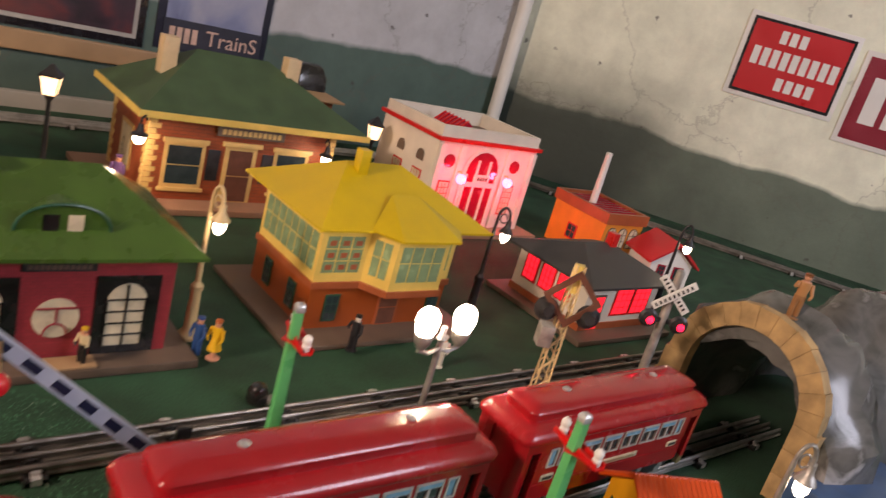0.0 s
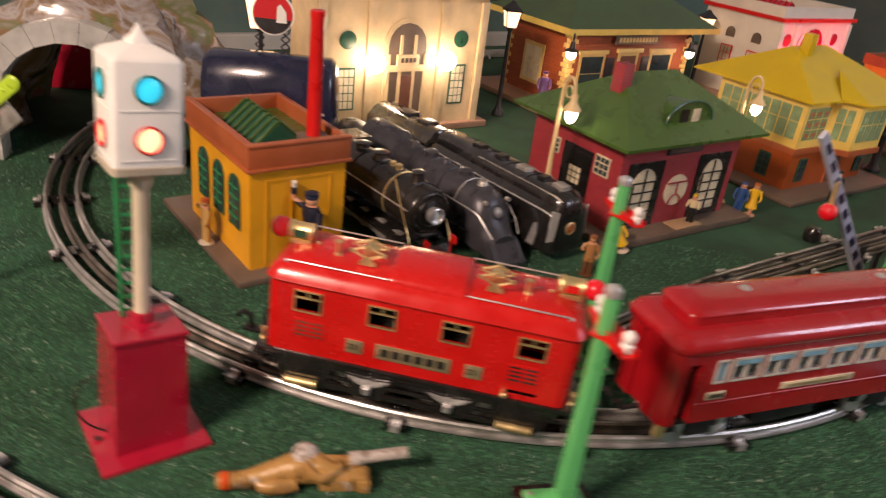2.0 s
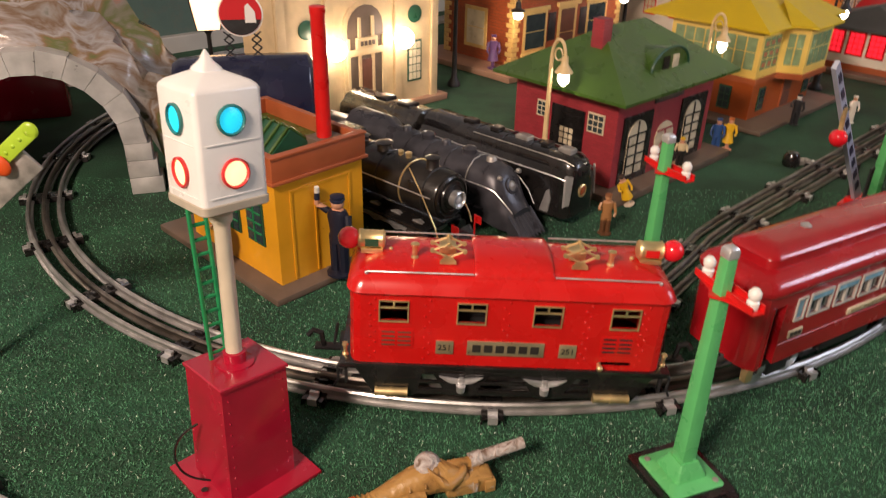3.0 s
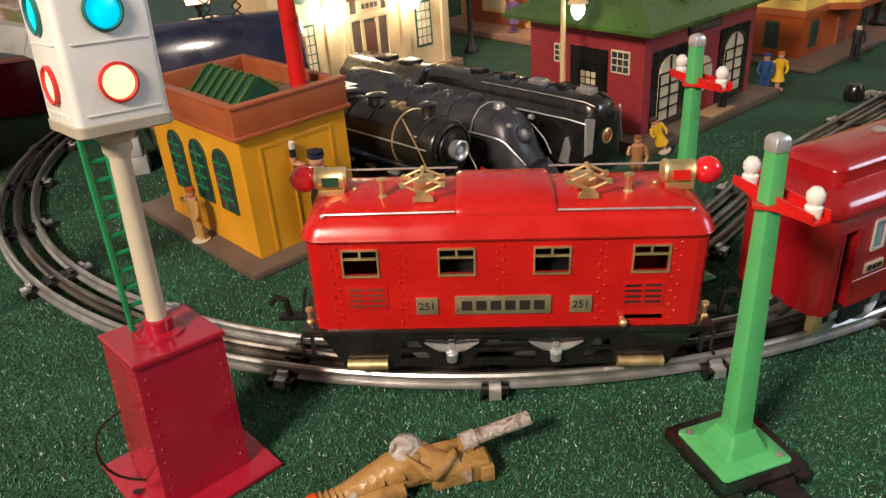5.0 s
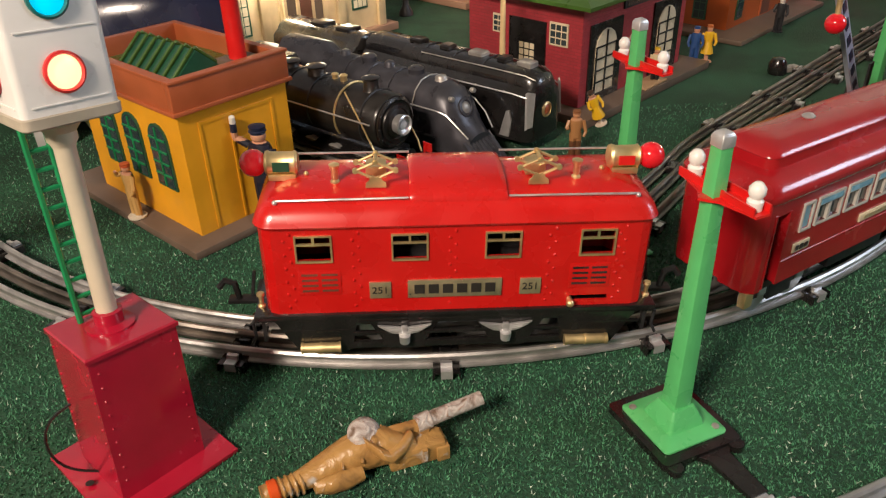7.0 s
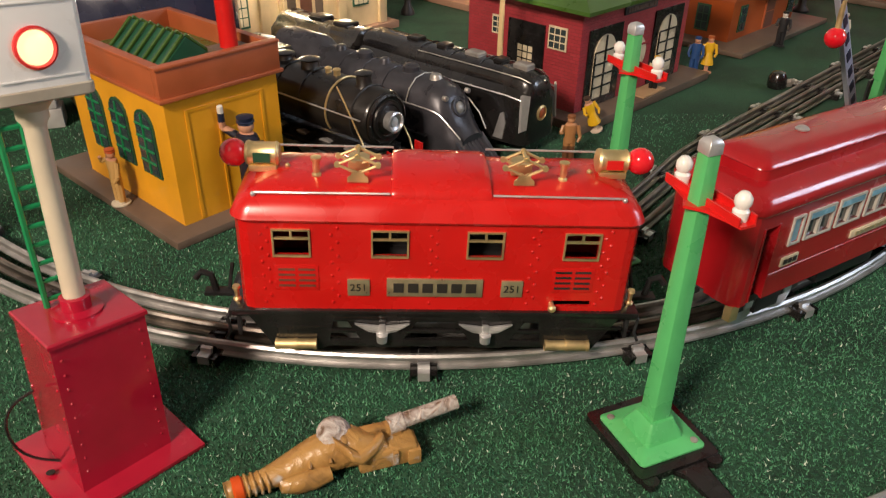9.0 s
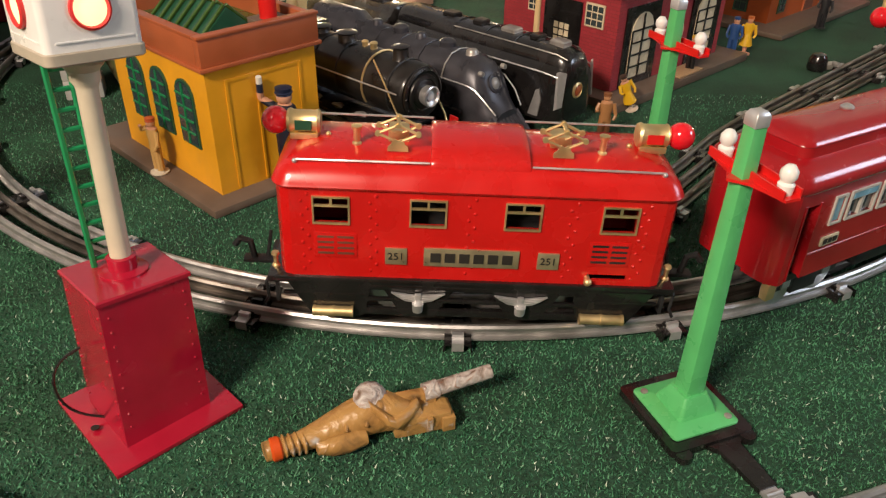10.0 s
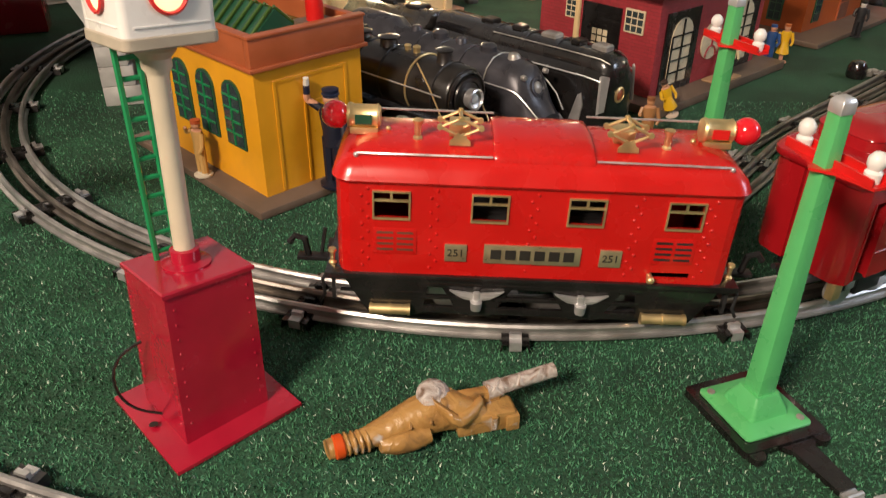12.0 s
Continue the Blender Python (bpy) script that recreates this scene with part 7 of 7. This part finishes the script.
def portal(ob, r0, r1, leg, depth, material, n=13):
    """A ring of wedge stones on two legs, in the x-z plane round the origin."""
    for i in range(n):
        a0, a1 = math.pi * i / n + 0.0025, math.pi * (i + 1) / n - 0.0025
        bm = bmesh.new()
        k = 1 + (0.012 if i % 3 == 1 else 0)
        prism(bm, [(r0 * math.cos(a0), leg + r0 * math.sin(a0)), (r1 * k * math.cos(a0), leg + r1 * k * math.sin(a0)), (r1 * k * math.cos(a1), leg + r1 * k * math.sin(a1)), (r0 * math.cos(a1), leg + r0 * math.sin(a1))], 0, depth)
        part("stone", bm, material, ob)
    for s in (-1, 1):
        for j in range(3):
            bm = bmesh.new()
            z0, z1 = leg * j / 3 + 0.0002, leg * (j + 1) / 3 - 0.0002
            xa, xb = sorted((s * r0, s * (r1 + 0.012 * (1 - j / 3))))
            box(bm, xa, 0, max(z0, 0.0005), xb, depth, z1, 0.001)
            part("stone", bm, material, ob)


def hill(bm, r, h, length, y0, rough, flare=0.05, n=22, rows=14):
    """A crumpled tunnel vault running back along y."""
    rings = []
    for j in range(rows + 1):
        y = y0 + length * j / rows
        ring = []
        for i in range(n + 1):
            a = math.pi * i / n
            k = 1 + 0.16 * math.sin(3.1 * j / rows * math.pi)
            p = Vector(((r + flare * (1 - math.sin(a))) * k * math.cos(a), y, max(h * math.sin(a) ** 0.7 * k, 0.0)))
            f = 1 + rough * noise.fractal(p * 16 + Vector((3, 1, 7)), 1.0, 2.0, 3)
            ring.append(Vector((p.x * f, p.y + 0.01 * noise.noise(p * 30), max(p.z * f, 0.0006))))
        inner = [Vector((q.x * 0.84, q.y, q.z * 0.84)) for q in reversed(ring)]
        rings.append(ring + inner)
    loft(bm, rings)


ob = thing("stone_tunnel", 1.03, 1.518, 0, -48, "toy railway tunnel with a tan stone portal under grey rock", "toy tunnel")
portal(ob, 0.078, 0.107, 0.1005, 0.018, M_PORTAL)
bm = bmesh.new()
hill(bm, 0.106, 0.183, 0.42, 0.014, 0.11, 0.03)
part("rock", bm, M_ROCK, ob, "crumpled grey rock cover")
ob = thing("silver_tunnel", -0.48, 1.172, 0, 17.5, "toy railway tunnel with a silver block portal and painted hill", "toy tunnel")
portal(ob, 0.09, 0.117, 0.066, 0.03, M_SILVER, 11)
bm = bmesh.new()
hill(bm, 0.114, 0.188, 0.27, 0.026, 0.16, 0.045)
part("hill", bm, M_MOUNT, ob, "shiny hill painted with trees and rocks")

# ---- pictures, signs ----


def wall_sign(name, wall_rz, s0, s1, z0, z1, face, border, label, words, word_mat, line=None):
    """A thin tin sign on a wall whose run starts at the room corner."""
    ob = thing(name, CX, CY, 0, wall_rz, label, "sign")
    box_part("sheet", (s0, -0.004, z0, s1, -0.0005, z1), border, ob, 0.0008)
    f = (z1 - z0) * 0.055
    if line:
        box_part("border_line", (s0 + f, -0.0052, z0 + f, s1 - f, -0.0042, z1 - f), line, ob)
        f *= 1.6
    panel = box_part("face", (s0 + f, -0.0064, z0 + f, s1 - f, -0.0054, z1 - f), face, ob)
    for a, b, c, d, n in words:
        bars(panel, s0 + a * (s1 - s0), s0 + b * (s1 - s0), z0 + c * (z1 - z0), z0 + d * (z1 - z0), -0.0069, n, word_mat)
    return ob


wall_sign("railroad_sign", -11.6, 0.625, 0.935, 0.415, 0.655, M_SIGNRED, M_SIGNWHITE, "red tin railroad sign with white lettering on the wall",
          [(0.32, 0.56, 0.7, 0.85, 3), (0.13, 0.9, 0.41, 0.62, 9), (0.42, 0.76, 0.17, 0.32, 4)], M_SIGNWHITE, M_FRAME)
wall_sign("railroad_sign", -11.6, 0.955, 1.26, 0.37, 0.63, M_SIGNMAROON, M_SIGNWHITE, "maroon tin railroad sign with white monogram on the wall",
          [(0.15, 0.5, 0.25, 0.75, 2)], M_SIGNWHITE, M_SIGNMAROON)
wall_sign("framed_picture", 43, -1.66, -1.128, 0.165, 0.46, M_PICTURE, M_FRAME, "dark framed train picture on the wall", [], M_SIGNWHITE, M_PALESTRIP)
p = wall_sign("poster", 43, -1.105, -0.835, 0.172, 0.52, M_POSTER, M_POSTERBLUE, "blue train poster with pale lettering on the wall", [], M_POSTERTEXT)
panel = box_part("caption_panel", (-1.09, -0.0076, 0.178, -0.85, -0.0066, 0.243), M_POSTERBLUE, p)
bars(panel, -1.075, -1.01, 0.192, 0.226, -0.0082, 4, M_POSTERTEXT)
text_part("TrainS", 0.05, -0.925, -0.0078, 0.21, panel, M_POSTERTEXT, "lettering")

# round sign on a lattice stand
ob = thing("round_sign", -0.251, 1.252, 0.1625, 10, "round red toy billboard on a dark lattice stand", "toy sign")
ob.matrix_world = ob.matrix_world @ Matrix.Diagonal((0.8, 0.8, 0.8, 1))
bm = bmesh.new()
lathe(bm, [(0.0325, -0.002), (0.0325, 0.002)], 36, Matrix.Translation((0, 0, 0.062)) @ pose(0, 0, 0, 90, 0, 0))
part("rim", bm, M_SIGNWHITE, ob)
bm = bmesh.new()
lathe(bm, [(0.0302, 0.0021), (0.0302, 0.003)], 36, Matrix.Translation((0, 0, 0.062)) @ pose(0, 0, 0, 90, 0, 0))
d = part("disc", bm, M_SIGNRED, ob, "red disc with grey lower part")
bm = bmesh.new()
prism(bm, [(0.0298 * math.cos(math.pi * (1.08 + 0.84 * i / 12)), 0.062 + 0.0298 * math.sin(math.pi * (1.08 + 0.84 * i / 12))) for i in range(13)], -0.0038, -0.0031)
part("lower_field", bm, M_IRON, d)
bm = bmesh.new()
prism(bm, [(0.006, 0.05), (0.022, 0.05), (0.021, 0.066), (0.012, 0.078), (0.007, 0.074)], -0.0045, -0.0039)
part("pale_shape", bm, M_SIGNWHITE, d)
for s in (-1, 1):
    bm = bmesh.new()
    for k in range(3):
        rod(bm, (s * 0.02 - 0.007, 0, 0.0005 + k * 0.012), (s * 0.02 + 0.007, 0, 0.0125 + k * 0.012), 0.0012, n=6)
        rod(bm, (s * 0.02 + 0.007, 0, 0.0005 + k * 0.012), (s * 0.02 - 0.007, 0, 0.0125 + k * 0.012), 0.0012, n=6)
    part("lattice_leg", bm, M_IRON, ob)

# ---- small painted figures (cast toys), each one mesh ----


def figure(bm, h, skirt=False, arms=0.0):
    """A small standing cast toy: base, legs, coat, arms, head and hat."""
    lathe(bm, [(h * 0.16, 0.0), (h * 0.16, h * 0.025), (h * 0.1, h * 0.035)], 12)
    if skirt:
        lathe(bm, [(h * 0.05, h * 0.03), (h * 0.06, h * 0.2), (h * 0.17, h * 0.24), (h * 0.09, h * 0.55)], 12)
    else:
        for s in (-1, 1):
            rod(bm, (s * h * 0.06, 0, h * 0.03), (s * h * 0.055, 0, h * 0.5), h * 0.06, h * 0.07, n=8)
    loft(bm, [[Vector((w * h * math.cos(i * math.pi / 5), d * h * math.sin(i * math.pi / 5), z * h)) for i in range(10)] for w, d, z in ((0.12, 0.09, 0.42), (0.11, 0.08, 0.56), (0.14, 0.09, 0.74), (0.11, 0.08, 0.81), (0.04, 0.04, 0.84))])
    for s in (-1, 1):
        up = arms if s < 0 else 0.0
        rod(bm, (s * h * 0.14, 0, h * 0.77), (s * h * (0.19 + up * 0.05), -h * 0.06, h * (0.55 + up * 0.3)), h * 0.045, h * 0.035, n=8)
        rod(bm, (s * h * (0.19 + up * 0.05), -h * 0.06, h * (0.55 + up * 0.3)), (s * h * (0.14 + up * 0.06), -h * 0.1, h * (0.46 + up * 0.62)), h * 0.035, h * 0.028, n=8)
    ball(bm, (0, 0, h * 0.895), h * 0.078, n=12)
    lathe(bm, [(h * 0.086, h * 0.932), (h * 0.088, h * 0.942), (h * 0.076, h * 0.95), (h * 0.084, h * 0.985), (h * 0.03, h * 1.0)], 12)


def toy_mat(name, bands):
    """Paint by height on one cast mesh: rows of (share of height, colour)."""
    m = bpy.data.materials.new(name)
    m.use_nodes = True
    N, L = m.node_tree.nodes, m.node_tree.links
    tc = N.new("ShaderNodeTexCoord")
    sep = N.new("ShaderNodeSeparateXYZ")
    L.new(tc.outputs["Generated"], sep.inputs[0])
    ramp = N.new("ShaderNodeValToRGB")
    ramp.color_ramp.interpolation = "CONSTANT"
    e = ramp.color_ramp.elements
    while len(e) < len(bands):
        e.new(0.5)
    for i, (z, c) in enumerate(bands):
        e[i].position, e[i].color = z, (*c, 1)
    L.new(sep.outputs[2], ramp.inputs[0])
    b = N["Principled BSDF"]
    b.inputs["Roughness"].default_value = 0.45
    L.new(ramp.outputs[0], b.inputs["Base Color"])
    return m


SKIN = (0.55, 0.28, 0.17)
FIGS = [
    ("conductor", -0.112, 1.002, 0.0085, -30, 0.086, [(0, (0.008, 0.01, 0.024)), (0.755, SKIN), (0.838, (0.012, 0.018, 0.045)), (0.925, (0.7, 0.68, 0.62))], False, 1.0, "dark blue uniformed toy conductor with a raised hand"),
    ("baby", -0.231, 1.015, 0.0085, -40, 0.052, [(0, (0.55, 0.5, 0.4)), (0.06, (0.5, 0.3, 0.1)), (0.8, SKIN), (0.92, (0.5, 0.1, 0.03))], False, 0.6, "small yellow and tan toy figure by the power house"),
    ("man", 0.396, 1.4, 0.0005, -20, 0.05, [(0, (0.02, 0.06, 0.03)), (0.05, (0.02, 0.07, 0.22)), (0.82, SKIN), (0.93, (0.02, 0.06, 0.2))], False, 0.0, "toy man in blue beside the brick house"),
    ("woman", 0.415, 1.404, 0.0005, -10, 0.05, [(0, (0.6, 0.3, 0.2)), (0.2, (0.72, 0.42, 0.01)), (0.82, SKIN), (0.93, (0.45, 0.12, 0.03))], True, 0.0, "toy woman in a yellow dress"),
    ("girl", 0.224, 1.196, 0.0005, 20, 0.044, [(0, (0.6, 0.5, 0.4)), (0.15, (0.72, 0.42, 0.01)), (0.8, SKIN), (0.92, (0.05, 0.03, 0.02))], True, 0.2, "toy woman in yellow sitting by the house"),
    ("porter", 0.178, 1.118, 0.0005, 0, 0.05, [(0, (0.12, 0.05, 0.02)), (0.35, (0.36, 0.17, 0.06)), (0.78, (0.5, 0.25, 0.12)), (0.92, (0.25, 0.1, 0.04))], False, 0.3, "brown toy figure with a bundle"),
    ("gentleman", 0.556, 1.505, 0.0085, -20, 0.05, [(0, (0.015, 0.015, 0.018)), (0.82, (0.65, 0.6, 0.55)), (0.93, (0.015, 0.015, 0.018))], False, 0.2, "toy man in black standing by the tower"),
    ("painter", 0.668, 1.545, 0.0005, 10, 0.046, [(0, (0.6, 0.57, 0.5)), (0.82, SKIN), (0.93, (0.6, 0.57, 0.5))], False, 0.3, "white toy figure beside the street lamp"),
    ("porter", 0.088, 1.80, 0.0125, 0, 0.065, [(0, (0.12, 0.06, 0.18)), (0.82, SKIN), (0.93, (0.12, 0.06, 0.18))], True, 0.0, "purple toy figure at the station corner"),
    ("waiter", 0.314, 1.304, 0.0115, -20, 0.042, [(0, (0.01, 0.01, 0.01)), (0.55, (0.6, 0.5, 0.3)), (0.8, SKIN), (0.92, (0.65, 0.4, 0.02))], False, 0.0, "small black and cream toy figure on the doorstep"),
    ("rifleman", 1.068, 1.545, 0.2, 0, 0.06, [(0, (0.3, 0.14, 0.05)), (0.5, (0.42, 0.2, 0.07)), (0.8, SKIN), (0.92, (0.2, 0.08, 0.03))], False, 0.4, "brown toy figure standing on the tunnel"),
]
for nm, x, y, z, rz, h, bands, skirt, arms, label in FIGS:
    bm = bmesh.new()
    figure(bm, h, skirt, arms)
    fig = single("toy_figure", bm, toy_mat("paint_" + nm, bands), x, y, z, rz, label, "toy figure", "painted toy figures")
    if nm == "girl":
        fig.matrix_world = pose(x, y, z + 0.002, 0, -24, rz)

# fallen lead soldier on the turf
bm = bmesh.new()


def limb(pts):
    """A lumpy limb lofted through (x, y, z, radius across, radius up)."""
    rings = []
    for x, y, z, a, b in pts:
        rings.append([Vector((x - 0.25 * a * math.cos(k * math.pi / 6), y + a * math.cos(k * math.pi / 6), z + b * math.sin(k * math.pi / 6))) for k in range(12)])
    loft(bm, rings)


limb([(-0.063, -0.003, 0.007, 0.0048, 0.0058), (-0.058, -0.003, 0.0072, 0.0058, 0.0062), (-0.05, -0.002, 0.0072, 0.0048, 0.0056), (-0.044, -0.001, 0.0075, 0.0052, 0.006), (-0.036, 0.0, 0.0085, 0.0068, 0.007),
      (-0.026, 0.002, 0.0098, 0.0085, 0.0085), (-0.014, 0.003, 0.0122, 0.0105, 0.011), (-0.002, 0.004, 0.0135, 0.0115, 0.0125), (0.008, 0.003, 0.0125, 0.011, 0.0115), (0.016, 0.001, 0.0105, 0.0095, 0.0095), (0.022, 0.0, 0.009, 0.006, 0.007)])
limb([(-0.036, -0.007, 0.0058, 0.003, 0.004), (-0.029, -0.0085, 0.0062, 0.0045, 0.0055), (-0.02, -0.008, 0.0068, 0.0055, 0.006), (-0.01, -0.006, 0.0075, 0.005, 0.0055)])
limb([(-0.006, 0.0, 0.0215, 0.0045, 0.0045), (0.001, -0.007, 0.018, 0.0048, 0.0045), (0.006, -0.0085, 0.0145, 0.0042, 0.004), (0.015, -0.005, 0.0165, 0.0038, 0.0036), (0.021, 0.001, 0.0175, 0.0032, 0.003)])
box(bm, 0.006, -0.008, 0.001, 0.039, 0.0065, 0.0135, 0.0022)
box(bm, 0.006, 0.002, 0.012, 0.033, 0.0085, 0.021, 0.002)
box(bm, 0.033, -0.0095, 0.001, 0.0405, 0.007, 0.011, 0.001)
for k in range(4):
    lathe(bm, [(0.0062, -0.0007), (0.0066, 0.0), (0.0062, 0.0007)], 14, Matrix.Translation((-0.0525 + k * 0.0034, -0.002, 0.0073)) @ pose(0, 0, 0, 0, 90, 8))
for k in range(3):
    rod(bm, (-0.02 + k * 0.011, -0.008 - k * 0.0005, 0.0145 + k * 0.001), (-0.016 + k * 0.011, 0.008, 0.021 + k * 0.001), 0.0009, n=6)
for k in range(6):
    box(bm, 0.0245, -0.0088 - 0.0002 * k, 0.0035 + k * 0.0017, 0.0275, -0.0078, 0.0045 + k * 0.0017)
soldier = single("toy_soldier", bm, M_LEADBROWN, -0.0138, 0.7165, 0.0, 17, "worn brown lead toy soldier lying on the turf", "toy figure")
bm = bmesh.new()
lathe(bm, [(0.0088, -0.001), (0.0096, 0.0005), (0.009, 0.003), (0.006, 0.0054), (0.001, 0.0063)], 18, Matrix.Translation((-0.004, 0.006, 0.0218)) @ pose(0, 0, 0, 25, 8, 0))
part("helmet", bm, M_LEADWORN, soldier, "bare lead helmet")
bm = bmesh.new()
rod(bm, (0.026, 0.006, 0.0185), (0.0665, 0.0085, 0.0225), 0.0044, 0.0042, n=14)
rod(bm, (0.026, 0.006, 0.0185), (0.0345, 0.0066, 0.0193), 0.0052, n=14)
rod(bm, (0.0666, 0.0085, 0.0225), (0.067, 0.0085, 0.0226), 0.0036, n=14)
part("barrel", bm, M_LEADWORN, soldier, "worn bare metal barrel")
bm = bmesh.new()
lathe(bm, [(0.005, 0), (0.0066, 0.001), (0.0066, 0.005), (0.0055, 0.006)], 14, Matrix.Translation((-0.06, -0.0035, 0.0077)) @ pose(0, 0, 0, 0, 90, 8))
part("boot", bm, M_ORANGEROOF, soldier, "orange boot")

# small black trackside motor by the crossing
ob = thing("switch_motor", 0.487, 1.345, 0, 20, "small black toy switch motor beside the track", "toy accessory")
bm = bmesh.new()
lathe(bm, [(0.011, 0.0005), (0.012, 0.004), (0.0115, 0.014), (0.008, 0.02), (0.002, 0.022)], 16)
part("housing", bm, M_BLACK, ob)
bm = bmesh.new()
box(bm, 0.008, -0.006, 0.0005, 0.03, 0.006, 0.007, 0.001)
rod(bm, (0.02, -0.006, 0.009), (0.02, -0.014, 0.009), 0.003)
part("lever", bm, M_LEADGREY, ob)
# lime green signal arm and a dark red block inside the silver tunnel
ob = thing("toy_signal_arm", -0.392, 0.851, 0.0, 0, "lime green toy semaphore arm with an orange lens", "toy signal")
bm = bmesh.new()
lathe(bm, [(0.01, 0.0005), (0.01, 0.004), (0.005, 0.008), (0.0042, 0.15), (0.002, 0.154)], 12)
part("post", bm, M_LEADGREY, ob)
slope = Matrix.Translation((0, 0, 0.134)) @ pose(0, 0, 0, 0, -40, 0)
bm = bmesh.new()
box(bm, -0.012, -0.006, -0.0062, 0.116, -0.003, 0.0062, 0.001)
ball(bm, (0.116, -0.0045, 0), 0.0064, 1, 0.35, 1)
for k in range(4):
    ball(bm, (0.09 + 0.008 * k, -0.006, 0), 0.0016, 1, 0.6, 1)
bmesh.ops.transform(bm, matrix=slope, verts=bm.verts)
arm = part("arm", bm, M_LIME, ob, "lime green arm with raised studs")
bm = bmesh.new()
ball(bm, (0.08, -0.008, -0.003), 0.0075, 1, 0.4, 1.2)
bmesh.ops.transform(bm, matrix=slope, verts=bm.verts)
part("lens", bm, M_ORANGEROOF, arm, "orange lens")
bm = bmesh.new()
box(bm, 0.004, -0.0026, -0.024, 0.098, 0.0006, -0.0052, 0.001)
bmesh.ops.transform(bm, matrix=slope, verts=bm.verts)
part("bracket", bm, M_LEADGREY, ob, "pale metal bracket")
bm = bmesh.new()
box(bm, 0, 0, 0.0005, 0.13, 0.05, 0.08, 0.003)
single("toy_box", bm, M_MAROON, -0.72, 1.45, 0, 20, "dark red box behind the silver tunnel", "box")
# blue rocky lamp-lit lake piece at the table edge
bm = bmesh.new()
box(bm, 0, 0, 0.0005, 0.2, 0.12, 0.05, 0.004)
single("toy_pond", bm, M_BLUEBLOCK, 1.165, 1.345, 0, 44, "blue painted scenery block beside the tunnel", "toy scenery")
bm = bmesh.new()
lathe(bm, [(0.004, 0.0), (0.0035, 0.16), (0.002, 0.165)], 10)
single("toy_post", bm, M_MAROON, 1.36, 1.83, 0.0005, 0, "dark red post behind the tunnel", "toy post")

# ---- light of the brightest bulbs ----
WARM, REDL = (1.0, 0.72, 0.42), (1.0, 0.05, 0.1)
cb = Vector((-0.022, 1.628, 0)) - U * 0.31
for dx in (0.091, 0.223):
    q = cb + U * dx - V * 0.045
    bulb_lamp(q.x, q.y, 0.122, 0.14, WARM)
wb = Vector((0.768, 2.299, 0)) - U * 0.275
for dx in (0.0615, 0.1935):
    q = wb + U * dx - V * 0.036
    bulb_lamp(q.x, q.y, 0.12, 0.42, REDL)
bulb_lamp(0.656, 1.318, 0.2, 0.3, WARM)
bulb_lamp(0.122, 1.762, 0.106, 0.2, WARM)
bulb_lamp(0.405, 1.975, 0.1, 0.1, WARM)

# ---- turf blades near the camera's way ----
rng = np.random.default_rng(4)
n = 430000
x = rng.uniform(-0.62, 0.75, n)
y = rng.uniform(0.56, 1.25, n)
keep = rng.uniform(0, 1, n) < np.clip(1.4 - (y - 0.56) * 2.0, 0.2, 1)
x, y = x[keep], y[keep]
n = len(x)
ang, h, w = rng.uniform(0, 6.283, n), rng.uniform(0.0008, 0.0028, n), rng.uniform(0.0003, 0.00068, n)
lean = rng.uniform(0.0003, 0.0025, n)
la = rng.uniform(0, 6.283, n)
co = np.zeros((n, 3, 3))
co[:, 0, 0], co[:, 0, 1] = x - np.cos(ang) * w, y - np.sin(ang) * w
co[:, 1, 0], co[:, 1, 1] = x + np.cos(ang) * w, y + np.sin(ang) * w
co[:, 2, 0], co[:, 2, 1], co[:, 2, 2] = x + np.cos(la) * lean, y + np.sin(la) * lean, h
me = bpy.data.meshes.new("turf")
me.from_pydata(co.reshape(-1, 3).tolist(), [], np.arange(n * 3).reshape(-1, 3).tolist())
me.materials.append(M_BLADE)
tagged(new("turf", me), "short dark green artificial turf fibres", "artificial turf", kind="stuff")
